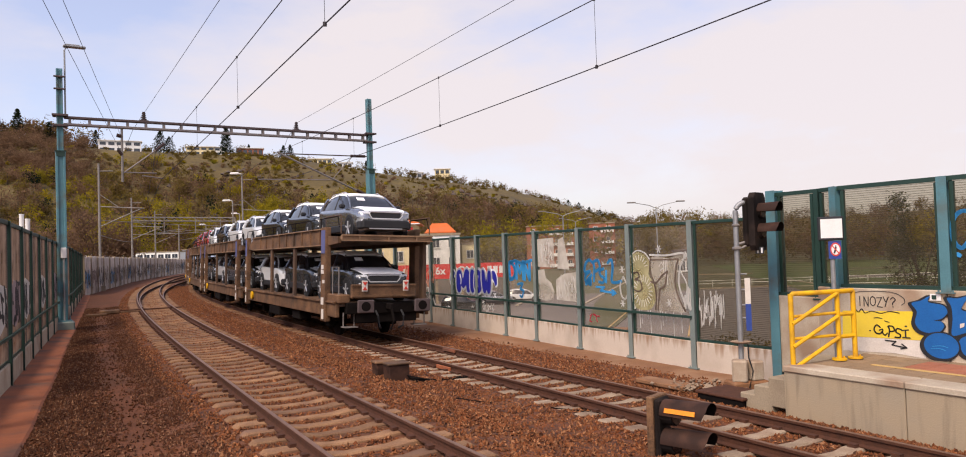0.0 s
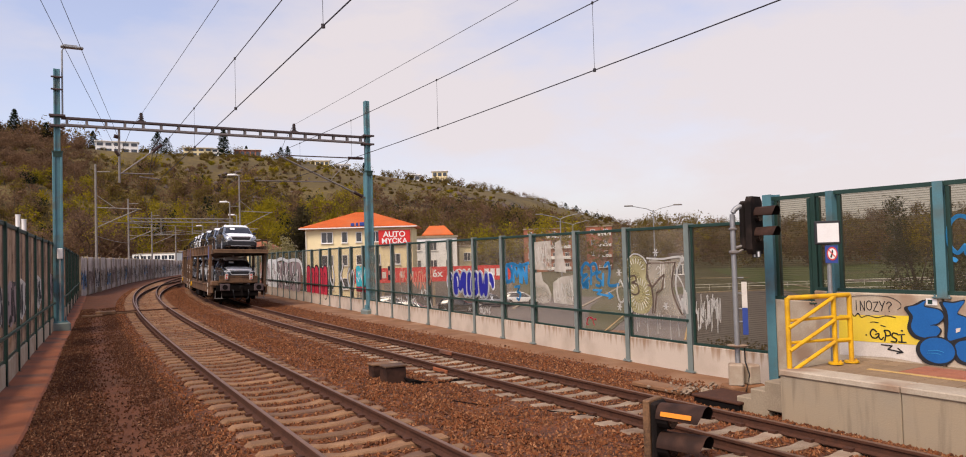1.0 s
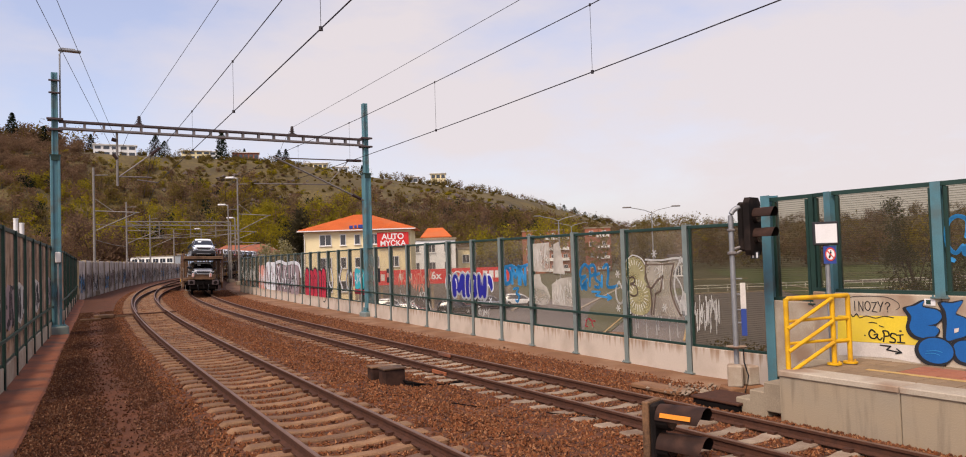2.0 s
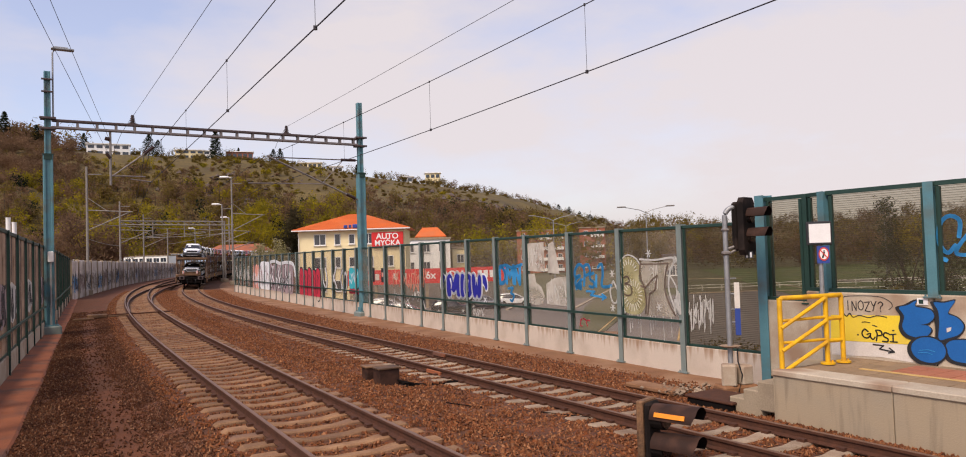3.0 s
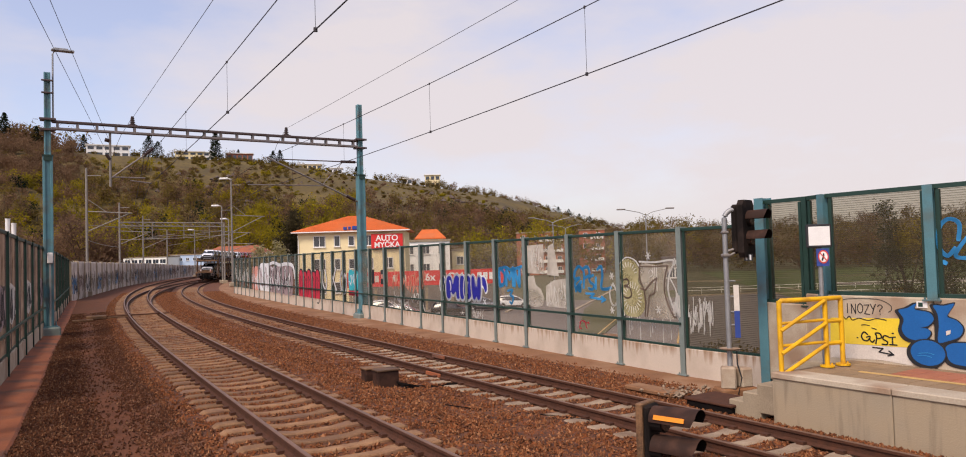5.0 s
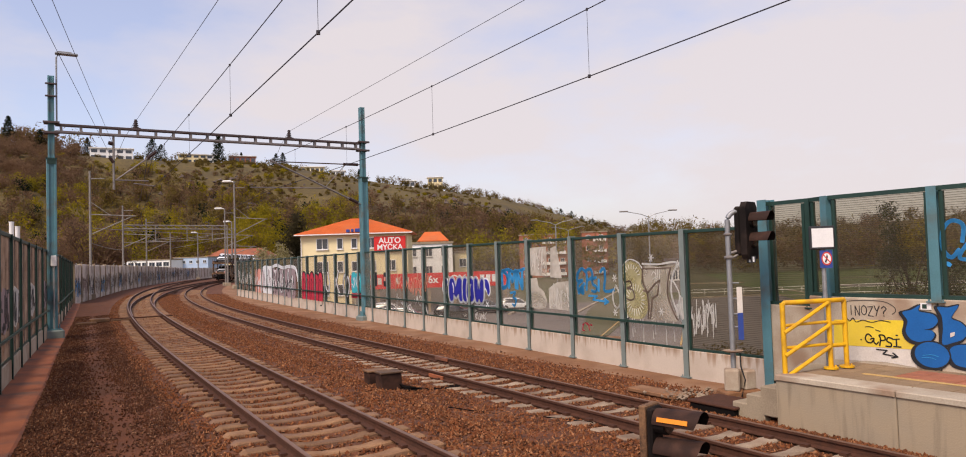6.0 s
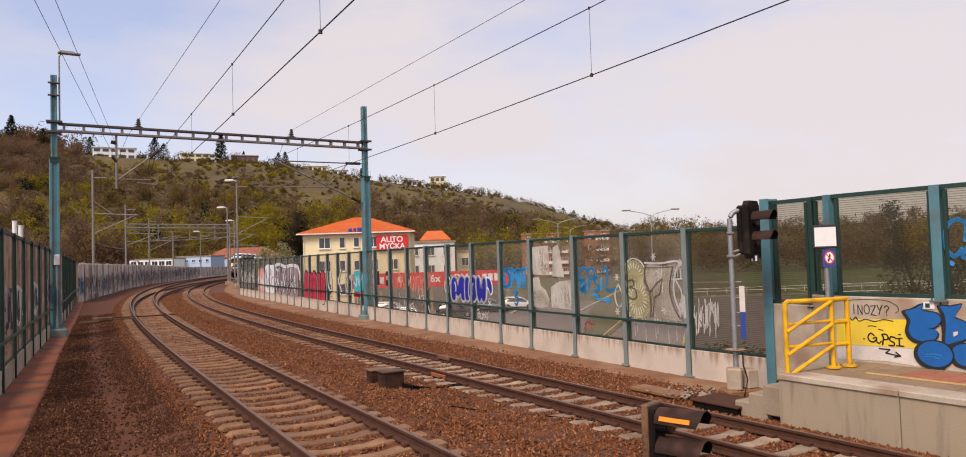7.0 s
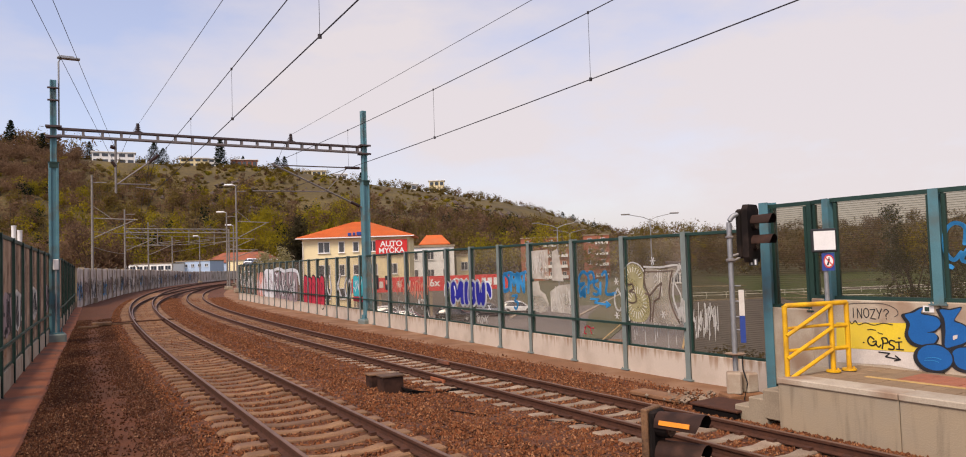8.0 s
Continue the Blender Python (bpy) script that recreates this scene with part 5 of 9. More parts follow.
def make_car(colour, label, film=True):
    c = thing("car", label, "car", group="new cars on the train")
    pm = PAINT[colour]
    part("body", CARM["body"], pm, c, "", True)
    part("glasshouse", CARM["glass"], M["car_glass"], c, "dark tinted windows", True)
    part("roof", CARM["roof"], M["film"] if film else pm, c, "white film on the roof" if film else "", True)
    if film:
        part("bonnet", CARM["film"], M["film"], c, "white film on the bonnet", True)
    for sx in (-1, 1):
        part("pillar", Shape().tube([(sx * 0.80, -1.17, 0.99), (sx * 0.70, -0.78, 1.25), (sx * 0.64, -0.40, 1.465)], 0.03, 6), pm, c)
        part("rear_pillar", Shape().tube([(sx * 0.80, 1.93, 1.05), (sx * 0.69, 1.82, 1.28), (sx * 0.60, 1.66, 1.47)], 0.085, 6), pm, c)
        part("door_pillar", Shape().tube([(sx * 0.845, 0.30, 1.02), (sx * 0.635, 0.36, 1.54)], 0.028, 5), M["trim_black"], c)
        part("roof_rail", Shape().tube([(sx * 0.57, -0.15, 1.57), (sx * 0.575, 0.05, 1.625), (sx * 0.56, 1.35, 1.62), (sx * 0.55, 1.55, 1.55)], 0.016, 5), M["chrome"], c, "silver roof rail")
        part("sill", Shape().box((sx * 0.885, 0.05, 0.35), (0.1, 2.2, 0.24), 0, 0.03), M["trim_black"], c, "black plastic sill")
        part("mirror", Shape().box((sx * 0.965, -0.80, 1.08), (0.2, 0.13, 0.14), 0, 0.04), M["trim_black"], c, "black door mirror")
        m = Matrix.Translation((sx * 0.69, -2.085, 0.795)) @ Matrix.Rotation(radians(sx * 30), 4, "Z")
        hl = part("headlight", Shape().box((0, 0, 0), (0.36, 0.09, 0.10), m=m, bevel=0.03), M["lamp_glass"], c, "clear headlight")
        part("fog_lamp", Shape().box((sx * 0.70, -2.13, 0.56), (0.2, 0.06, 0.06), 0, 0.015), M["chrome"], c)
        for y in (-1.35, 1.35):
            arch = Shape().tube([(sx * 0.80, y, 0.36), (sx * 0.928, y, 0.36)], 0.415, 22)
            part("wheel_arch", arch, M["trim_black"], c)
            t = part("wheel", Shape().tube([(sx * 0.72, y, 0.345), (sx * 0.935, y, 0.345)], 0.345, 22), M["tyre"], c, "black tyre", True)
            rim = Shape().tube([(sx * 0.92, y, 0.345), (sx * 0.943, y, 0.345)], 0.235, 20)
            part("rim", rim, M["trim_black"], t)
            sp = Shape()
            for k in range(5):
                a = 2 * math.pi * k / 5 + 0.3
                sp.tube([(sx * 0.947, y + 0.03 * math.cos(a), 0.345 + 0.03 * math.sin(a)), (sx * 0.947, y + 0.225 * math.cos(a), 0.345 + 0.225 * math.sin(a))], 0.03, 5)
            part("spokes", sp.tube([(sx * 0.93, y, 0.345), (sx * 0.952, y, 0.345)], 0.06, 10), M["alloy"], t, "alloy spokes")
    g = part("grille", Shape().box((0, -2.165, 0.725), (1.02, 0.07, 0.19), 0, 0.03), M["trim_black"], c, "black radiator grille")
    fr = Shape()
    pts = [(-0.52, 0.83), (0.52, 0.83), (0.55, 0.74), (0.45, 0.62), (-0.45, 0.62), (-0.55, 0.74), (-0.52, 0.83)]
    fr.tube([(x, -2.195, z) for x, z in pts], 0.022, 5)
    part("grille_frame", fr, M["chrome"], g, "chrome grille frame")
    part("lower_intake", Shape().box((0, -2.165, 0.45), (1.56, 0.12, 0.29), 0, 0.05).box((-0.78, -2.05, 0.42), (0.22, 0.24, 0.26), 0.5, 0.05).box((0.78, -2.05, 0.42), (0.22, 0.24, 0.26), -0.5, 0.05), M["trim_black"], c, "black lower intake")
    part("skid_plate", Shape().box((0, -2.17, 0.315), (1.1, 0.06, 0.05), 0, 0.01), M["alloy"], c, "silver skid plate")
    part("wiper_cowl", Shape().box((0, -1.16, 1.03), (1.36, 0.10, 0.03), 0, 0.008), M["trim_black"], c)
    part("paper", Shape().box((0, 0, 0), (0.26, 0.01, 0.20), m=Matrix.Translation((-0.30, -0.70, 1.345)) @ Matrix.Rotation(radians(-58), 4, "X")), M["film"], c, "white delivery sheet behind the windscreen")
    return c


TYPES = {"silver": ("silver", "silver SUV with white transport film on bonnet and roof", True), "grey": ("grey", "dark grey SUV with white film on its bonnet", True), "white": ("white", "plain white new SUV on the carrier deck", False),
         "black": ("black", "black SUV with white film on bonnet and roof", True), "red": ("red", "bright red new SUV on the carrier deck", False), "blue": ("blue", "dark blue SUV with white film on its bonnet", True)}
UPPER = ["silver", "black", "black", "white", "white", "black", "white", "red", "red", "red", "red", "red", "white", "grey", "silver", "red", "white", "grey", "blue", "white", "red"]
LOWER = ["grey", "grey", "white", "black", "grey", "white", "silver", "black", "grey", "white", "grey", "black", "silver", "grey", "white", "black", "grey", "white", "grey", "black", "white"]
MOVERS = []


def make_train():
    first = make_wagon(True)
    MOVERS.append((first, UNIT / 2, 0.0, 0.0))
    base = make_wagon(False)
    proto = {}
    for k in range(1, UNITS):
        ob = base if k == 1 else copy_thing(base, Matrix.Identity(4))
        MOVERS.append((ob, UNIT / 2 + k * PITCH, 0.0, 0.0))
    for deck, cols in ((3.13, UPPER), (1.16, LOWER)):
        for i in range(3 * UNITS):
            c = cols[i]
            if c not in proto:
                proto[c] = make_car(*TYPES[c])
                ob = proto[c]
            else:
                ob = copy_thing(proto[c], Matrix.Identity(4))
            k, j = divmod(i, 3)
            MOVERS.append((ob, UNIT / 2 + k * PITCH, -4.5 + 4.5 * j + (0.15 if deck < 2 else 0.0), deck))


make_train()


# ---- overhead line ----
def gantry_point(x, z):
    p = GM @ Vector((x, 0, 0))
    return Vector((p.x, p.y, z))


def sag(p, q, drop, n=14):
    p, q = Vector(p), Vector(q)
    return [p.lerp(q, i / n) - Vector((0, 0, drop * 4 * (i / n) * (1 - i / n))) for i in range(n + 1)]


def make_overhead(name, label, line, gx, near, z_wire, z_near, far_s, s_gantry, droop):
    """One track's contact wire, messenger and droppers, from behind the viewer to the gantry and on round the curve.
    near: a plan point that the wires pass over; z_wire: contact and messenger at the gantry; z_near: both at the near end, with the messenger's sag."""
    t = thing(name, label, "overhead wire")
    c1, m1 = gantry_point(gx, z_wire[0]), gantry_point(gx, z_wire[1])
    k = (c1.y + 6.0) / (c1.y - near[1])
    x, y = c1.x + (near[0] - c1.x) * k, c1.y + (near[1] - c1.y) * k
    con = sag((x, y, z_near[0]), c1, droop, 16)
    mes = sag((x, y, z_near[1]), m1, z_near[2], 16)
    part("contact_wire", Shape().tube(con, 0.011, 5), M["wire"], t, "dark contact wire")
    part("messenger_wire", Shape().tube(mes, 0.010, 5), M["wire"], t, "dark messenger wire")
    for f in z_near[3]:
        i = f * 16
        a, b = int(i), min(16, int(i) + 1)
        p, q = mes[a].lerp(mes[b], i - a), con[a].lerp(con[b], i - a)
        part("dropper", Shape().tube([p, q], 0.004, 4).box(tuple(q), (0.05, 0.05, 0.06)).box(tuple(p), (0.035, 0.035, 0.05)), M["wire"], t)
    far = [line(s_gantry + (far_s - s_gantry) * i / 8) for i in range(1, 9)]
    part("far_contact_wire", Shape().tube([c1] + [(a, b, z_wire[0] - 0.2) for a, b, _ in far], 0.012, 4), M["wire"], t)
    part("far_messenger_wire", Shape().tube([m1] + [(a, b, z_wire[1] - 0.2) for a, b, _ in far], 0.012, 4), M["wire"], t)


make_overhead("overhead_line", "overhead contact line above the main track", line_b, 8.63, (4.25, 9.97), (6.1, 7.48), (6.55, 7.95, 0.42, (0.30, 0.49, 0.63, 0.77, 0.90)), 140, 33, 0.3)
make_overhead("overhead_line", "overhead contact line above the second track", line_a, 3.77, (-1.66, 9.49), (6.17, 7.45), (6.08, 7.25, 0.15, (0.28, 0.445, 0.60, 0.75, 0.90)), 130, 25.5, 0.05)


def make_feeder(label, a, b, over):
    a, b = Vector(a), Vector(b)
    solid("feeder_wire", Shape().tube(sag(a, b + (b - a) * over, 0.04), 0.007, 5), M["wire"], label, "feeder wire", group="feeder wires")


make_feeder("thin feeder wire ending on a beam insulator", gantry_point(3.13, 9.0), (-5.72, 15.97, 8.5), 1.2)
make_feeder("thin feeder wire ending on a beam insulator", gantry_point(9.78, 9.0), (0.99, 16.5, 8.5), 1.2)
make_feeder("thin feeder wire running beside the gantry post", gantry_point(2.18, 7.33), (-9.51, 15.65, 8.5), 0.9)
make_feeder("thin feeder wire running beside the gantry post", gantry_point(2.21, 7.96), (-9.09, 15.69, 8.5), 0.9)


def make_brackets():
    """Insulators, drop tube and cantilevers that hold the wires at the gantry."""
    turn = math.atan2(GR.y - GL.y, GR.x - GL.x)
    for x in (3.11, 9.74):
        ins = thing("beam_insulator", "dark brown ribbed insulator standing on the gantry beam", "insulator", group="beam insulators")
        sh = Shape()
        for k in range(4):
            sh.tube([gantry_point(x, 8.68 + k * 0.085), gantry_point(x, 8.72 + k * 0.085)], 0.12 - 0.014 * k, 12)
        part("body", sh.tube([gantry_point(x, 8.64), gantry_point(x, 9.03)], 0.06, 8), M["insulator"], ins)
        part("foot_plate", Shape().box(tuple(gantry_point(x, 8.645)), (0.34, 0.26, 0.04), turn), M["beam"], ins)
        part("stub_wire", Shape().tube([gantry_point(x, 9.0), gantry_point(x - 0.45, 8.2), gantry_point(x - 0.75, 7.4)], 0.008, 4), M["wire"], ins)
    c = thing("cantilever", "grey tubular cantilever hung from the gantry beam", "cantilever", group="cantilevers")
    part("drop_tube", Shape().tube([gantry_point(2.25, 8.34), gantry_point(2.25, 6.02)], 0.05, 8), M["grey_steel"], c)
    part("strut", Shape().tube([gantry_point(2.3, 6.4), gantry_point(3.86, 7.65)], 0.035, 6), M["beam_light"], c)
    part("steady_arm", Shape().tube([gantry_point(2.3, 6.42), gantry_point(3.58, 6.42)], 0.03, 6).tube([gantry_point(3.0, 6.3), gantry_point(3.85, 6.2)], 0.025, 6), M["beam_light"], c)
    part("hanger", Shape().tube([gantry_point(3.86, 8.3), gantry_point(3.8, 7.95), gantry_point(3.5, 7.45)], 0.03, 6).tube([gantry_point(3.55, 7.4), gantry_point(3.4, 6.42)], 0.012, 4), M["wire"], c)
    part("insulator", Shape().tube([gantry_point(2.05, 7.98), gantry_point(2.22, 7.94)], 0.08, 10), M["insulator"], c, "brown insulator")
    part("insulator", Shape().tube([gantry_point(2.1, 7.36), gantry_point(2.25, 7.15)], 0.07, 8), M["insulator"], c, "brown insulator")
    part("insulator", Shape().tube([gantry_point(3.55, 7.4), gantry_point(3.9, 7.72)], 0.07, 8), M["insulator"], c, "brown insulator")
    c = thing("cantilever", "grey tubular cantilever fixed to the gantry post", "cantilever", group="cantilevers")
    part("top_tube", Shape().tube([gantry_point(13.3, 7.53), gantry_point(9.2, 7.5)], 0.03, 6), M["beam"], c)
    part("strut", Shape().tube([gantry_point(13.3, 5.55), gantry_point(8.8, 7.56)], 0.045, 6), M["grey_steel"], c)
    part("steady_arm", Shape().tube([gantry_point(11.6, 6.31), gantry_point(7.9, 6.26)], 0.028, 6), M["beam_light"], c)
    part("hanger", Shape().tube([gantry_point(12.5, 7.45), gantry_point(11.45, 6.32)], 0.02, 5), M["grey_steel"], c)
    part("insulator", Shape().tube([gantry_point(13.2, 7.53), gantry_point(12.45, 7.52)], 0.07, 10), M["insulator"], c, "brown insulator")
    part("insulator", Shape().tube([gantry_point(13.15, 5.62), gantry_point(12.7, 5.82)], 0.08, 10), M["insulator"], c, "brown insulator")
    l = thing("gantry_lamp", "grey street lamp on a thin pole fixed to the gantry post", "lamp")
    part("pole", Shape().tube([gantry_point(0.2, 8.7), gantry_point(0.2, 11.35), gantry_point(0.26, 11.46), gantry_point(0.4, 11.5)], 0.035, 8), M["galv"], l)
    part("head", Shape().box(tuple(gantry_point(0.56, 11.52)), (0.82, 0.26, 0.09), turn, 0.03).box(tuple(gantry_point(0.5, 11.58)), (0.5, 0.2, 0.06), turn, 0.02), M["galv"], l, "flat lamp head")
    b = thing("junction_box", "small white box fixed to the blue-green post", "junction box")
    p = gantry_point(0.1, 0)
    part("case", Shape().box((p.x + 0.1, p.y - 0.26, 3.1), (0.2, 0.14, 0.42), 0.55, 0.02), M["white_paint"], b)
    part("conduit", Shape().tube([(p.x + 0.1, p.y - 0.26, 2.9), (p.x + 0.1, p.y - 0.26, 0.02)], 0.035, 6), M["galv"], b)


make_brackets()


def make_mast(x, y, z, h, r, arm=1.2, side=1, lamp=False, brace=True):
    t = thing("lamp_mast" if lamp else "catenary_mast", "tall grey lamp mast beside the tracks" if lamp else "grey catenary mast with bracket arms beside the tracks", "mast", group="lamp masts" if lamp else "catenary masts")
    r *= 0.52
    part("pole", Shape().tube([(x, y, z), (x, y, z + h)], r, 8, r * 0.7), M["mast"], t, "", True)
    part("foundation", Shape().box((x, y, z + 0.2), (r * 6, r * 6, 0.5), 0.5, 0.05), M["concrete"], t, "concrete foundation")
    if lamp:
        part("head", Shape().tube([(x, y, z + h - 0.1), (x - side * 0.5, y, z + h + 0.05)], 0.05, 6).box((x - side * 0.9, y, z + h + 0.02), (1.1, 0.4, 0.25), 0, 0.08), M["white_paint"], t, "pale lamp head")
    if brace:
        part("bracket", Shape().tube([(x, y, z + h * 0.94), (x + side * arm, y + 0.3, z + h * 0.94)], 0.05, 5), M["mast"], t, "tubular bracket")
        part("bracket", Shape().tube([(x, y, z + h * 0.66), (x + side * arm * 3.2, y + 0.8, z + h * 0.64)], 0.05, 5), M["mast"], t, "tubular bracket")
        part("bracket", Shape().tube([(x, y, z + h * 0.5), (x + side * arm * 3.0, y + 0.8, z + h * 0.64)], 0.05, 5), M["mast"], t, "tubular bracket")
        part("bracket", Shape().tube([(x, y, z + h * 0.76), (x + side * arm * 1.4, y + 0.4, z + h * 0.65)], 0.03, 5), M["mast"], t, "tubular bracket")
    return t


make_mast(-36.2, 67.9, 0, 11.9, 0.26)
make_mast(-47.5, 97.2, 0, 11.1, 0.28)
make_mast(-58, 127, -0.2, 11.5, 0.30)
make_mast(-67, 158, -0.4, 10.5, 0.34, brace=False)
make_mast(-30.6, 91.2, -0.2, 13.4, 0.26, lamp=True)
make_mast(-37.0, 106.0, -0.2, 11.2, 0.26, lamp=True)
make_mast(-36.0, 104.0, -0.2, 8.6, 0.24)
make_mast(-43.5, 128.0, -0.2, 10.6, 0.28, lamp=True, brace=False)
make_mast(-63.0, 163.0, -0.2, 10.5, 0.28, lamp=True, brace=False)


def make_far_portal():
    t = thing("far_gantry", "distant grey lattice gantry across the tracks", "gantry")
    a, b = Vector((-47.5, 97.2, 8.5)), Vector((-36.0, 104.0, 8.35))
    sh = Shape().tube([a, b], 0.08, 5).tube([a - Vector((0, 0, 0.5)), b - Vector((0, 0, 0.5))], 0.08, 5)
    for i in range(14):
        p, q = a.lerp(b, i / 14), a.lerp(b, (i + 1) / 14)
        sh.tube([p, q - Vector((0, 0, 0.5))], 0.04, 4)
    part("lattice_beam", sh, M["mast"], t)
    for f in (0.3, 0.6, 0.85):
        p = a.lerp(b, f)
        part("drop_arm", Shape().tube([p, p - Vector((0, 0, 2.2))], 0.06, 5).tube([p - Vector((0, 0, 1.9)), p - Vector((-2.5, -1.2, 1.6))], 0.04, 5), M["mast"], t)
    # cross-span wires on the curve
    sw = thing("cross_span", "thin cross-span wires between distant masts", "overhead wire")
    for z, (p, q) in ((6.6, ((-36.2, 67.9), (-30.6, 91.2))), (6.2, ((-47.5, 97.2), (-30.6, 91.2))), (5.2, ((-36.2, 67.9), (-47.5, 97.2))), (7.4, ((-58, 127), (-37, 106))), (6.8, ((-67, 158), (-37, 106)))):
        part("span_wire", Shape().tube(sag((*p, z), (*q, z), 0.15), 0.03, 4), M["mast"], sw)


make_far_portal()


# ---- signals, boxes and railing by the tracks ----
def hood_shape(m, r, L, back=0.0):
    """Open-bottomed signal hood along local -y from the origin."""
    vs, fs = [], []
    n = 16
    for k, y in enumerate((0, -L)):
        for i in range(n + 1):
            a = radians(-4 + 188 * i / n)
            yy = y + (0.14 * L * max(0, 0.55 - math.sin(a)) + back if k else 0)
            f = r * (1.0 + 0.10 * k)
            vs.append(tuple(m @ Vector((f * math.cos(a), yy, f * math.sin(a)))))
    w = n + 1
    for i in range(n):
        fs.append((i, i + 1, w + i + 1, w + i))
    return Shape().add(vs, fs)


def add_hood(parent, m, r, L):
    h = part("hood", hood_shape(m, r, L), M["signal_brown"], parent, "brown sun hood", True)
    # second shell coloured black, so the shade inside the hood is painted in
    part("hood_lining", hood_shape(m, r * 0.965, L, 0.004), M["under"], h, "black inner shell that keeps the hood's inside dark", True)
    # black cylinder added to stand in for the shade below the hood
    part("barrel", Shape().tube([m @ Vector((0, 0.02, -0.01)), m @ Vector((0, -0.24 * L, -0.01))], r * 0.9, 16), M["signal_black"], h, "added black cylinder for the shade below the hood")
    part("lens", Shape().tube([m @ Vector((0, -0.24 * L, -0.01)), m @ Vector((0, -0.24 * L - 0.02, -0.01))], r * 0.78, 16), M["insulator"], h, "dark unlit lens")


def make_signal():
    t = thing("railway_signal", "two-lamp black railway signal on a grey tubular mast", "railway signal")
    x, y = 4.83, 14.22
    part("mast", Shape().tube([(x, y, 0.15), (x, y, 3.2)] + [(x + 0.2 - 0.2 * math.cos(k * 0.196), y, 3.24 + 0.2 * math.sin(k * 0.196)) for k in range(9)] + [(x + 0.3, y, 3.44)], 0.05, 10), M["galv"], t, "grey tubular mast", True)
    base = part("base_cabinet", Shape().box((x - 0.07, y - 0.08, 0.20), (0.28, 0.3, 0.42), -0.3, 0.03), M["plinth"], t, "pale grey cable cabinet")
    part("side_cabinet", Shape().box((x + 0.24, y - 0.02, 0.19), (0.26, 0.26, 0.38), 0.3, 0.03), M["plinth"], base, "cream cable box")
    part("footing", Shape().box((x + 0.08, y, -0.12), (0.74, 0.44, 0.26), 0.2, 0.04), M["sand"], t, "dusty concrete footing")
    hm = Matrix.Translation((x + 0.37, y + 0.02, 3.06)) @ Matrix.Rotation(radians(46), 4, "Z")
    outline = [(-0.26, -0.46), (-0.20, -0.56), (0.20, -0.56), (0.26, -0.46), (0.26, 0.46), (0.18, 0.56), (-0.18, 0.56), (-0.26, 0.46)]
    part("backboard", Shape().prism(outline, hm @ Matrix.Rotation(radians(90), 4, "X"), 0.12), M["signal_black"], t, "black signal backboard")
    part("lamp_case", Shape().box((0, 0, 0), (0.36, 0.14, 0.96), m=hm @ Matrix.Translation((0, 0.1, 0)), bevel=0.04), M["signal_black"], t)
    for z in (0.20, -0.19):
        add_hood(t, hm @ Matrix.Translation((0, -0.06, z)), 0.15, 0.46)
    part("bracket", Shape().tube([(x, y, 2.62), (x + 0.36, y, 2.72)], 0.03, 6).tube([(x, y, 2.5), (x + 0.3, y, 2.66)], 0.025, 6).box((x, y, 2.55), (0.15, 0.15, 0.07), 0, 0.02).box((x, y, 3.0), (0.13, 0.13, 0.05), 0, 0.015), M["grey_steel"], t, "clamped bracket")
    part("number_plate", Shape().box((x + 0.40, y - 0.12, 2.5), (0.16, 0.02, 0.13), -0.3), M["trim_black"], t, "small dark plate")
    part("plate_bar", Shape().box((x + 0.36, y - 0.125, 2.5), (0.03, 0.012, 0.10), -0.3).box((x + 0.43, y - 0.145, 2.5), (0.03, 0.012, 0.10), -0.3), M["spray_white"], t)
    sb = part("side_board", Shape().box((x + 0.17, y - 0.02, 1.72), (0.10, 0.03, 0.50), -0.35), M["label_white"], t, "narrow white and blue board")
    part("blue_half", Shape().box((x + 0.17, y - 0.02, 1.21), (0.10, 0.03, 0.52), -0.35), M["sign_blue"], sb, "blue lower half")
    for z in (1.2, 1.45, 1.75, 2.05):
        part("board_arm", Shape().tube([(x, y, z), (x + 0.17, y, z)], 0.014, 5), M["galv"], t)
    part("dish", Shape().tube([(x, y, 0.72), (x, y, 0.75)], 0.15, 14, 0.2), M["plinth"], t, "pale collar")
    part("cable", Shape().tube([(x + 0.12, y - 0.05, 0.7), (x + 0.1, y - 0.12, 0.45), (x + 0.16, y - 0.16, 0.2), (x + 0.05, y - 0.25, -0.1)], 0.014, 6), M["tyre"], t, "black cable", True)
    TH = line_b(9.0, 0)[2]
    g = thing("cover_plate", "rusty steel duct cover on the ballast", "cover plate")
    part("plate", Shape().box((4.42, 13.5, -0.085), (0.86, 1.1, 0.05), TH, 0.015), M["rail"], g)
    part("frame", Shape().box((4.42, 13.5, -0.2), (0.8, 1.04, 0.18), TH, 0.02), M["under"], g)


make_signal()


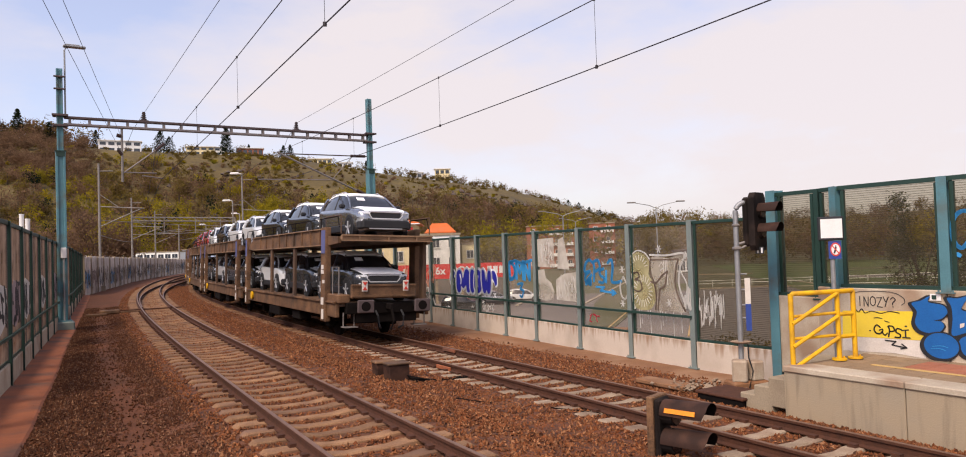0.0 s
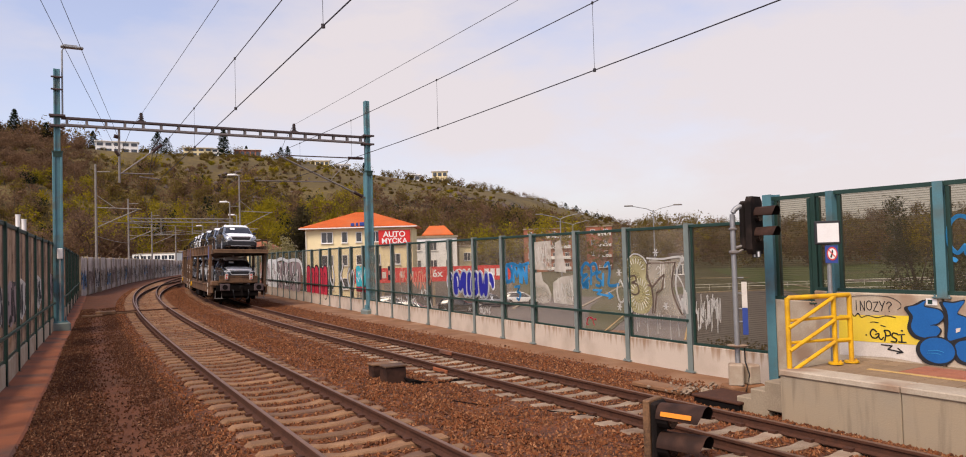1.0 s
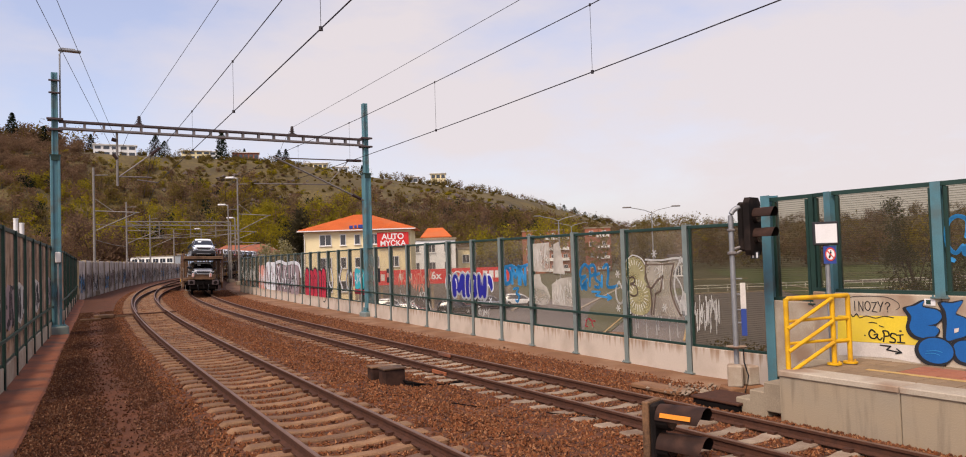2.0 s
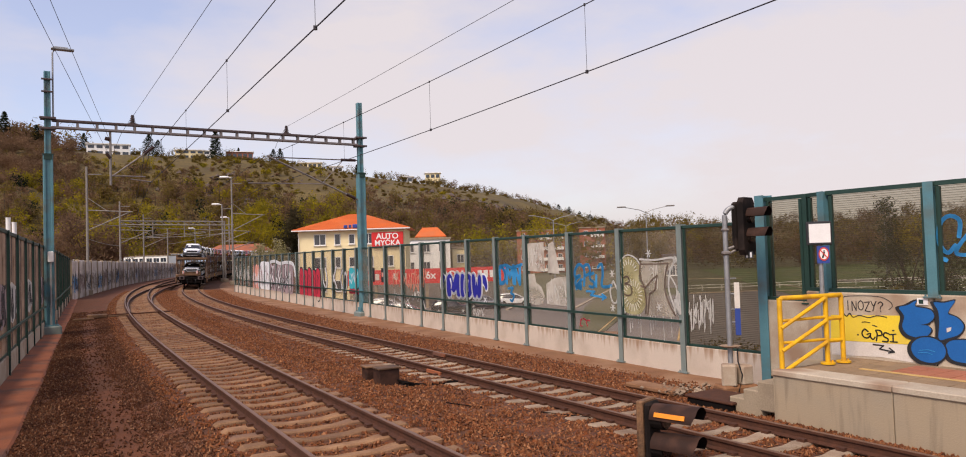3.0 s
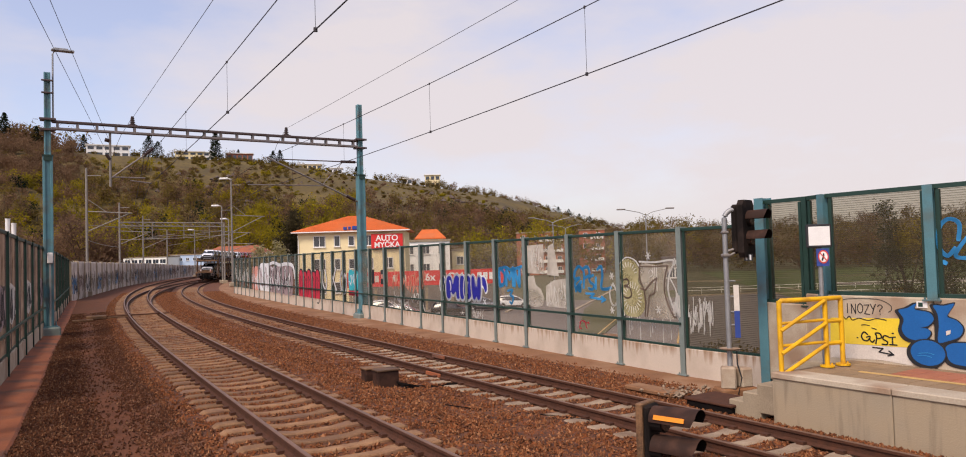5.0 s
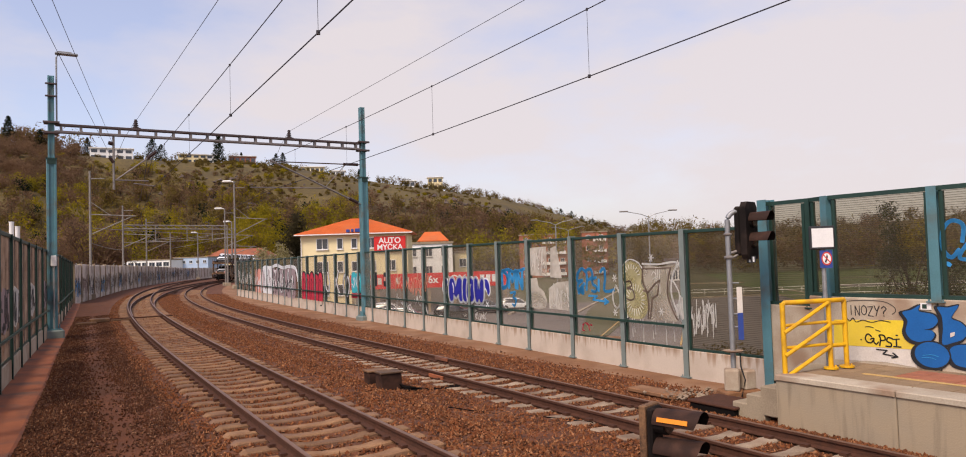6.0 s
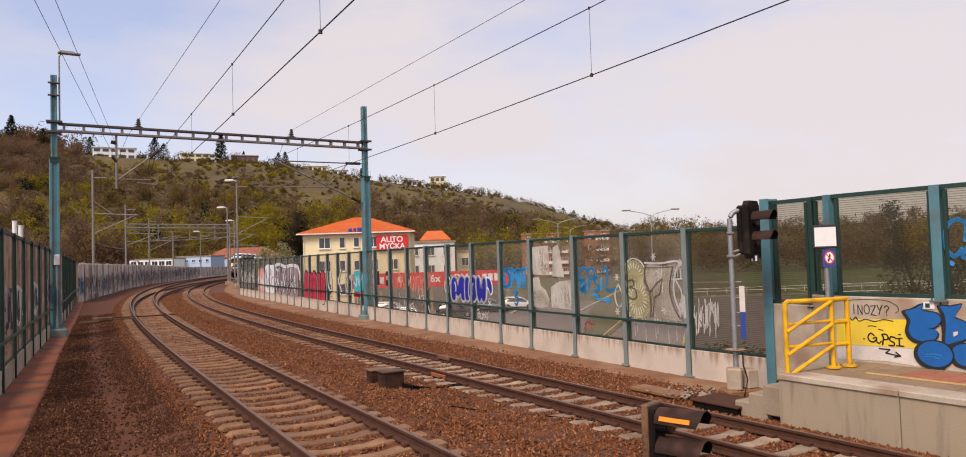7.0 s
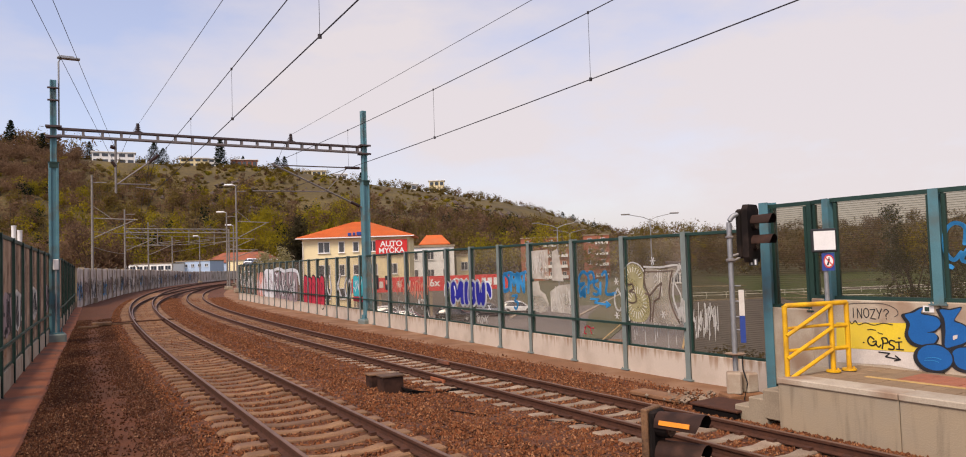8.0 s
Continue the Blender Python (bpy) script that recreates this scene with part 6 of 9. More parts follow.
def make_rubble():
    """Pale broken stones and a duct slab on the strip beside the signal."""
    rng = random.Random(31)
    sh = Shape()
    for _ in range(110):
        x, y, w = rng.gauss(4.1, 0.28), rng.gauss(14.35, 0.3), rng.uniform(0.015, 0.05)
        z = -0.11
        ring = [(x + w * rng.uniform(0.7, 1.3) * math.cos(a), y + w * rng.uniform(0.7, 1.3) * math.sin(a), z + rng.uniform(-0.01, 0.02)) for a in (0, 1.3, 2.5, 3.8, 5.0)]
        sh.add(ring + [(x, y, z + w * rng.uniform(0.6, 1.1)), (x, y, z - w)], [(i, (i + 1) % 5, 5) for i in range(5)] + [((i + 1) % 5, i, 6) for i in range(5)])
    solid("rubble", sh, M["sleeper_pale"], "pale broken stones heaped beside the signal", "rubble", kind="stuff")
    d = thing("duct_slab", "worn concrete duct slab lying beside the barrier", "slab")
    part("slab", Shape().box((3.5, 14.95, -0.15), (0.42, 1.3, 0.09), line_b(10.5, 0)[2], 0.02), M["sand"], d)


make_rubble()


def make_dwarf():
    t = thing("dwarf_signal", "low two-lamp shunting signal with brown hoods between the tracks", "railway signal")
    m = Matrix.Translation((2.31, 9.9, 0.0)) @ Matrix.Rotation(radians(48), 4, "Z")
    part("backboard", Shape().box((0, 0, 0), (0.40, 0.10, 0.90), m=m @ Matrix.Translation((0, 0.13, 0.20)), bevel=0.015), M["brown_light"], t, "weathered brown backboard")
    part("case", Shape().box((0, 0, 0), (0.34, 0.09, 0.84), m=m @ Matrix.Translation((0, 0.05, 0.2)), bevel=0.03), M["signal_black"], t, "black lamp case")
    for z in (0.43, 0.05):
        add_hood(t, m @ Matrix.Translation((0, 0.0, z)), 0.175, 0.66)
    part("orange_strip", Shape().box((0, 0, 0), (0.012, 0.44, 0.06), m=m @ Matrix.Translation((-0.184, -0.30, 0.492)) @ Matrix.Rotation(radians(-2), 4, "Z") @ Matrix.Rotation(radians(20), 4, "Y")), M["orange"], t, "orange reflective strip")
    part("foot", Shape().box((0, 0, 0), (0.5, 0.5, 0.2), m=m @ Matrix.Translation((0, 0.02, -0.24)), bevel=0.03), M["concrete"], t, "concrete foot")


make_dwarf()


def make_relay_boxes():
    for (x, y, s, h) in ((-2.52, 16.95, 0.42, 0.30), (-2.12, 16.25, 0.48, 0.36)):
        t = thing("track_box", "rusty brown trackside cable box on a stone footing", "track box", group="trackside boxes")
        part("case", Shape().box((x, y, -0.17 + h / 2 + 0.03), (s, s * 0.8, h), 0.5, 0.02), M["signal_brown"], t, "dark rusty iron case")
        part("lid", Shape().box((x, y, -0.14 + h + 0.02), (s + 0.05, s * 0.8 + 0.05, 0.04), 0.5, 0.01), M["brown_light"], t, "rusty lid")
        for a in (-1, 1):
            part("footing", Shape().box((x + a * s * 0.3, y - a * 0.12, -0.2), (0.2, 0.3, 0.12), 0.4, 0.03), M["concrete"], t, "rough stone footing")
    t = thing("cable", "black cables looping over the ballast to the rail", "cable", kind="stuff")
    for k in range(5):
        pts = [(-1.9 + 0.02 * k, 16.2, -0.02 - 0.02 * k), (-1.6, 16.0 - 0.05 * k, -0.1 + 0.05 * (k % 2)), (-1.3 + 0.03 * k, 15.9 + 0.06 * k, -0.13), (-0.9, 16.1 + 0.07 * k, -0.14), (-0.55 + 0.1 * k, 16.3 + 0.1 * k, -0.13)]
        part("cable_strand", Shape().tube(pts, 0.018, 5), M["under"], t)
    for (s, u) in ((14.6, -0.7525), (17.2, 0.7525)):
        x, y, th = line_b(s, u)
        ob = thing("rail_joint_bar", "rusty fishplate bolted on the rail", "fishplate", group="fishplates")
        part("bar", Shape().box((x - 0.05 * math.cos(th), y - 0.05 * math.sin(th), -0.085), (0.05, 0.7, 0.09), th, 0.01), M["footing"], ob)
    ob = thing("thin_cable", "thin cable lying across the ballast between the tracks", "cable")
    part("strand", Shape().tube([(-0.7, 13.9, -0.1), (0.2, 13.3, -0.13), (1.0, 12.9, -0.12), (1.8, 12.4, -0.13)], 0.012, 5), M["under"], ob)


make_relay_boxes()


def make_railing():
    t = thing("yellow_railing", "yellow painted tubular railing at the platform end", "railing")
    a, b, c = Vector((5.02, 12.25, 0)), Vector((5.91, 12.5, 0)), Vector((6.24, 12.62, 0))
    zt, zb = 1.78, PZ + 0.06
    for p in (a, b, c):
        o = part("post", Shape().tube([p + Vector((0, 0, zb if p is not a else 0.48)), p + Vector((0, 0, zt))], 0.042, 10), M["yellow"], t, "", True)
        if p is not a:
            part("flange", Shape().tube([p + Vector((0, 0, zb)), p + Vector((0, 0, zb + 0.03))], 0.12, 14).tube([p + Vector((0.08, 0, zb + 0.02)), p + Vector((0.08, 0, zb + 0.06))], 0.015, 6), M["yellow"], o, "bolted yellow flange")
    part("top_rail", Shape().tube([a + Vector((0, 0, zt - 0.04)), a + Vector((0.04, 0.01, zt)), b + Vector((0, 0, zt)), c + Vector((0, 0, zt))], 0.042, 10), M["yellow"], t, "", True)
    for za, zb2 in ((1.40, 1.42), (1.03, 1.04)):
        part("mid_rail", Shape().tube([a + Vector((0, 0, za)), b + Vector((0, 0, zb2))], 0.026, 8), M["yellow"], t, "", True)
        part("side_rail", Shape().tube([b + Vector((0, 0, zb2 - 0.03)), c + Vector((0, 0, zb2 - 0.03))], 0.036, 8), M["yellow"], t, "", True)
    for z0, z1 in ((1.28, 1.75), (0.90, 1.36), (0.55, 1.0)):
        part("slanting_rail", Shape().tube([a + Vector((0.0, -0.04, z0)), b + Vector((-0.02, -0.04, z1))], 0.034, 8), M["yellow"], t, "", True)


make_railing()


def make_sign_post():
    t = thing("platform_sign", "grey sign post with a framed white plate and a no-entry pictogram", "sign")
    x, y = 6.08, 12.95
    part("pole", Shape().tube([(x, y, PZ), (x, y, 3.0)], 0.04, 8), M["galv"], t, "", True)
    tn = radians(-25)
    fr = part("frame", Shape().box((x - 0.04, y - 0.06, 2.86), (0.42, 0.03, 0.42), tn, 0.015), M["trim_black"], t, "black frame")
    part("plate", Shape().box((x - 0.035, y - 0.08, 2.86), (0.345, 0.012, 0.335), tn, 0.0), M["white_paint"], fr, "plain white plate")
    sg = part("pictogram_plate", Shape().box((x + 0.02, y - 0.06, 2.48), (0.20, 0.02, 0.31), tn), M["sign_blue"], t, "blue prohibition plate")
    m = Matrix.Translation((x + 0.025, y - 0.075, 2.49)) @ Matrix.Rotation(tn, 4, "Z") @ Matrix.Rotation(radians(90), 4, "X")
    disc = [(0.085 * math.cos(2 * math.pi * i / 24), 0.12 * math.sin(2 * math.pi * i / 24)) for i in range(24)]
    part("red_ring", Shape().prism(disc, m, 0.006), M["tail_red"], sg, "red ring")
    part("white_disc", Shape().prism([(a * 0.78, b * 0.78) for a, b in disc], m, 0.011), M["white_paint"], sg)
    part("walking_mark", ribbon([(-0.02, -0.06), (0.0, 0.0), (0.005, 0.035)], 0.028, m, 0.014).prism([(0.012 * math.cos(k) + 0.006, 0.012 * math.sin(k) + 0.058) for k in (0, 1, 2, 3, 4, 5)], m, 0.014), M["spray_black"], sg, "plain dark mark")
    part("slash", ribbon([(-0.055, 0.07), (0.055, -0.07)], 0.018, m, 0.016), M["tail_red"], sg)
    e = thing("exit_sign", "small green and white plate under the parapet's edge", "sign")
    mm = panel_frame(WALLP[1], WALLP[2], 0)
    part("plate", Shape().prism([(1.62, 1.60), (1.79, 1.60), (1.79, 1.71), (1.62, 1.71)], mm @ Matrix.Translation((0, 0, 0.105)), 0.015), M["white_paint"], e)
    part("mark", Shape().prism([(1.65, 1.62), (1.72, 1.62), (1.72, 1.69), (1.65, 1.69)], mm @ Matrix.Translation((0, 0, 0.121)), 0.006), M["green_dark"], e, "dark green mark")


make_sign_post()


# ---- graffiti ----
def on_fence(s):
    """Plane on the barrier's near face: x to the right (towards smaller s), y up."""
    x, y, th = line_f(s)
    d = Vector((math.sin(th), -math.cos(th), 0))
    nrm = d.cross(Vector((0, 0, 1)))
    return Matrix(((d.x, 0, nrm.x, x), (d.y, 0, nrm.y, y), (0, 1, 0, 0), (0, 0, 0, 1))) @ Matrix.Translation((0, 0, 0.012))


LET = {  # plain stroke letters in a unit box
    "M": [[(0, 0), (0, 1), (0.5, 0.35), (1, 1), (1, 0)]], "I": [[(0.5, 0), (0.5, 1)]], "O": [[(0.5, 1), (0.1, 0.75), (0.1, 0.25), (0.5, 0), (0.9, 0.25), (0.9, 0.75), (0.5, 1)]],
    "W": [[(0, 1), (0.25, 0), (0.5, 0.7), (0.75, 0), (1, 1)]], "E": [[(0.9, 0.9), (0.4, 1), (0.05, 0.75), (0.5, 0.55), (0.05, 0.35), (0.3, 0), (0.9, 0.1)]], "P": [[(0.1, 0), (0.1, 1), (0.7, 1), (0.9, 0.75), (0.7, 0.45), (0.1, 0.45)]],
    "S": [[(0.9, 0.85), (0.5, 1), (0.1, 0.8), (0.3, 0.55), (0.8, 0.4), (0.85, 0.15), (0.4, 0), (0.05, 0.15)]], "L": [[(0.3, 1), (0.2, 0), (0.95, 0.1)]], "D": [[(0.1, 0), (0.1, 1), (0.7, 0.85), (0.9, 0.5), (0.7, 0.1), (0.1, 0)]],
    "N": [[(0.1, 0), (0.1, 1), (0.8, 0), (0.85, 1)]], "C": [[(0.9, 0.85), (0.5, 1), (0.1, 0.6), (0.2, 0.1), (0.6, 0), (0.9, 0.2)]], "Z": [[(0.05, 0.95), (0.9, 1), (0.1, 0.05), (0.95, 0)]], "Y": [[(0.05, 1), (0.45, 0.5), (0.9, 1)], [(0.7, 0.8), (0.3, 0)]],
    "X": [[(0.05, 1), (0.95, 0)], [(0.9, 1), (0.05, 0)]], "?": [[(0.1, 0.8), (0.5, 1), (0.9, 0.75), (0.45, 0.45), (0.45, 0.25)], [(0.45, 0.06), (0.5, 0)]], "A": [[(0, 0), (0.45, 1), (0.9, 0)], [(0.2, 0.4), (0.75, 0.4)]], "U": [[(0.05, 1), (0.1, 0.2), (0.5, 0), (0.9, 0.2), (0.9, 1)]],
}


def letters(text, x, z, w, h, stroke, m, depth=0.008, jitter=0.05, seed=1, slant=0.0):
    rng = random.Random(seed)
    sh = Shape()
    for i, ch in enumerate(text):
        if ch not in LET:
            continue
        dz = rng.uniform(-jitter, jitter)
        for st in LET[ch]:
            pts = [(x + i * w * 1.12 + px * w, z + dz + pz * h + slant * i * w) for px, pz in st]
            ribbon(curve(pts, steps=3) if ch in "OEPSDC?YUL" else pts, stroke, m, depth, sh)
    return sh


def graffito(label, *layers):
    t = thing("graffiti", label, "graffiti", group="graffiti on the barriers")
    for k, (sh, ma) in enumerate(layers):
        tagged(part("paint_layer", sh, M[ma], t), kind="stuff")
    return t


def scribble(m, x0, z0, x1, z1, n, stroke, seed, depth=0.006):
    """Quick looping tag lines inside a box."""
    rng = random.Random(seed)
    sh = Shape()
    for k in range(n):
        cx = x0 + (x1 - x0) * (k + 0.5) / n
        w = (x1 - x0) / n
        pts = [(cx + rng.uniform(-0.6, 0.6) * w, z0 + (z1 - z0) * rng.uniform(0, 1)) for _ in range(5)]
        sm = []
        for i in range(len(pts) - 1):
            sm += [pts[i], ((pts[i][0] + pts[i + 1][0]) / 2 + rng.uniform(-0.2, 0.2) * w, (pts[i][1] + pts[i + 1][1]) / 2 + rng.uniform(-0.1, 0.1) * (z1 - z0))]
        ribbon(sm + [pts[-1]], stroke, m, depth, sh)
    return sh


def make_fence_graffiti():
    # bubble letters in dark blue with a white rim: upright lobes that overlap one another
    m = on_fence(13.9)
    fat = [[(0.72, 1.24), (0.70, 1.62), (0.78, 1.86), (0.96, 1.95), (1.14, 1.87), (1.27, 1.64), (1.42, 1.90), (1.60, 1.98), (1.80, 1.87), (1.86, 1.60), (1.85, 1.24), (1.72, 1.12), (1.56, 1.18), (1.50, 1.38), (1.28, 1.26), (1.08, 1.36), (1.04, 1.16), (0.86, 1.10)],
           [(1.88, 1.22), (1.86, 1.55), (1.90, 1.88), (2.05, 1.97), (2.20, 1.88), (2.22, 1.55), (2.18, 1.22), (2.04, 1.12)],
           [(2.22, 1.28), (2.20, 1.58), (2.28, 1.86), (2.50, 1.97), (2.72, 1.86), (2.78, 1.58), (2.74, 1.28), (2.50, 1.13)],
           [(2.80, 1.88), (2.90, 1.97), (3.02, 1.86), (3.06, 1.56), (3.12, 1.72), (3.20, 1.56), (3.24, 1.84), (3.36, 1.95), (3.47, 1.84), (3.46, 1.4), (3.38, 1.18), (3.24, 1.14), (3.14, 1.26), (3.02, 1.14), (2.88, 1.20), (2.80, 1.5)]]
    layers = []
    for i, pts in enumerate(fat):
        layers += [(ribbon(curve(pts, True) + [pts[0]], 0.17, m, 0.005 + 0.004 * i), "spray_white"), (blob(pts, m, 0.007 + 0.004 * i), "spray_navy")]
    for pts in ([(0.16, 1.52), (0.20, 1.80), (0.40, 1.93), (0.58, 1.84), (0.52, 1.70), (0.44, 1.60), (0.42, 1.42), (0.26, 1.34)], [(3.40, 1.72), (3.50, 1.92), (3.72, 1.92), (3.86, 1.74), (3.88, 1.50), (3.76, 1.42), (3.66, 1.58), (3.54, 1.68)]):
        layers += [(blob(pts, m, 0.004, None, 0.06), "spray_white"), (blob(pts, m, 0.006), "spray_navy")]
    wl = Shape()
    swash([(1.04, 1.78), (1.12, 1.58), (1.10, 1.42)], 0.03, m, 0.034, wl)
    swash([(2.47, 1.36), (2.45, 1.55), (2.52, 1.74)], 0.06, m, 0.034, wl)
    for x, z in ((3.62, 1.16), (0.30, 1.16)):
        ribbon([(x, z), (x + 0.16, z - 0.14)], 0.03, m, 0.006, wl)
        ribbon([(x + 0.16, z), (x, z - 0.14)], 0.03, m, 0.006, wl)
    graffito("dark blue bubble-letter graffiti MIOW with a white outline", *layers, (wl, "spray_white"))
    m = on_fence(9.25)
    sh = letters("DMN", 0.08, 1.70, 0.42, 0.54, 0.13, m, seed=3)
    swash([(0.10, 2.2), (0.5, 2.28), (0.9, 2.2), (1.5, 2.3)], 0.10, m, 0.008, sh)
    swash([(0.62, 1.52), (0.92, 1.55), (0.78, 1.38), (0.96, 1.32), (0.86, 1.12), (0.74, 1.16)], 0.075, m, 0.008, sh)
    graffito("bright blue sprayed tag DMN on an acrylic pane", (sh, "spray_sky"))
    m = on_fence(5.05)
    sh = Shape()
    swash([(0.50, 2.22), (0.32, 2.30), (0.14, 2.16), (0.12, 1.96), (0.34, 1.98), (0.14, 1.86), (0.16, 1.68), (0.38, 1.72)], 0.085, m, 0.008, sh)
    swash([(0.16, 1.62), (0.34, 1.80), (0.36, 1.62), (0.22, 1.72), (0.42, 1.88)], 0.09, m, 0.008, sh)
    swash([(0.52, 1.72), (0.56, 2.05), (0.54, 2.24), (0.74, 2.28), (0.80, 2.08), (0.58, 1.98)], 0.08, m, 0.008, sh)
    swash([(0.96, 2.06), (0.80, 2.00), (0.82, 1.88), (0.98, 1.80), (0.92, 1.68), (0.76, 1.70)], 0.075, m, 0.008, sh)
    ribbon([(1.06, 1.70), (1.08, 2.00)], 0.075, m, 0.008, sh)
    swash([(1.16, 2.22), (1.32, 2.30), (1.36, 2.05), (1.30, 1.74), (1.48, 1.70), (1.70, 1.74)], 0.08, m, 0.008, sh)
    ribbon([(0.62, 1.56), (0.98, 1.56), (0.80, 1.46), (1.42, 1.42)], 0.055, m, 0.008, sh)
    ribbon([(1.30, 1.50), (1.46, 1.42), (1.30, 1.36)], 0.05, m, 0.008, sh)
    graffito("bright blue sprayed tag EPSIL with an arrow", (sh, "spray_sky"))
    # scraped white patches
    m = on_fence(7.45)
    sh = Shape()
    for poly in ([(0.05, 2.1), (0.08, 2.95), (0.98, 2.97), (1.0, 2.07)], [(1.15, 2.05), (1.22, 2.9), (1.48, 2.98), (1.62, 2.6), (1.75, 2.02)], [(0.0, 1.12), (0.06, 2.0), (0.42, 2.02), (0.50, 1.75), (0.78, 1.62), (0.95, 1.35), (0.86, 1.13), (0.5, 1.06)], [(1.06, 1.12), (1.05, 1.72), (1.5, 1.90), (2.16, 1.96), (2.18, 1.10)]):
        sh.prism(poly, m, 0.006)
    graffito("scraped pale paint patches on an acrylic pane", (sh, "scraped"), (scribble(m, 0.12, 2.2, 0.9, 2.9, 7, 0.014, 4, 0.011), "spray_grey"), (scribble(m, 1.1, 1.15, 2.1, 1.9, 7, 0.012, 44, 0.011), "spray_grey"))
    # large outline piece over two panes
    m = on_fence(3.5)
    fillp, fillq, sh, dk = Shape(), Shape(), Shape(), Shape()
    blob([(0.70, 1.08), (0.58, 1.45), (0.62, 1.75), (0.46, 2.10), (0.52, 2.36), (0.80, 2.49), (1.12, 2.42), (1.28, 2.18), (1.22, 1.92), (1.42, 1.68), (1.46, 1.34), (1.22, 1.06)], m, 0.004, fillp)
    fillq.prism(curve([(1.34, 2.36), (1.9, 2.34), (2.42, 2.37), (2.26, 2.1), (2.18, 1.7), (2.34, 1.3), (2.52, 1.07), (1.9, 1.06), (1.42, 1.06), (1.50, 1.5), (1.36, 1.9)], True), m, 0.003)
    for k in range(22):
        a = 2 * math.pi * k / 22
        ribbon([(0.98 + 0.24 * math.cos(a), 1.52 + 0.24 * math.sin(a)), (0.98 + 0.36 * math.cos(a), 1.52 + 0.40 * math.sin(a))], 0.018, m, 0.008, sh)
    for k in range(9):
        a = 0.2 + k * 0.33
        ribbon([(0.86 + 0.24 * math.cos(a), 2.1 + 0.2 * math.sin(a)), (0.86 + 0.34 * math.cos(a), 2.1 + 0.31 * math.sin(a))], 0.018, m, 0.008, sh)
    swash([(0.44, 2.42), (0.46, 2.10), (0.62, 1.75), (0.56, 1.42), (0.66, 1.06)], 0.05, m, 0.009, sh)
    swash([(1.30, 2.42), (1.85, 2.40), (2.48, 2.44), (2.34, 2.12), (2.28, 1.72), (2.42, 1.34), (2.60, 1.08)], 0.045, m, 0.009, sh)
    swash([(0.52, 2.36), (0.80, 2.53), (1.12, 2.46), (1.30, 2.28)], 0.03, m, 0.009, sh)
    swash([(0.24, 1.86), (0.10, 1.62), (0.16, 1.34), (0.32, 1.30), (0.42, 1.56), (0.24, 1.86)], 0.045, m, 0.009, sh)
    swash([(2.36, 2.0), (2.54, 1.72), (2.50, 1.44)], 0.03, m, 0.009, sh)
    swash([(1.32, 2.34), (1.28, 2.02), (1.42, 1.74), (1.48, 1.40), (1.44, 1.08)], 0.045, m, 0.010, dk)
    ribbon([(1.34, 2.30), (1.85, 2.30), (2.30, 2.32)], 0.03, m, 0.010, dk)
    swash([(2.28, 2.30), (2.18, 2.0), (2.16, 1.66), (2.30, 1.32), (2.46, 1.10)], 0.04, m, 0.010, dk)
    swash([(0.66, 1.96), (0.82, 1.98), (0.86, 1.86), (0.70, 1.80), (0.90, 1.76), (0.96, 1.58), (0.82, 1.50), (0.66, 1.54)], 0.04, m, 0.010, dk)
    ribbon([(1.30, 1.76), (1.48, 1.72), (1.72, 1.92), (1.90, 2.02), (1.80, 1.66), (1.62, 1.58), (1.56, 1.30), (1.52, 1.08)], 0.045, m, 0.010, dk)
    for x, z in ((0.20, 2.05), (0.18, 1.16), (1.92, 1.26), (1.62, 2.56), (2.56, 2.40)):
        for a in (0, 1, 2):
            ribbon([(x - 0.09 * math.cos(a), z - 0.09 * math.sin(a)), (x + 0.09 * math.cos(a), z + 0.09 * math.sin(a))], 0.022, m, 0.008, sh)
    for k, x in enumerate((0.62, 0.84, 0.92, 1.15, 1.24, 1.60, 1.68, 1.78, 2.05, 2.32)):
        ribbon([(x, 1.04), (x + 0.01, 0.46 + 0.12 * (k % 4))], 0.014, m, 0.006, sh)
    for k, x in enumerate((1.78, 1.84, 1.90)):
        ribbon([(x, 2.32), (x, 1.9 - 0.1 * k)], 0.014, m, 0.008, sh)
    swash([(1.62, 2.14), (1.70, 2.22), (1.78, 2.12), (1.66, 2.04)], 0.02, m, 0.008, sh)
    graffito("large pale outline graffiti piece with paint runs", (fillp, "clear_yellow"), (fillq, "hazed"), (sh, "spray_grey"), (dk, "spray_taupe"))
    graffito("scribbled white tags on an acrylic pane", (scribble(on_fence(0.66), 0.05, 0.75, 0.8, 1.6, 13, 0.014, 11), "spray_grey"), (scribble(on_fence(1.0), 0.02, 1.1, 0.22, 1.7, 5, 0.022, 111, 0.09), "spray_grey"))
    graffito("small white scribbled tag low on the pane", (scribble(on_fence(11.2), 0.1, 0.5, 0.9, 0.8, 6, 0.025, 12), "spray_grey"))
    graffito("faint red scribble low on the pane", (scribble(on_fence(4.85), 0.05, 0.55, 0.5, 0.84, 3, 0.025, 13), "spray_red"))
    # pieces further along
    m = on_fence(35.3)
    lob, edge = Shape(), Shape()
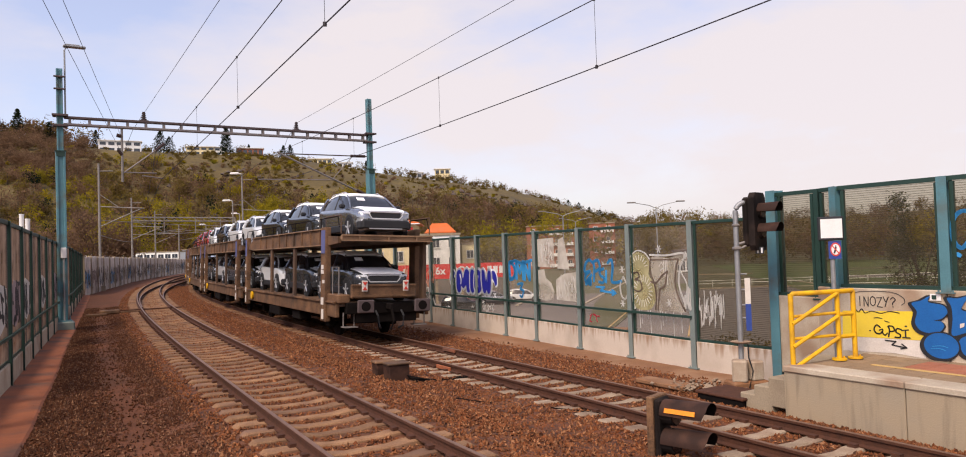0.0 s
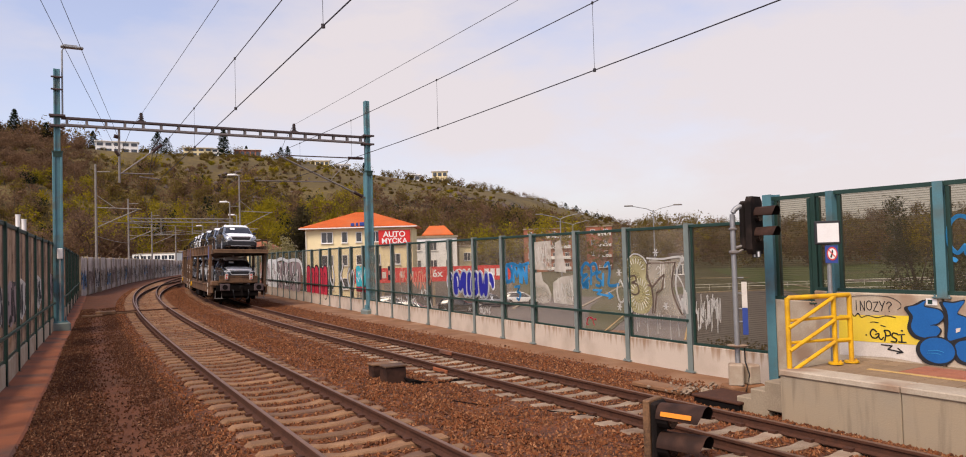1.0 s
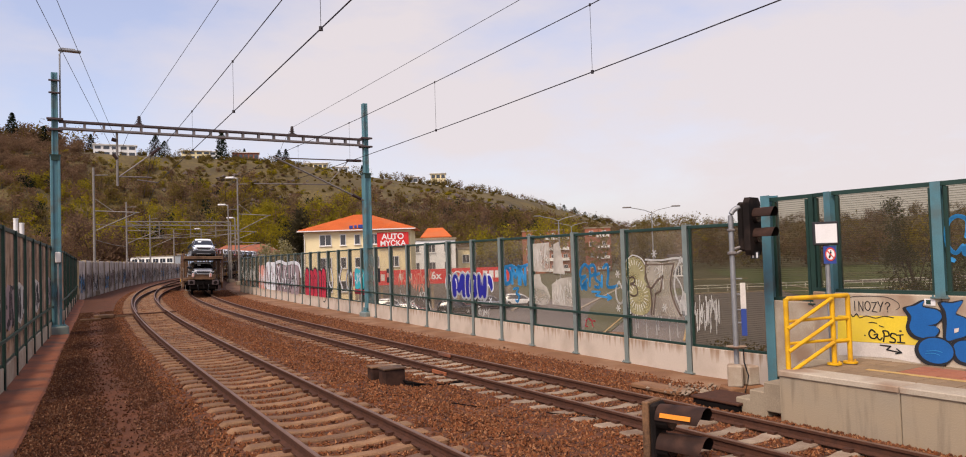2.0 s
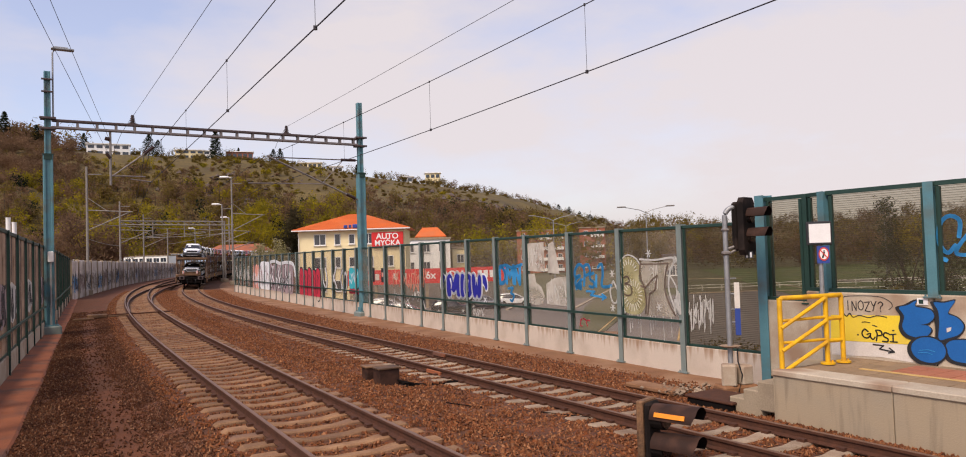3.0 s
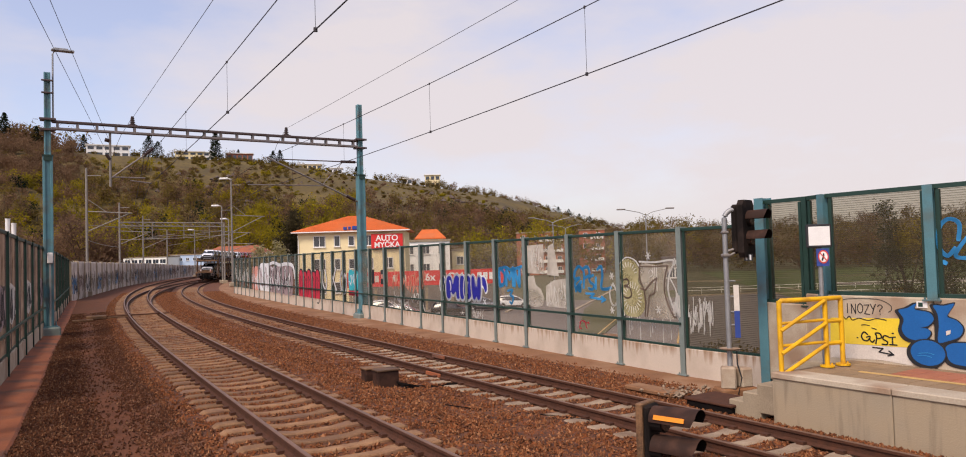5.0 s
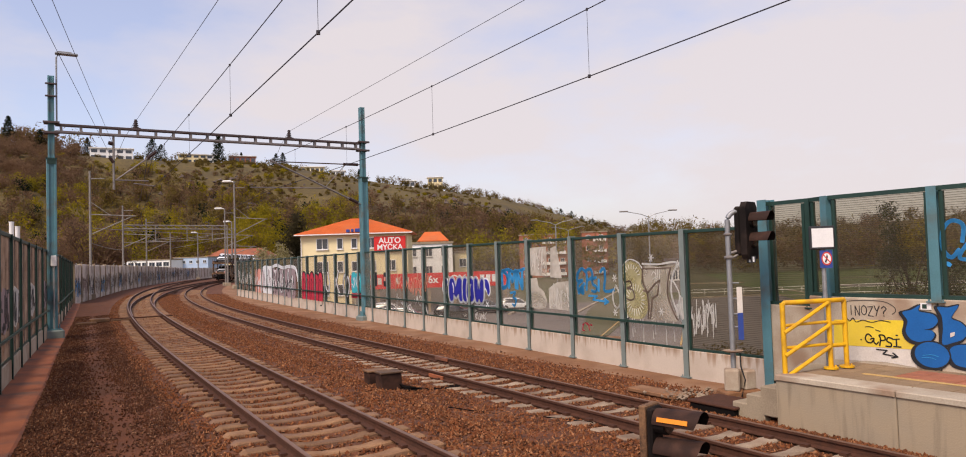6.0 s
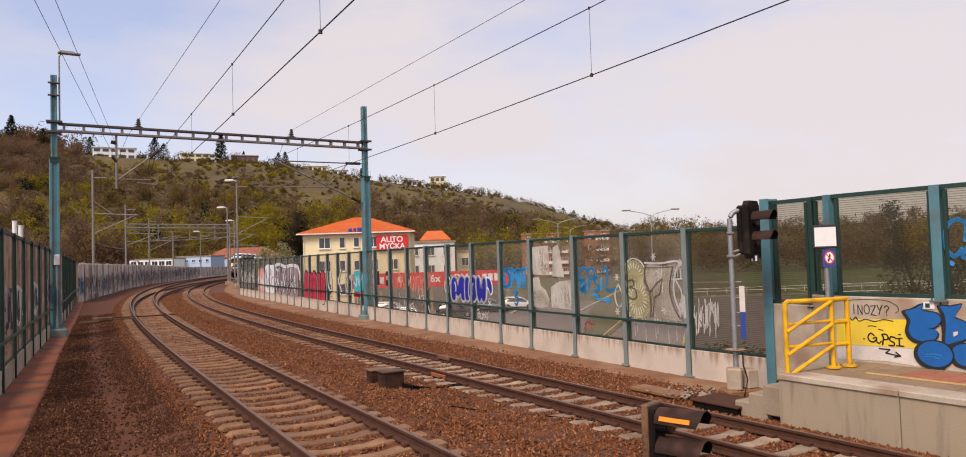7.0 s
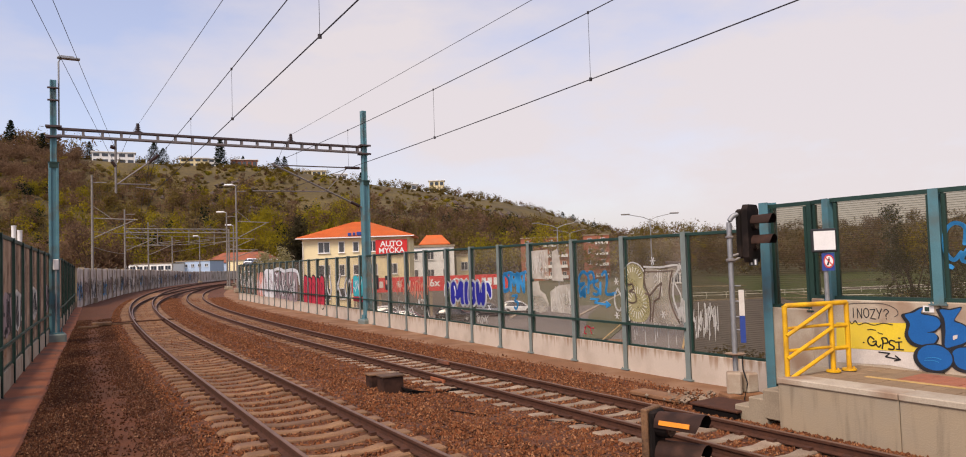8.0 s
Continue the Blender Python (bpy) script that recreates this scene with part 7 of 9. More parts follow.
    for k in range(5):
        x = 0.05 + k * 0.98
        pts = [(x, 0.45), (x - 0.05, 1.2), (x + 0.1, 1.95), (x + 0.5, 2.15 - 0.12 * (k % 2)), (x + 0.95, 1.9), (x + 1.0, 1.1), (x + 0.9, 0.35), (x + 0.45, 0.15)]
        blob(pts, m, 0.03, lob)
        ribbon(curve(pts, True) + [pts[0]], 0.08, m, 0.034, edge)
        swash([(x + 0.3, 0.6), (x + 0.42, 1.2), (x + 0.35, 1.7), (x + 0.7, 1.45)], 0.06, m, 0.034, edge)
    graffito("crimson bubble-letter graffiti with dark outlines", (lob, "spray_red"), (edge, "spray_black"))
    m = on_fence(48.3)
    sh, fl = Shape(), Shape()
    sh.prism(curve([(0.1, 0.6), (0.2, 2.3), (1.2, 2.6), (2.6, 2.55), (3.6, 2.45), (3.7, 1.2), (3.5, 0.4), (1.6, 0.3)], True), m, 0.02)
    ribbon(curve([(3.6, 2.45), (5.5, 2.6), (7.5, 2.42), (9.5, 2.5), (11.4, 2.35), (12.0, 1.6)]), 0.22, m, 0.03, sh)
    for k in range(6):
        x = 3.7 + k * 1.28
        blob([(x, 0.5), (x + 0.05, 2.1), (x + 0.6, 2.38), (x + 1.2, 2.15), (x + 1.22, 0.6), (x + 0.6, 0.35)], m, 0.024 + 0.003 * (k % 2), fl)
    graffito("mauve and white block graffiti along the barrier", (sh, "spray_white"), (fl, "spray_mauve"), (scribble(m, 3.6, 0.4, 11, 2.2, 16, 0.07, 15, 0.04), "spray_black"), (scribble(m, 0.3, 0.5, 3.4, 2.3, 6, 0.09, 25, 0.03), "spray_mauve"), (scribble(m, 3.8, 0.6, 11.4, 2.3, 9, 0.06, 26, 0.045), "spray_white"))
    m = on_fence(51.3)
    sh = Shape()
    for k in range(3):
        x = 0.15 + k * 0.98
        blob([(x, 0.4), (x + 0.05, 2.0), (x + 0.4, 2.35), (x + 0.85, 2.1), (x + 0.9, 0.6), (x + 0.4, 0.3)], m, 0.03, sh)
    graffito("salmon pink block graffiti on the barrier", (sh, "spray_pink"), (scribble(m, 0.2, 0.5, 2.9, 2.1, 6, 0.10, 16, 0.04), "spray_white"))
    graffito("faded white tags far along the barrier", (scribble(on_fence(60.5), 0.2, 0.5, 8, 2.2, 14, 0.10, 36), "spray_grey"))
    m = on_fence(30.1)
    sh, dk = Shape(), Shape()
    for ma, w, dd in ((dk, 0.22, 0.012), (sh, 0.12, 0.02)):
        swash([(0.2, 2.1), (0.35, 1.3), (0.9, 1.0), (1.1, 1.5), (0.8, 2.1)], w, m, dd, ma)
        swash([(2.0, 2.1), (2.4, 1.6), (3.0, 1.0)], w, m, dd, ma)
        swash([(2.9, 2.2), (2.45, 1.6), (2.0, 1.0)], w, m, dd, ma)
        swash([(4.0, 2.0), (3.7, 1.6), (3.9, 1.1), (4.5, 0.9), (4.8, 1.5), (4.5, 1.9), (4.2, 1.4)], w, m, dd, ma)
    graffito("white outlined letters on the acrylic panes", (dk, "spray_taupe"), (sh, "spray_white"))
    m = on_fence(25.0)
    cy, rd = Shape(), Shape()
    for k in range(2):
        blob([(0.05 + 0.72 * k, 1.2), (0.05 + 0.72 * k, 2.0), (0.4 + 0.72 * k, 2.15), (0.76 + 0.72 * k, 2.0), (0.76 + 0.72 * k, 1.2), (0.4 + 0.72 * k, 1.08)], m, 0.01, cy)
    graffito("turquoise and red block graffiti beside the gantry post", (cy, "spray_cyan"), (rd.prism([(0.0, 0.82), (0.0, 1.06), (1.6, 1.06), (1.6, 0.82)], m, 0.01), "spray_red"), (scribble(m, 0.1, 1.25, 1.5, 2.0, 3, 0.05, 17, 0.016), "spray_white"))
    m = on_fence(18.9)
    graffito("orange-pink scrawled letters with white marks below", (scribble(m, 0.1, 1.15, 3.9, 2.15, 10, 0.07, 18), "spray_salmon"), (scribble(m, 0.2, 0.45, 3.6, 1.2, 8, 0.05, 19), "spray_grey"))
    m = on_fence(21.5)
    graffito("small black and pink stickers on the panes", (Shape().prism([(0.1, 1.5), (0.1, 2.15), (0.4, 2.15), (0.4, 1.5)], m, 0.01).prism([(1.3, 1.5), (1.3, 2.15), (1.65, 2.15), (1.65, 1.5)], m, 0.01), "spray_black"), (Shape().prism([(1.38, 1.75), (1.38, 1.95), (1.57, 1.95), (1.57, 1.75)], m, 0.016), "spray_pink"))


M["scraped"] = glass_mat("scraped", (0.9, 0.88, 0.85), 0.02, 0.52, (0.60, 0.55, 0.47))
M["hazed"] = glass_mat("hazed", (0.88, 0.86, 0.82), 0.02, 0.26, (0.58, 0.52, 0.43))
M["spray_salmon"] = mat("spray_salmon", (0.60, 0.24, 0.16), (0.50, 0.19, 0.13), 0.7, scale=3, fine=40, bump=0)
M["spray_taupe"] = mat("spray_taupe", (0.15, 0.10, 0.075), (0.10, 0.07, 0.05), 0.7, scale=3, fine=40, bump=0)
M["clear_yellow"] = glass_mat("clear_yellow", (0.85, 0.82, 0.62), 0.03, 0.42, (0.55, 0.50, 0.30))
make_fence_graffiti()


def make_parapet_graffiti():
    m = panel_frame(WALLP[1], WALLP[2], 0) @ Matrix.Translation((0, 0, 0.102))
    graffito("yellow painted band on the parapet", (Shape().prism([(0.06, 0.89), (0.08, 1.35), (1.5, 1.41), (1.5, 0.92)], m, 0.004), "yellow_wall"))
    graffito("pale grey overpainted patch below the yellow band", (Shape().prism([(0.06, 0.62), (0.06, 0.885), (1.5, 0.915), (1.5, 0.62), (1.0, 0.66)], m, 0.003), "label_white"))
    tag = letters("INOZY?", 0.36, 1.46, 0.105, 0.17, 0.013, m, 0.006, 0.015, seed=7)
    swash([(0.32, 1.66), (0.42, 1.71), (0.94, 1.72), (1.16, 1.64), (1.20, 1.55), (1.14, 1.50)], 0.008, m, 0.006, tag)
    swash([(0.32, 1.40), (0.38, 1.34), (0.44, 1.40), (0.50, 1.33), (0.62, 1.37), (0.78, 1.34), (0.94, 1.38), (1.10, 1.36)], 0.014, m, 0.010, tag)
    graffito("thin black tag INOZY sprayed on the parapet", (tag, "spray_black"))
    t2 = Shape()
    swash([(0.76, 1.09), (0.70, 1.13), (0.65, 1.06), (0.68, 0.99), (0.75, 0.98), (0.80, 1.03)], 0.024, m, 0.010, t2)
    swash([(0.74, 1.04), (0.80, 1.06), (0.80, 1.00), (0.84, 0.96), (0.88, 1.00)], 0.022, m, 0.010, t2)
    swash([(0.90, 0.94), (0.92, 1.06), (0.90, 1.12), (0.98, 1.12), (1.00, 1.05), (0.92, 1.03)], 0.024, m, 0.010, t2)
    swash([(1.12, 1.08), (1.05, 1.09), (1.03, 1.03), (1.10, 0.99), (1.09, 0.94), (1.01, 0.94)], 0.024, m, 0.010, t2)
    ribbon([(1.19, 0.95), (1.19, 1.06)], 0.024, m, 0.010, t2)
    ribbon([(1.14, 0.945), (1.26, 0.945)], 0.022, m, 0.010, t2)
    ribbon([(1.13, 1.065), (1.24, 1.08)], 0.020, m, 0.010, t2)
    ribbon([(1.19, 1.14), (1.21, 1.14)], 0.024, m, 0.010, t2)
    ribbon([(0.57, 1.02), (0.58, 1.02)], 0.022, m, 0.010, t2)
    ribbon([(0.84, 0.87), (1.02, 0.865), (0.95, 0.80), (1.19, 0.77)], 0.022, m, 0.010, t2)
    ribbon([(1.12, 0.83), (1.20, 0.77), (1.10, 0.745)], 0.022, m, 0.010, t2)
    swash([(0.66, 1.25), (0.72, 1.26), (0.80, 1.25)], 0.014, m, 0.010, t2)
    swash([(0.84, 1.21), (0.92, 1.19)], 0.014, m, 0.010, t2)
    graffito("black sprayed tag CEPSI with an arrow", (t2, "spray_black"))
    # fat letters: winged top, round belly, and the next letter's bow and foot
    wing = [(1.32, 1.54), (1.47, 1.59), (1.61, 1.67), (1.59, 1.57), (1.81, 1.53), (1.88, 1.42), (1.79, 1.31), (1.66, 1.265), (1.77, 1.26), (1.82, 1.18), (1.70, 1.06), (1.46, 1.08), (1.36, 1.22), (1.40, 1.40)]
    belly = [(1.76 + 0.27 * math.cos(k * math.pi / 6), 0.86 + 0.21 * math.sin(k * math.pi / 6)) for k in range(12)]
    bow = [(1.88, 1.65), (2.04, 1.65), (2.20, 1.69), (2.13, 1.57), (2.09, 1.47), (2.22, 1.42), (2.31, 1.30), (2.25, 1.16), (2.08, 1.08), (1.93, 1.05), (1.95, 1.31), (1.94, 1.51)]
    foot_piece = [(2.04, 0.98), (2.20, 1.06), (2.60, 1.04), (2.66, 0.84), (2.56, 0.70), (2.30, 0.70), (2.12, 0.73), (2.05, 0.84)]
    third = [(2.44, 1.40), (2.56, 1.60), (2.86, 1.66), (3.10, 1.50), (3.16, 1.1), (3.05, 0.76), (2.80, 0.70), (2.72, 1.02), (2.50, 1.14)]
    layers = []
    for i, pts in enumerate((third, foot_piece, bow, wing, belly)):
        shade = [(px - 0.035, pz - 0.02) for px, pz in pts]
        layers += [(blob(shade, m, 0.005 + 0.004 * i, None, 0.035), "spray_black"), (blob(pts, m, 0.006 + 0.004 * i, None, 0.022), "spray_black"), (blob(pts, m, 0.008 + 0.004 * i), "spray_blue")]
    eye, gloss = Shape(), Shape()
    eye.prism([(2.06, 1.24), (2.13, 1.26), (2.12, 1.20), (2.06, 1.17)], m, 0.026)
    swash([(1.62, 0.84), (1.76, 0.86), (1.86, 0.84)], 0.012, m, 0.030, gloss)
    swash([(1.60, 0.80), (1.74, 0.81), (1.82, 0.79)], 0.010, m, 0.030, gloss)
    graffito("large blue bubble graffiti with thick black outlines", *layers, (eye, "label_white"), (gloss, "spray_sky"))
    m2 = panel_frame(WALLP[2], WALLP[3], 0) @ Matrix.Translation((0, 0, 0.012))
    c = Shape()
    swash([(0.40, 2.72), (0.42, 2.98), (0.26, 3.06), (0.12, 2.92), (0.10, 2.62), (0.22, 2.46), (0.34, 2.58)], 0.065, m2, 0.008, c)
    swash([(0.62, 2.86), (0.40, 2.58), (0.36, 2.44), (0.60, 2.42)], 0.06, m2, 0.008, c)
    swash([(0.62, 2.86), (0.80, 2.90), (0.82, 2.70), (0.62, 2.62)], 0.06, m2, 0.008, c)
    ribbon([(0.16, 2.36), (0.19, 2.34)], 0.07, m2, 0.008, c)
    graffito("bright blue sprayed curl on an acrylic pane", (c, "spray_sky"))


make_parapet_graffiti()


def make_left_graffiti():
    for i, seed, ma in ((2, 31, "spray_grey"), (3, 32, "spray_mauve"), (4, 33, "spray_grey"), (6, 34, "spray_grey"), (8, 35, "spray_mauve")):
        m = panel_frame(LEFT[i], LEFT[i + 1], 0) @ Matrix.Translation((0, 0, 0.03))
        sh = Shape().prism([(0.3, 1.4), (0.25, 2.1), (0.9, 2.35), (2.1, 2.2), (2.2, 1.5), (1.2, 1.25)], m, 0.006)
        graffito("faded pale block graffiti on the dusty barrier", (sh, ma), (scribble(m, 0.3, 1.3, 2.2, 2.3, 4, 0.09, seed, 0.012), "spray_black"))
    k = 40
    for j, ((x0, y0, t0), (x1, y1, t1)) in enumerate(zip(WALL[:9], WALL[1:10])):
        L = math.hypot(x1 - x0, y1 - y0)
        m = panel_frame((x0, y0), (x1, y1), 0) @ Matrix.Translation((0, 0, 0.15))
        for q in range(3):
            a = L * (q + 0.1) / 3
            graffito("sprayed tags on the grey concrete noise wall", (scribble(m, a, 0.4, a + L * 0.26, 2.1, 5, 0.10, k), ("spray_sky", "spray_grey", "spray_white", "spray_mauve")[(k * 7) % 4]), (scribble(m, a, 0.4, a + L * 0.3, 2.3, 6, 0.09, k + 100, 0.012), ("spray_black", "spray_taupe")[k % 2]))
            k += 1


make_left_graffiti()


def make_white_poles():
    for x, h in ((-19.35, 4.75), (-19.1, 4.55)):
        t = thing("white_pole", "plain white pole standing behind the dusty barrier", "pole", group="white poles")
        part("shaft", Shape().tube([(x, 30.2, -0.3), (x, 30.2, h)], 0.09, 10).tube([(x, 30.2, h), (x, 30.2, h + 0.04)], 0.1, 10), M["white_paint"], t, "", True)


make_white_poles()


M["leaf_dusk"] = leaf_mat("leaf_dusk", [(0.05, 0.042, 0.026), (0.075, 0.06, 0.03), (0.04, 0.036, 0.022)])
M["leaf_olive"] = leaf_mat("leaf_olive", [(0.06, 0.066, 0.022), (0.085, 0.085, 0.028), (0.05, 0.05, 0.02)], 0.6)
M["lawn"] = mat("lawn", (0.095, 0.125, 0.03), (0.06, 0.085, 0.022), 0.95, scale=0.2, fine=3, bump=0.2, stain=(0.12, 0.11, 0.05), stain_scale=0.08, world_space=True)


# ---- beyond the barrier: road, car wash, houses ----
def make_flat(name, poly, z, ma, label):
    solid(name, Shape().prism(poly, Matrix.Translation((0, 0, z - 0.2)), 0.2), M[ma], label, kind="structure")


make_flat("road", [(-40, 60), (10, 22), (30, 18), (90, 40), (140, 70), (60, 110), (20, 100), (-5, 108), (-40, 108)], -3.97, "road", "grey asphalt road and parking area below the barrier")
make_flat("verge", [(1.0, 41), (4.5, 38), (11.5, 58), (8.5, 60)], -3.90, "sand", "dry grass traffic island")
make_flat("far_road", [(60, 118), (230, 118), (230, 126), (60, 126)], -3.90, "road", "distant asphalt road")
make_flat("lawn", [(36, 72), (160, 60), (270, 150), (190, 215), (62, 205)], -3.94, "lawn", "spring green lawn beside the road")


make_flat("verge", [(7.3, 56.0), (8.9, 55.5), (15.6, 77.0), (24.6, 126.0), (22.5, 127.0), (12.0, 84.0)], -3.90, "field", "worn grass strip between two lanes")


def make_kerbs():
    """Pale kerbs and worn lane lines on the asphalt."""
    for name, ma, label, w, runs in (("kerb", "plinth", "pale concrete kerb beside the lanes", 0.35, (((33.8, 153.8), (51.9, 144.3)), ((29.8, 103.7), (39.7, 104.3)), ((39.7, 104.3), (56.0, 96.0)), ((49.3, 122.6), (47.3, 106.5)), ((10.9, 84.0), (23.6, 127.0)), ((3.1, 84.4), (9.0, 112.7)))),
                                     ("lane_line", "faded_yellow", "worn yellow line on the asphalt", 0.13, (((8.3, 55.0), (15.0, 77.0)), ((14.0, 52.0), (27.0, 96.0))))):
        sh = Shape()
        for (x0, y0), (x1, y1) in runs:
            sh.box(((x0 + x1) / 2, (y0 + y1) / 2, -3.93), (math.hypot(x1 - x0, y1 - y0), w, 0.16 if name == "kerb" else 0.09), math.atan2(y1 - y0, x1 - x0))
        solid(name, sh, M[ma], label, kind="structure")


make_kerbs()


def window_unit(parent, m, w, h, bars=1):
    """Framed window on a facade; m has x along, y up, z outwards."""
    fr = Shape()
    for x in (-w / 2, w / 2):
        fr.box((0, 0, 0), (0.09, h + 0.1, 0.08), m=m @ Matrix.Translation((x, 0, 0.03)))
    for y in (-h / 2, h / 2):
        fr.box((0, 0, 0), (w + 0.1, 0.09, 0.08), m=m @ Matrix.Translation((0, y, 0.03)))
    for k in range(bars):
        fr.box((0, 0, 0), (0.07, h, 0.07), m=m @ Matrix.Translation((-w / 2 + w * (k + 1) / (bars + 1), 0, 0.03)))
    win = part("window", fr, M["white_paint"], parent, "white window frame")
    part("pane", Shape().box((0, 0, 0), (w, h, 0.04), m=m @ Matrix.Translation((0, 0, 0.0))), M["pane"], win, "dark window pane")
    part("sill", Shape().box((0, 0, 0), (w + 0.2, 0.06, 0.2), m=m @ Matrix.Translation((0, -h / 2 - 0.08, 0.08))), M["white_wall"], win)


def facade(x, y, turn):
    """Matrix at the foot of a facade: x along it to the right, y up, z towards the viewer."""
    return Matrix.Translation((x, y, -4.0)) @ Matrix.Rotation(turn, 4, "Z") @ Matrix.Rotation(radians(90), 4, "X")


def hip_roof(m, w, d, z0, z1, over, ridge):
    a, b = -over, w + over
    f, k = over, -d - over
    vs = [(a, z0, f), (b, z0, f), (b, z0, k), (a, z0, k), (w * (0.5 - ridge / 2), z1, -d / 2), (w * (0.5 + ridge / 2), z1, -d / 2), (a, z0 - 0.18, f), (b, z0 - 0.18, f), (b, z0 - 0.18, k), (a, z0 - 0.18, k)]
    fs = [(0, 1, 5, 4), (1, 2, 5), (2, 3, 4, 5), (3, 0, 4), (6, 7, 1, 0), (7, 8, 2, 1), (8, 9, 3, 2), (9, 6, 0, 3), (6, 9, 8, 7)]
    return Shape().add([tuple(m @ Vector(v)) for v in vs], fs)


def text_mesh(body, size, m, material, name, parent):
    cu = bpy.data.curves.new(name, "FONT")
    cu.body, cu.size, cu.extrude, cu.align_x, cu.align_y, cu.offset = body, size, 0.01, "CENTER", "CENTER", 0.02 * size
    tmp = bpy.data.objects.new("lettering", cu)
    scene.collection.objects.link(tmp)
    dg = bpy.context.evaluated_depsgraph_get()
    me = bpy.data.meshes.new_from_object(tmp.evaluated_get(dg))
    bpy.data.objects.remove(tmp)
    me.materials.clear()
    me.materials.append(material)
    ob = new(name, me)
    ob.parent = parent
    ob.matrix_world = m
    return ob


def make_car_wash():
    h = thing("house", "cream three-storey house with an orange hipped tile roof", "house")
    m = facade(-24.6, 100.0, 0.03)
    w, d, top = 14.6, 10.0, 10.5
    part("wall", Shape().box((0, 0, 0), (w, top, d), m=m @ Matrix.Translation((w / 2, top / 2, -d / 2))), M["cream"], h, "cream plaster wall")
    rf = part("roof", hip_roof(m, w, d, top + 0.1, top + 2.4, 0.75, 0.14), M["roof"], h, "orange tile roof")
    part("gutter", Shape().box((0, 0, 0), (w + 1.5, 0.14, 0.16), m=m @ Matrix.Translation((w / 2, top - 0.02, 0.72))), M["white_paint"], rf, "pale gutter")
    for r in range(14):
        f = (r + 0.5) / 14
        a0, a1 = -0.75 + f * (w * 0.43 + 0.75), w + 0.75 - f * (w * 0.43 + 0.75)
        part("tile_course", Shape().box((0, 0, 0), (a1 - a0, 0.05, 0.07), m=m @ Matrix.Translation(((a0 + a1) / 2, top + 0.1 + f * 2.3 + 0.02, 0.75 - f * (d / 2 + 0.75)))), M["roof"], rf)
    for fl, y in enumerate((9.2, 6.05, 2.85)):
        for x, ww, hh, b in ((2.95, 1.55, 1.45, 1), (5.35, 0.75, 1.45, 0), (7.3, 0.75, 1.3, 0), (9.6, 1.2, 1.4, 1), (12.3, 1.2, 1.4, 1)):
            if fl == 0 and x > 11:
                continue
            window_unit(h, m @ Matrix.Translation((x, y, 0.02)), ww, hh, b)
    part("blue_lettering", Shape().box((0, 0, 0), (0.5, 0.42, 0.12), m=m @ Matrix.Translation((6.6, top + 0.38, 0.8)), bevel=0.08).box((0, 0, 0), (0.35, 0.42, 0.12), m=m @ Matrix.Translation((7.2, top + 0.42, 0.8)), bevel=0.08).box((0, 0, 0), (0.7, 0.5, 0.12), m=m @ Matrix.Translation((7.9, top + 0.44, 0.8)), bevel=0.08), M["sign_blue"], h, "blue roof sign")
    s = thing("advertising_sign", "red sign reading AUTO MYČKA on the cream house", "sign")
    part("board", Shape().box((0, 0, 0), (4.3, 2.05, 0.12), m=m @ Matrix.Translation((12.2, 9.0, 0.35))), M["sign_red"], s, "red board")
    text_mesh("AUTO", 1.08, m @ Matrix.Translation((12.2, 9.42, 0.43)), M["white_paint"], "lettering", s)
    text_mesh("MYČKA", 1.02, m @ Matrix.Translation((12.2, 8.5, 0.43)), M["white_paint"], "lettering", s)
    part("downpipe", Shape().tube([m @ Vector((0.1, 10.0, 0.5)), m @ Vector((0.1, 9.4, 0.12)), m @ Vector((0.1, 0, 0.1))], 0.06, 6), M["white_paint"], h)
    # long red advertising wall
    r = thing("advertising_wall", "long red car-wash advertising board with white lettering", "sign")
    mr = facade(-16.5, 92.0, 0.0)
    part("board", Shape().box((0, 0, 0), (20.0, 1.85, 0.12), m=mr @ Matrix.Translation((10.0, 4.05, 0))), M["sign_red"], r, "red board")
    text_mesh("6x", 1.3, mr @ Matrix.Translation((10.4, 4.1, 0.08)), M["white_paint"], "lettering", r)
    text_mesh("BOX", 1.3, mr @ Matrix.Translation((13.2, 4.1, 0.08)), M["white_paint"], "lettering", r)
    for i in range(4):
        part("unread_bar", Shape().box((0, 0, 0), (0.55, 0.9, 0.02), m=mr @ Matrix.Translation((16.6 + 0.75 * i, 4.1, 0.08))), M["white_paint"], r)
    for i in range(6):
        part("unread_bar", Shape().box((0, 0, 0), (0.5, 0.8, 0.02), m=mr @ Matrix.Translation((1.4 + 1.15 * i, 4.1, 0.08))), M["label_white"], r)
    for i in range(7):
        part("leg", Shape().box((0, 0, 0), (0.3, 4, 0.3), m=mr @ Matrix.Translation((0.3 + i * 3.2, 1.6, -0.3))), M["concrete"], r)
    part("bay_wall", Shape().box((0, 0, 0), (20.0, 3.2, 0.3), m=mr @ Matrix.Translation((10.0, 1.55, -3.5))), M["grey_steel"], r, "shaded grey wash bays")


make_car_wash()


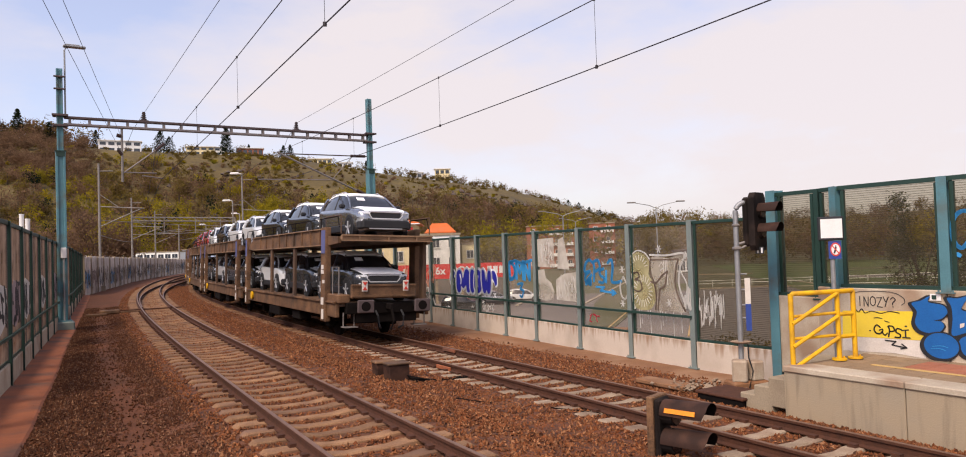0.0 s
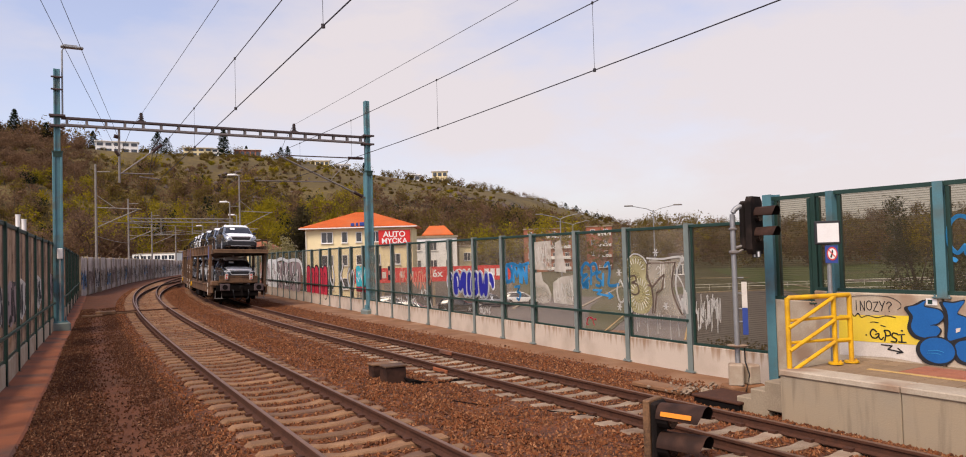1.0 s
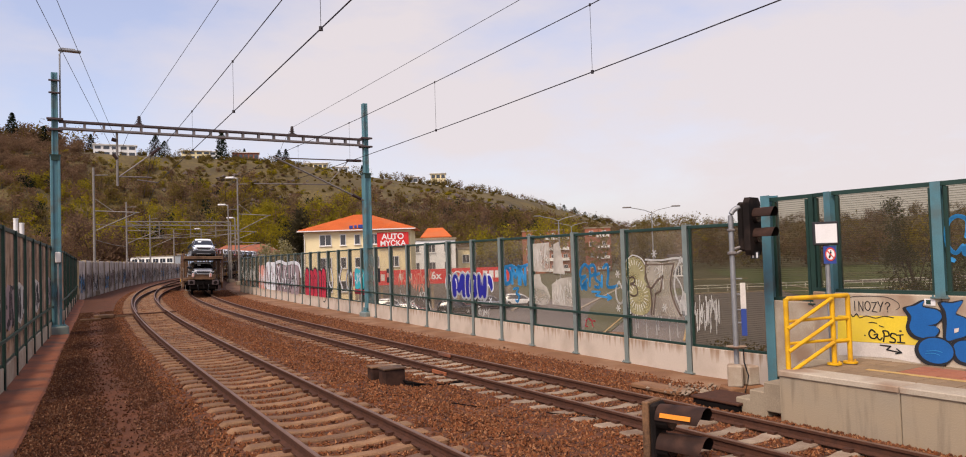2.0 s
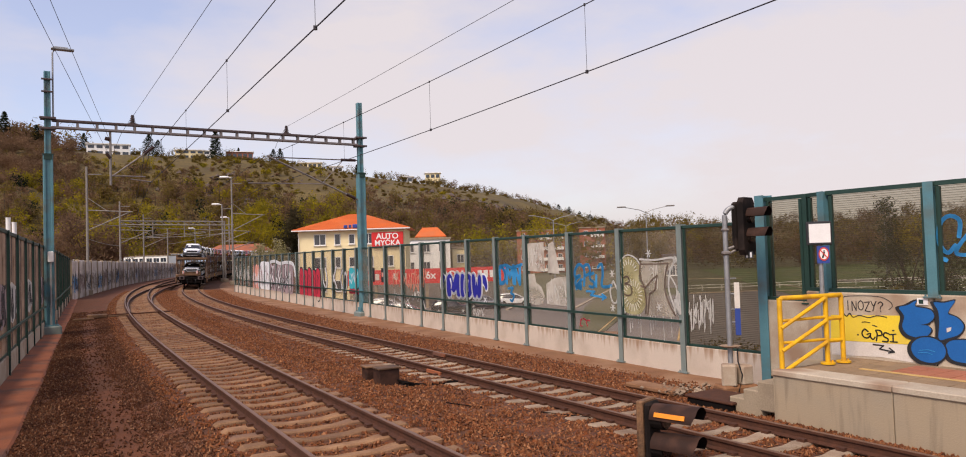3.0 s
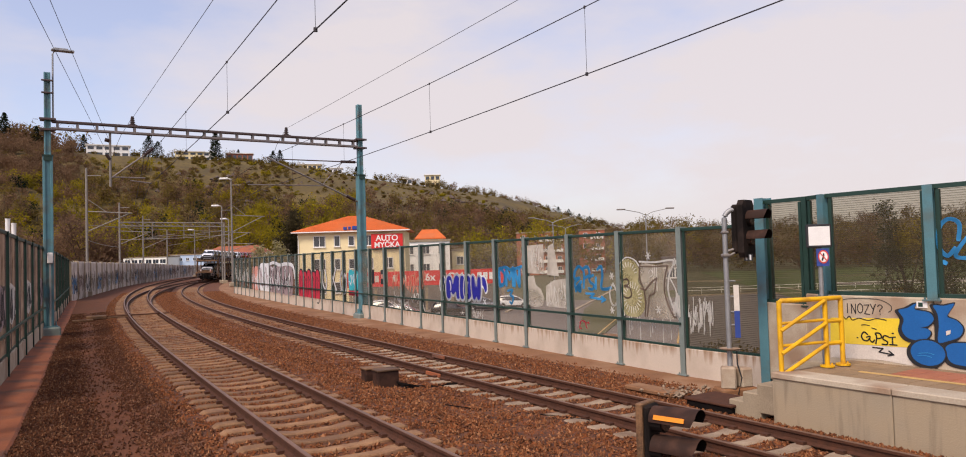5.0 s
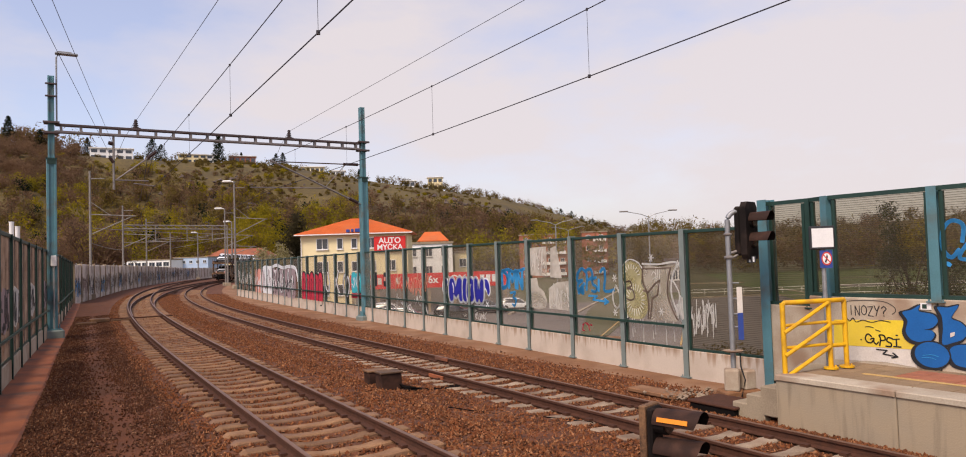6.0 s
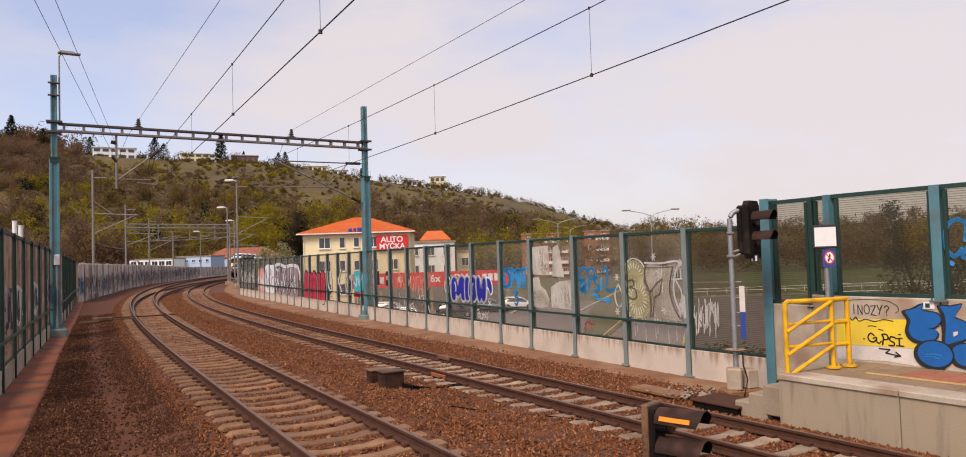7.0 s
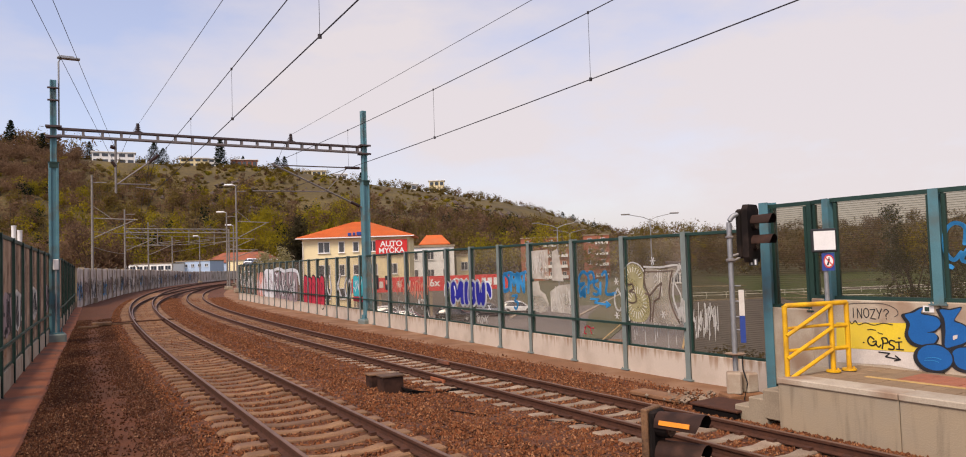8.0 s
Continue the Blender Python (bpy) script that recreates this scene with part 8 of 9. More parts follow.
def block(name, label, x, y, w, d, h, ma, rows, cols, turn=0.0, flat=True, ww=1.2, wh=1.4, roof="concrete", bands=None):
    b = thing(name, label, "building", group="distant buildings")
    m = facade(x, y, turn)
    part("wall", Shape().box((0, 0, 0), (w, h, d), m=m @ Matrix.Translation((w / 2, h / 2, -d / 2))), M[ma], b)
    if flat:
        part("roof", Shape().box((0, 0, 0), (w + 0.4, 0.35, d + 0.4), m=m @ Matrix.Translation((w / 2, h + 0.18, -d / 2))), M[roof], b)
    else:
        part("roof", hip_roof(m, w, d, h + 0.05, h + min(4, d * 0.3), 0.5, 0.6), M[roof], b, "orange tile roof" if roof == "roof" else "weathered red tile roof")
    for r in range(rows):
        for c in range(cols):
            window_unit(b, m @ Matrix.Translation((w * (c + 0.5) / cols, h * (r + 0.55) / rows, 0.02)), ww, wh, 1)
        if bands:
            part("band", Shape().box((0, 0, 0), (w * 0.5, 0.9, 0.8), m=m @ Matrix.Translation((w * 0.7, h * (r + 0.3) / rows, 0.4))), M[bands], b, "pale balcony")
    return b


block("house", "white plastered three-storey house with blue-grey stripe", -13.0, 125, 8.2, 10, 9.3, "white_wall", 3, 3, 0.1, True)
block("house", "cream house with an orange roof behind the car wash", -11.2, 136, 4.8, 6, 10.1, "cream", 3, 2, 0.1, False, roof="roof")
block("house", "low cream annexe house beside the car wash", -4.6, 130, 2.8, 8, 7.6, "cream", 2, 1, 0.1)
block("apartment_block", "red brick apartment block with pale balconies", 12, 225, 15, 12, 13.0, "brick_wall", 4, 4, -0.1, bands="white_wall")
block("apartment_block", "red brick apartment block with pale balconies", 32, 230, 8, 12, 13.5, "brick_wall", 4, 2, -0.15, bands="white_wall")
block("station_building", "low white station building with a flat roof", -129, 262, 19, 10, 9.3, "white_wall", 3, 7, -0.15, ww=2.2, wh=1.5)
block("station_building", "low pale blue station building", -112.5, 268, 13.5, 10, 9.9, "blue_wall", 3, 5, -0.15, ww=1.2, wh=1.0)
block("station_hall", "pale blue hall with a weathered red tile roof", -112, 292, 28, 14, 9.4, "blue_wall", 2, 8, -0.15, False, roof="old_roof")
block("shed", "white shed behind the concrete noise wall", -124, 205, 20, 8, 9.2, "white_wall", 1, 4, -0.4)
block("shed", "small cream cabin behind the noise wall", -84, 240, 8, 4, 9.2, "cream", 1, 3, -0.3, ww=1.0, wh=1.0)


block("kiosk", "small dark-roofed kiosk beside the road", 30.4, 120, 2.8, 3, 5.2, "grey_steel", 1, 3, -0.2, ww=0.8, wh=1.6, roof="beam")


def ridge_house(label, az, dr, w, h, ma, rows, cols):
    r = ridge_far(az) + dr
    z = hill_z(az, r)
    b = thing("house", label, "house", group="houses on the ridge")
    m = Matrix.Translation((r * math.sin(radians(az)), r * math.cos(radians(az)), z - 1.0)) @ Matrix.Rotation(-radians(az), 4, "Z") @ Matrix.Rotation(radians(90), 4, "X")
    part("wall", Shape().box((0, 0, 0), (w, h, 9), m=m @ Matrix.Translation((0, h / 2, -4.5))), M[ma], b)
    part("roof", Shape().box((0, 0, 0), (w + 1.5, 0.5, 10.5), m=m @ Matrix.Translation((0, h + 0.2, -4.5))), M["white_wall"], b, "flat pale roof")
    for i in range(rows):
        for c in range(cols):
            part("pane", Shape().box((0, 0, 0), (w / cols * 0.7, h / rows * 0.5, 0.1), m=m @ Matrix.Translation((w * ((c + 0.5) / cols - 0.5), h * (i + 0.55) / rows, 0.05))), M["pane"], b, "dark window pane")


ridge_house("modern white villa on the hill's ridge", -26.7, -26, 24, 7.5, "white_wall", 2, 5)
ridge_house("pale houses on the hill's ridge", -21.4, -8, 18, 6, "cream", 2, 4)
ridge_house("pale blue house on the hill's ridge", -20.0, -8, 8, 6, "white_wall", 2, 2)
ridge_house("row of red brick houses on the ridge", -17.9, -8, 17, 6, "brick_wall", 1, 5)
ridge_house("pale houses on the hill's ridge", -12.8, -4, 16, 5, "cream", 1, 5)
ridge_house("pale houses on the hill's ridge", -10.9, -4, 10, 5, "white_wall", 1, 3)
ridge_house("pale tower house on the hill's ridge", -3.4, -4, 11, 10, "cream", 2, 3)
ridge_house("pale house on the hill's ridge", -5.4, -4, 8, 5, "white_wall", 1, 2)


def street_lamp(x, y, h, arms=True):
    t = thing("street_lamp", "tall grey street lamp with two curved arms", "street lamp", group="street lamps")
    part("pole", Shape().tube([(x, y, -4), (x, y, -4 + h)], 0.13, 8, 0.07), M["galv"], t, "", True)
    for s in (-1, 1):
        a = part("arm", Shape().tube([(x, y, -4 + h), (x + s * 1.0, y, -4 + h + 0.45), (x + s * 3.2, y, -4 + h + 0.9)], 0.06, 6), M["galv"], t)
        part("head", Shape().box((x + s * 3.7, y, -4 + h + 0.95), (1.3, 0.4, 0.2), 0, 0.06), M["grey_steel"], a, "flat lamp head")


street_lamp(13.3, 128, 12.0)
street_lamp(25.5, 110, 12.0)
street_lamp(23, 190, 13.0)
for q in ((62, 100, 10), (70, 125, 10), (84, 100, 12), (58, 150, 11)):
    t = thing("street_lamp", "tall grey street lamp beside the road", "street lamp", group="street lamps")
    part("pole", Shape().tube([(q[0], q[1], -4), (q[0], q[1], -4 + q[2])], 0.14, 7, 0.08), M["galv"], t)
    part("head", Shape().box((q[0] + 0.5, q[1], -4 + q[2]), (1.3, 0.4, 0.2), 0, 0.06), M["grey_steel"], t, "flat lamp head")


def make_road_rails():
    t = thing("road_railing", "white metal railing along the road", "railing")
    for k, (x0, y0, x1, y1) in enumerate(((38, 78, 70, 74), (45, 92, 90, 86), (30, 108, 75, 112), (60, 105, 120, 98))):
        n = int(math.hypot(x1 - x0, y1 - y0) / 3)
        for z in (-3.1, -3.5):
            part("rail", Shape().tube([(x0, y0, z), (x1, y1, z)], 0.05, 5), M["white_paint"], t)
        for i in range(n + 1):
            x, y = x0 + (x1 - x0) * i / n, y0 + (y1 - y0) * i / n
            part("post", Shape().tube([(x, y, -4), (x, y, -3.05)], 0.05, 5), M["white_paint"], t)


make_road_rails()


def parked(x, y, turn, colour, label):
    c = make_car(colour, label, False)
    c["group"] = "parked cars"
    c.matrix_world = Matrix.Translation((x, y, -3.96)) @ Matrix.Rotation(turn, 4, "Z")


parked(-11.2, 88, 1.5, "white", "white car parked below the barrier")
parked(-8.0, 78, 1.4, "silver", "silver car parked on the asphalt below the barrier")
parked(-3.2, 82, 1.5, "black", "black car parked on the asphalt below the barrier")
parked(0.5, 88, 1.6, "silver", "silver car parked by the car wash")
parked(4.2, 90, 1.5, "white", "white car parked by the car wash")
parked(-5.8, 62, 1.2, "grey", "dark grey car parked close below the barrier")
parked(-15.0, 86, 1.5, "silver", "silver car parked by the advertising board")


# ---- trees ----
def tri_mesh(name, v):
    """Mesh of loose triangles from an array of corners."""
    me = bpy.data.meshes.new(name)
    n = len(v) // 3
    me.vertices.add(3 * n)
    me.loops.add(3 * n)
    me.polygons.add(n)
    me.vertices.foreach_set("co", v.astype(np.float32).ravel())
    me.loops.foreach_set("vertex_index", np.arange(3 * n, dtype=np.int32))
    me.polygons.foreach_set("loop_start", np.arange(0, 3 * n, 3, dtype=np.int32))
    me.update(calc_edges=True)
    return me


def leaf_cloud(crowns, per, size, seed, squash=1.0):
    """Clumped small triangles filling crowns (x, y, z, radius, height)."""
    rng = np.random.default_rng(seed)
    vs = []
    for x, y, z, r, h in crowns:
        k = max(4, int(5 + r))
        cl = rng.normal(size=(k, 3))
        cl /= np.linalg.norm(cl, axis=1)[:, None]
        cl *= rng.uniform(0.35, 0.8, (k, 1))
        n = per
        c = cl[rng.integers(0, k, n)] + rng.normal(size=(n, 3)) * 0.22
        c = c * np.array([r, r, h / 2]) + np.array([x, y, z + h / 2])
        tri = rng.normal(size=(n, 3, 3)) * size * max(0.8, 0.28 * r) * rng.uniform(0.6, 1.3, (n, 1, 1))
        vs.append((c[:, None, :] + tri).reshape(-1, 3))
    v = np.concatenate(vs)
    return tri_mesh("foliage", v)


def fir_cloud(firs, per, seed):
    rng = np.random.default_rng(seed)
    vs = []
    for x, y, z, r, h in firs:
        t = rng.uniform(0, 1, per)
        a = rng.uniform(0, 2 * np.pi, per)
        rr = r * (1 - t) ** 0.7 * rng.uniform(0.1, 1.0, per) ** 0.6 * (0.78 + 0.22 * np.sin(t * 19 + 2 * a + x) * np.sin(3 * a + y))
        c = np.stack([x + rr * np.cos(a), y + rr * np.sin(a), z + h * (0.08 + 0.92 * t) - rr * 0.25], 1)
        tri = rng.normal(size=(per, 3, 3)) * np.array([0.5, 0.5, 0.28]) * (0.055 * h)
        vs.append((c[:, None, :] + tri).reshape(-1, 3))
    v = np.concatenate(vs)
    return tri_mesh("foliage", v)


def place_polar(az, r):
    return r * math.sin(radians(az)), r * math.cos(radians(az)), hill_z(az, r)


def make_woods():
    rng = random.Random(5)
    kinds = {"leaf_spring": [], "leaf_green": [], "leaf_brown": [], "leaf_fir": []}
    trunks = Shape()
    # woods on the lower slope and round the foot
    for _ in range(2300):
        az = rng.uniform(-52, 13)
        t = rng.random() ** 1.25 * (0.66 if az < -12 else 0.40 if az < 4 else 0.8)
        r = foot(az) + (ridge_far(az) - foot(az)) * t
        x, y, z = place_polar(az, r)
        patch = noise.noise(Vector((x * 0.018, y * 0.018, 2.0)))
        if t > 0.3 and patch < 0.3 * (t - 0.3) + (0.12 if az > -14 else -0.1):
            continue
        h = rng.uniform(6, 11) * (1.15 - 0.4 * t)
        q = rng.random()
        low = t < 0.25
        k = "leaf_spring" if (q < 0.52 and patch > 0.15 and az < -8) or (low and q < 0.17 and az < -8) else "leaf_green" if q < 0.42 else "leaf_brown" if q < 0.965 else "leaf_fir"
        kinds[k].append((x, y, z - 0.5, h * rng.uniform(0.38, 0.52), h))
        trunks.tube([(x, y, z - 1), (x, y, z + h * 0.5)], 0.16, 4, caps=False)
    # shrubs scattered over the open slope
    for _ in range(2600):
        az = rng.uniform(-52, 11)
        t = rng.uniform(0.35, 1.0)
        r = foot(az) + (ridge_far(az) - foot(az)) * t
        x, y, z = place_polar(az, r)
        patch = noise.noise(Vector((x * 0.022, y * 0.022, 7.0))) + 0.5 * noise.noise(Vector((x * 0.07, y * 0.07, 4.0)))
        if patch < -0.2:
            continue
        if az > -14 and rng.random() < 0.5:
            continue
        h = rng.uniform(1.0, 2.6) if az > -14 else rng.uniform(1.2, 3.8)
        k = rng.choice(["leaf_green", "leaf_green", "leaf_spring", "leaf_green", "leaf_brown"] if t < 0.75 else ["leaf_green"])
        kinds[k].append((x, y, z - 0.4, h * 0.65, h))
    # stands of young yellow-green trees at the foot of the slope
    for a0, t0, count in ((-16.5, 0.18, 46), (-22.5, 0.12, 30), (-11.0, 0.14, 24), (-28.0, 0.1, 20)):
        for _ in range(count):
            az, t = rng.gauss(a0, 1.6), min(0.5, max(0.02, rng.gauss(t0, 0.09)))
            x, y, z = place_polar(az, foot(az) + (ridge_far(az) - foot(az)) * t)
            h = rng.uniform(6, 10)
            kinds["leaf_spring"].append((x, y, z - 0.5, h * 0.46, h))
    # brown bare woods climbing the slope on the near shoulder
    for _ in range(420):
        az = rng.uniform(-41, -28.3)
        t = rng.uniform(0.45, 1.0)
        if az > -30 and rng.random() < 0.5:
            continue
        x, y, z = place_polar(az, foot(az) + (ridge_far(az) - foot(az)) * t)
        h = rng.uniform(6, 11)
        for _ in range(2):
            kinds["leaf_brown"].append((x + rng.uniform(-1, 1), y, z - 0.5, h * 0.4, h * rng.uniform(0.8, 1)))
    # trees along the ridge
    for _ in range(560):
        az = rng.uniform(-52, 14)
        if -30 < az < -8 and rng.random() < 0.72:
            continue
        r = ridge_far(az) + rng.uniform(-14, 6)
        x, y, z = place_polar(az, r)
        h = rng.uniform(3, 8) if az > -28 else rng.uniform(8, 17)
        kinds[rng.choice(["leaf_brown", "leaf_green", "leaf_green"] if az > -28 else ["leaf_brown", "leaf_brown", "leaf_green"])].append((x, y, z - 0.5, h * 0.5, h))
    for k, per, size in (("leaf_spring", 330, 0.27), ("leaf_green", 230, 0.27), ("leaf_brown", 260, 0.24), ("leaf_fir", 260, 0.28)):
        me = leaf_cloud(kinds[k], per, size, 11 + len(k))
        me.materials.append(M[k])
        lab = {"leaf_spring": "yellow-green spring crowns of the hillside woods", "leaf_green": "dull green crowns and shrubs on the hillside", "leaf_brown": "brown bare crowns and shrubs on the hillside", "leaf_fir": "dark evergreen crowns in the hillside woods"}[k]
        tagged(new("woods", me), lab, "trees", kind="stuff")
    solid("tree_trunks", trunks, M["bark"], "thin brown trunks of the hillside woods", "trees", kind="stuff")
    # rocks on the slope
    rk = Shape()
    for _ in range(300):
        az = rng.choice([rng.gauss(-1, 3.0), rng.gauss(-19, 2.0), rng.gauss(3, 2.0)])
        t = rng.uniform(0.22, 0.6)
        r = foot(az) + (ridge_far(az) - foot(az)) * t
        x, y, z = place_polar(az, r)
        w = rng.uniform(0.8, 2.6)
        ring = [(x + w * rng.uniform(0.6, 1.3) * math.cos(a), y + w * rng.uniform(0.6, 1.2) * math.sin(a), z + rng.uniform(-0.6, 0.5)) for a in (0, 0.9, 1.8, 2.7, 3.6, 4.5, 5.4)]
        top = (x + rng.uniform(-0.4, 0.4), y + rng.uniform(-0.4, 0.4), z + w * rng.uniform(0.4, 1.1))
        rk.add(ring + [top, (x, y, z - 1.5)], [(i, (i + 1) % 7, 7) for i in range(7)] + [((i + 1) % 7, i, 8) for i in range(7)])
    solid("rocks", rk, M["rock"], "grey-brown rock outcrops on the slope", "rocks", kind="stuff")


make_woods()


def single_fir(az, dr, h, r):
    t = thing("fir_tree", "dark evergreen tree standing on the ridge", "tree", group="evergreens on the ridge")
    rr = ridge_far(az) + dr
    h, r = h * 1.1, r * 1.5
    x, y, z = place_polar(az, rr)
    me = fir_cloud([(x, y, z, r, h)], 1700, int(abs(az) * 100))
    me.materials.append(M["leaf_fir"])
    part("crown", me, None, t)
    part("trunk", Shape().tube([(x, y, z - 1), (x, y, z + h * 0.8)], 0.3, 6, 0.08), M["bark"], t)


for a, d, h, r in ((-24.1, -10, 13, 6.2), (-23.5, -12, 10, 5.6), (-19.6, -14, 18, 4.6), (-15.5, -10, 9, 4.0), (-15.0, -10, 10, 3.6), (-18.0, -6, 7, 2.2), (-32.8, -5, 17, 5), (-31.0, -12, 12, 5), (-9.3, -4, 7, 2), (7.2, -6, 7, 4.2), (8.0, -8, 6, 4), (6.4, -6, 6.5, 3.8), (8.8, -10, 6, 4.4), (5.6, -4, 5, 3.4), (-34, -5, 14, 5), (-28.2, -8, 10, 3.6)):
    single_fir(a, d, h, r)


def leafy_tree(name, label, x, y, z, h, r, ma, n, size, seed, trunk=0.18, bare=False):
    """Tapered trunk, forked limbs and a crown of small leaf clumps round the limb tips."""
    t = thing(name, label, "tree", group="trees beside the railway")
    rng = random.Random(seed)
    part("trunk", Shape().tube([(x, y, z), (x + 0.1, y, z + h * 0.25), (x - 0.1, y, z + h * 0.55)], trunk, 8, trunk * 0.5), M["bark"], t)
    tips = []
    limbs = Shape()
    for k in range(11):
        a, zz = rng.uniform(0, 6.28), z + h * rng.uniform(0.2, 0.55)
        p = Vector((x, y, zz))
        q = p + Vector((math.cos(a) * r * 0.5, math.sin(a) * r * 0.5, h * rng.uniform(0.12, 0.3)))
        limbs.tube([p, q], trunk * 0.35, 5, trunk * 0.18)
        for j in range(4):
            b = a + rng.uniform(-0.9, 0.9)
            e = q + Vector((math.cos(b) * r * rng.uniform(0.2, 0.55), math.sin(b) * r * rng.uniform(0.2, 0.55), h * rng.uniform(0.0, 0.26)))
            limbs.tube([q, e], trunk * 0.17, 4, trunk * 0.06)
            tips.append(e)
            if bare:
                for _ in range(4):
                    limbs.tube([e, e + Vector((rng.uniform(-1, 1), rng.uniform(-1, 1), rng.uniform(0.1, 1))) * r * 0.28], trunk * 0.05, 3, trunk * 0.03)
    part("branchwork", limbs, M["bark"], t, "spreading limbs")
    g = np.random.default_rng(seed)
    c = np.array([list(e) for e in tips])[g.integers(0, len(tips), n)] + g.normal(size=(n, 3)) * r * 0.16
    tri = g.normal(size=(n, 3, 3)) * size
    v = (c[:, None, :] + tri).reshape(-1, 3)
    me = tri_mesh("crown", v)
    me.materials.append(M[ma])
    part("crown", me, None, t)


leafy_tree("tree", "pale blossoming tree beside the house", -35.0, 122, -4, 9.3, 2.9, "blossom", 4200, 0.16, 3)
leafy_tree("tree", "dark evergreen tree beside the cream house", -35.6, 134, -4, 14.6, 3.9, "leaf_dusk", 4600, 0.2, 4)
leafy_tree("tree", "bare brown tree behind the noise wall", -61.0, 112, -4, 14.0, 6.0, "leaf_brown", 5200, 0.16, 6, 0.3, True)
leafy_tree("tree", "bare brown tree behind the noise wall", -69.5, 116, -4, 13.0, 5.5, "leaf_brown", 4600, 0.16, 7, 0.3, True)
leafy_tree("tree", "yellow-green spring tree behind the noise wall", -82.0, 150, -4, 16.0, 7.0, "leaf_spring", 3200, 0.22, 8, 0.3)
leafy_tree("tree", "yellow-green spring tree behind the station", -96.0, 312, -4, 27.0, 9.0, "leaf_spring", 3600, 0.3, 9, 0.4)
leafy_tree("tree", "yellow-green spring tree behind the station", -128.0, 318, -4, 24.0, 8.0, "leaf_spring", 3200, 0.3, 10, 0.4)
leafy_tree("tree", "sparse young tree behind the platform barrier", 19.5, 33, -4, 8.3, 1.1, "leaf_olive", 3400, 0.055, 12, 0.12, True)
leafy_tree("tree", "sparse young tree behind the platform barrier", 18.9, 31.4, -4, 5.6, 1.9, "leaf_olive", 5200, 0.055, 13, 0.12, True)
leafy_tree("tree", "yellow-green willow beside the apartment block", 20, 205, -4, 17, 7, "leaf_spring", 2600, 0.22, 14, 0.4)
leafy_tree("tree", "yellow-green willow beside the apartment block", 49, 215, -4, 12.5, 6, "leaf_green", 4200, 0.2, 15, 0.4)
leafy_tree("tree", "brown-green tree behind the car wash", 3, 165, -4, 13, 6, "leaf_spring", 2400, 0.2, 16, 0.35)


def make_right_woods():
    """Belt of trees and bushes beyond the road."""
    rng = random.Random(9)
    kinds = {"leaf_green": [], "leaf_brown": [], "leaf_spring": []}
    for _ in range(560):
        az = rng.uniform(8, 62)
        r = rng.uniform(215, 330)
        x, y = r * math.sin(radians(az)), r * math.cos(radians(az))
        h = rng.uniform(8, 15)
        kinds[rng.choice(["leaf_green", "leaf_brown", "leaf_brown", "leaf_spring", "leaf_green"])].append((x, y, -4.2, h * 0.42, h))
    for _ in range(60):
        az = rng.uniform(24, 62)
        r = rng.uniform(35, 60)
        x, y = r * math.sin(radians(az)), r * math.cos(radians(az))
        h = rng.uniform(0.8, 2.0)
        kinds[rng.choice(["leaf_green", "leaf_green", "leaf_spring"])].append((x, y, -4.2, h * 0.7, h))
    for _ in range(300):
        az = rng.uniform(12, 64)
        r = ridge_far(az) * rng.uniform(0.7, 1.0)
        x, y, z = place_polar(az, r)
        h = rng.uniform(9, 16)
        kinds[rng.choice(["leaf_green", "leaf_brown"])].append((x, y, z - 1, h * 0.5, h))
    for k in kinds:
        me = leaf_cloud(kinds[k], 240, 0.24, 50 + len(k))
        me.materials.append(M[k])
        tagged(new("tree_belt", me), "mixed trees and bushes beyond the road", "trees", kind="stuff")


make_right_woods()


def make_bank_shrubs():
    """Rough grass and low shrubs on the bank just behind the barrier."""
    rng = random.Random(21)
    low, tall = [], []
    for _ in range(70):
        x, y, _ = line_f(rng.uniform(-3.2, 2.0), rng.uniform(0.7, 3.4))
        h = rng.uniform(0.5, 1.1)
        low.append((x, y, -0.75, h * 0.5, h))
    for _ in range(13):
        r, az = rng.uniform(24, 34), radians(rng.uniform(29, 40))
        h = rng.uniform(2.0, 3.8)
        tall.append((r * math.sin(az), r * math.cos(az), -4.1, h * 0.38, h))
    for crowns, per, size, ma, label in ((low, 260, 0.045, "leaf_green", "rough grass and low shrubs behind the barrier"), (tall, 420, 0.07, "leaf_olive", "dark green shrubs behind the platform barrier")):
        me = leaf_cloud(crowns, per, size, 77)
        me.materials.append(M[ma])
        tagged(new("shrubs", me), label, "shrubs", kind="stuff")


make_bank_shrubs()


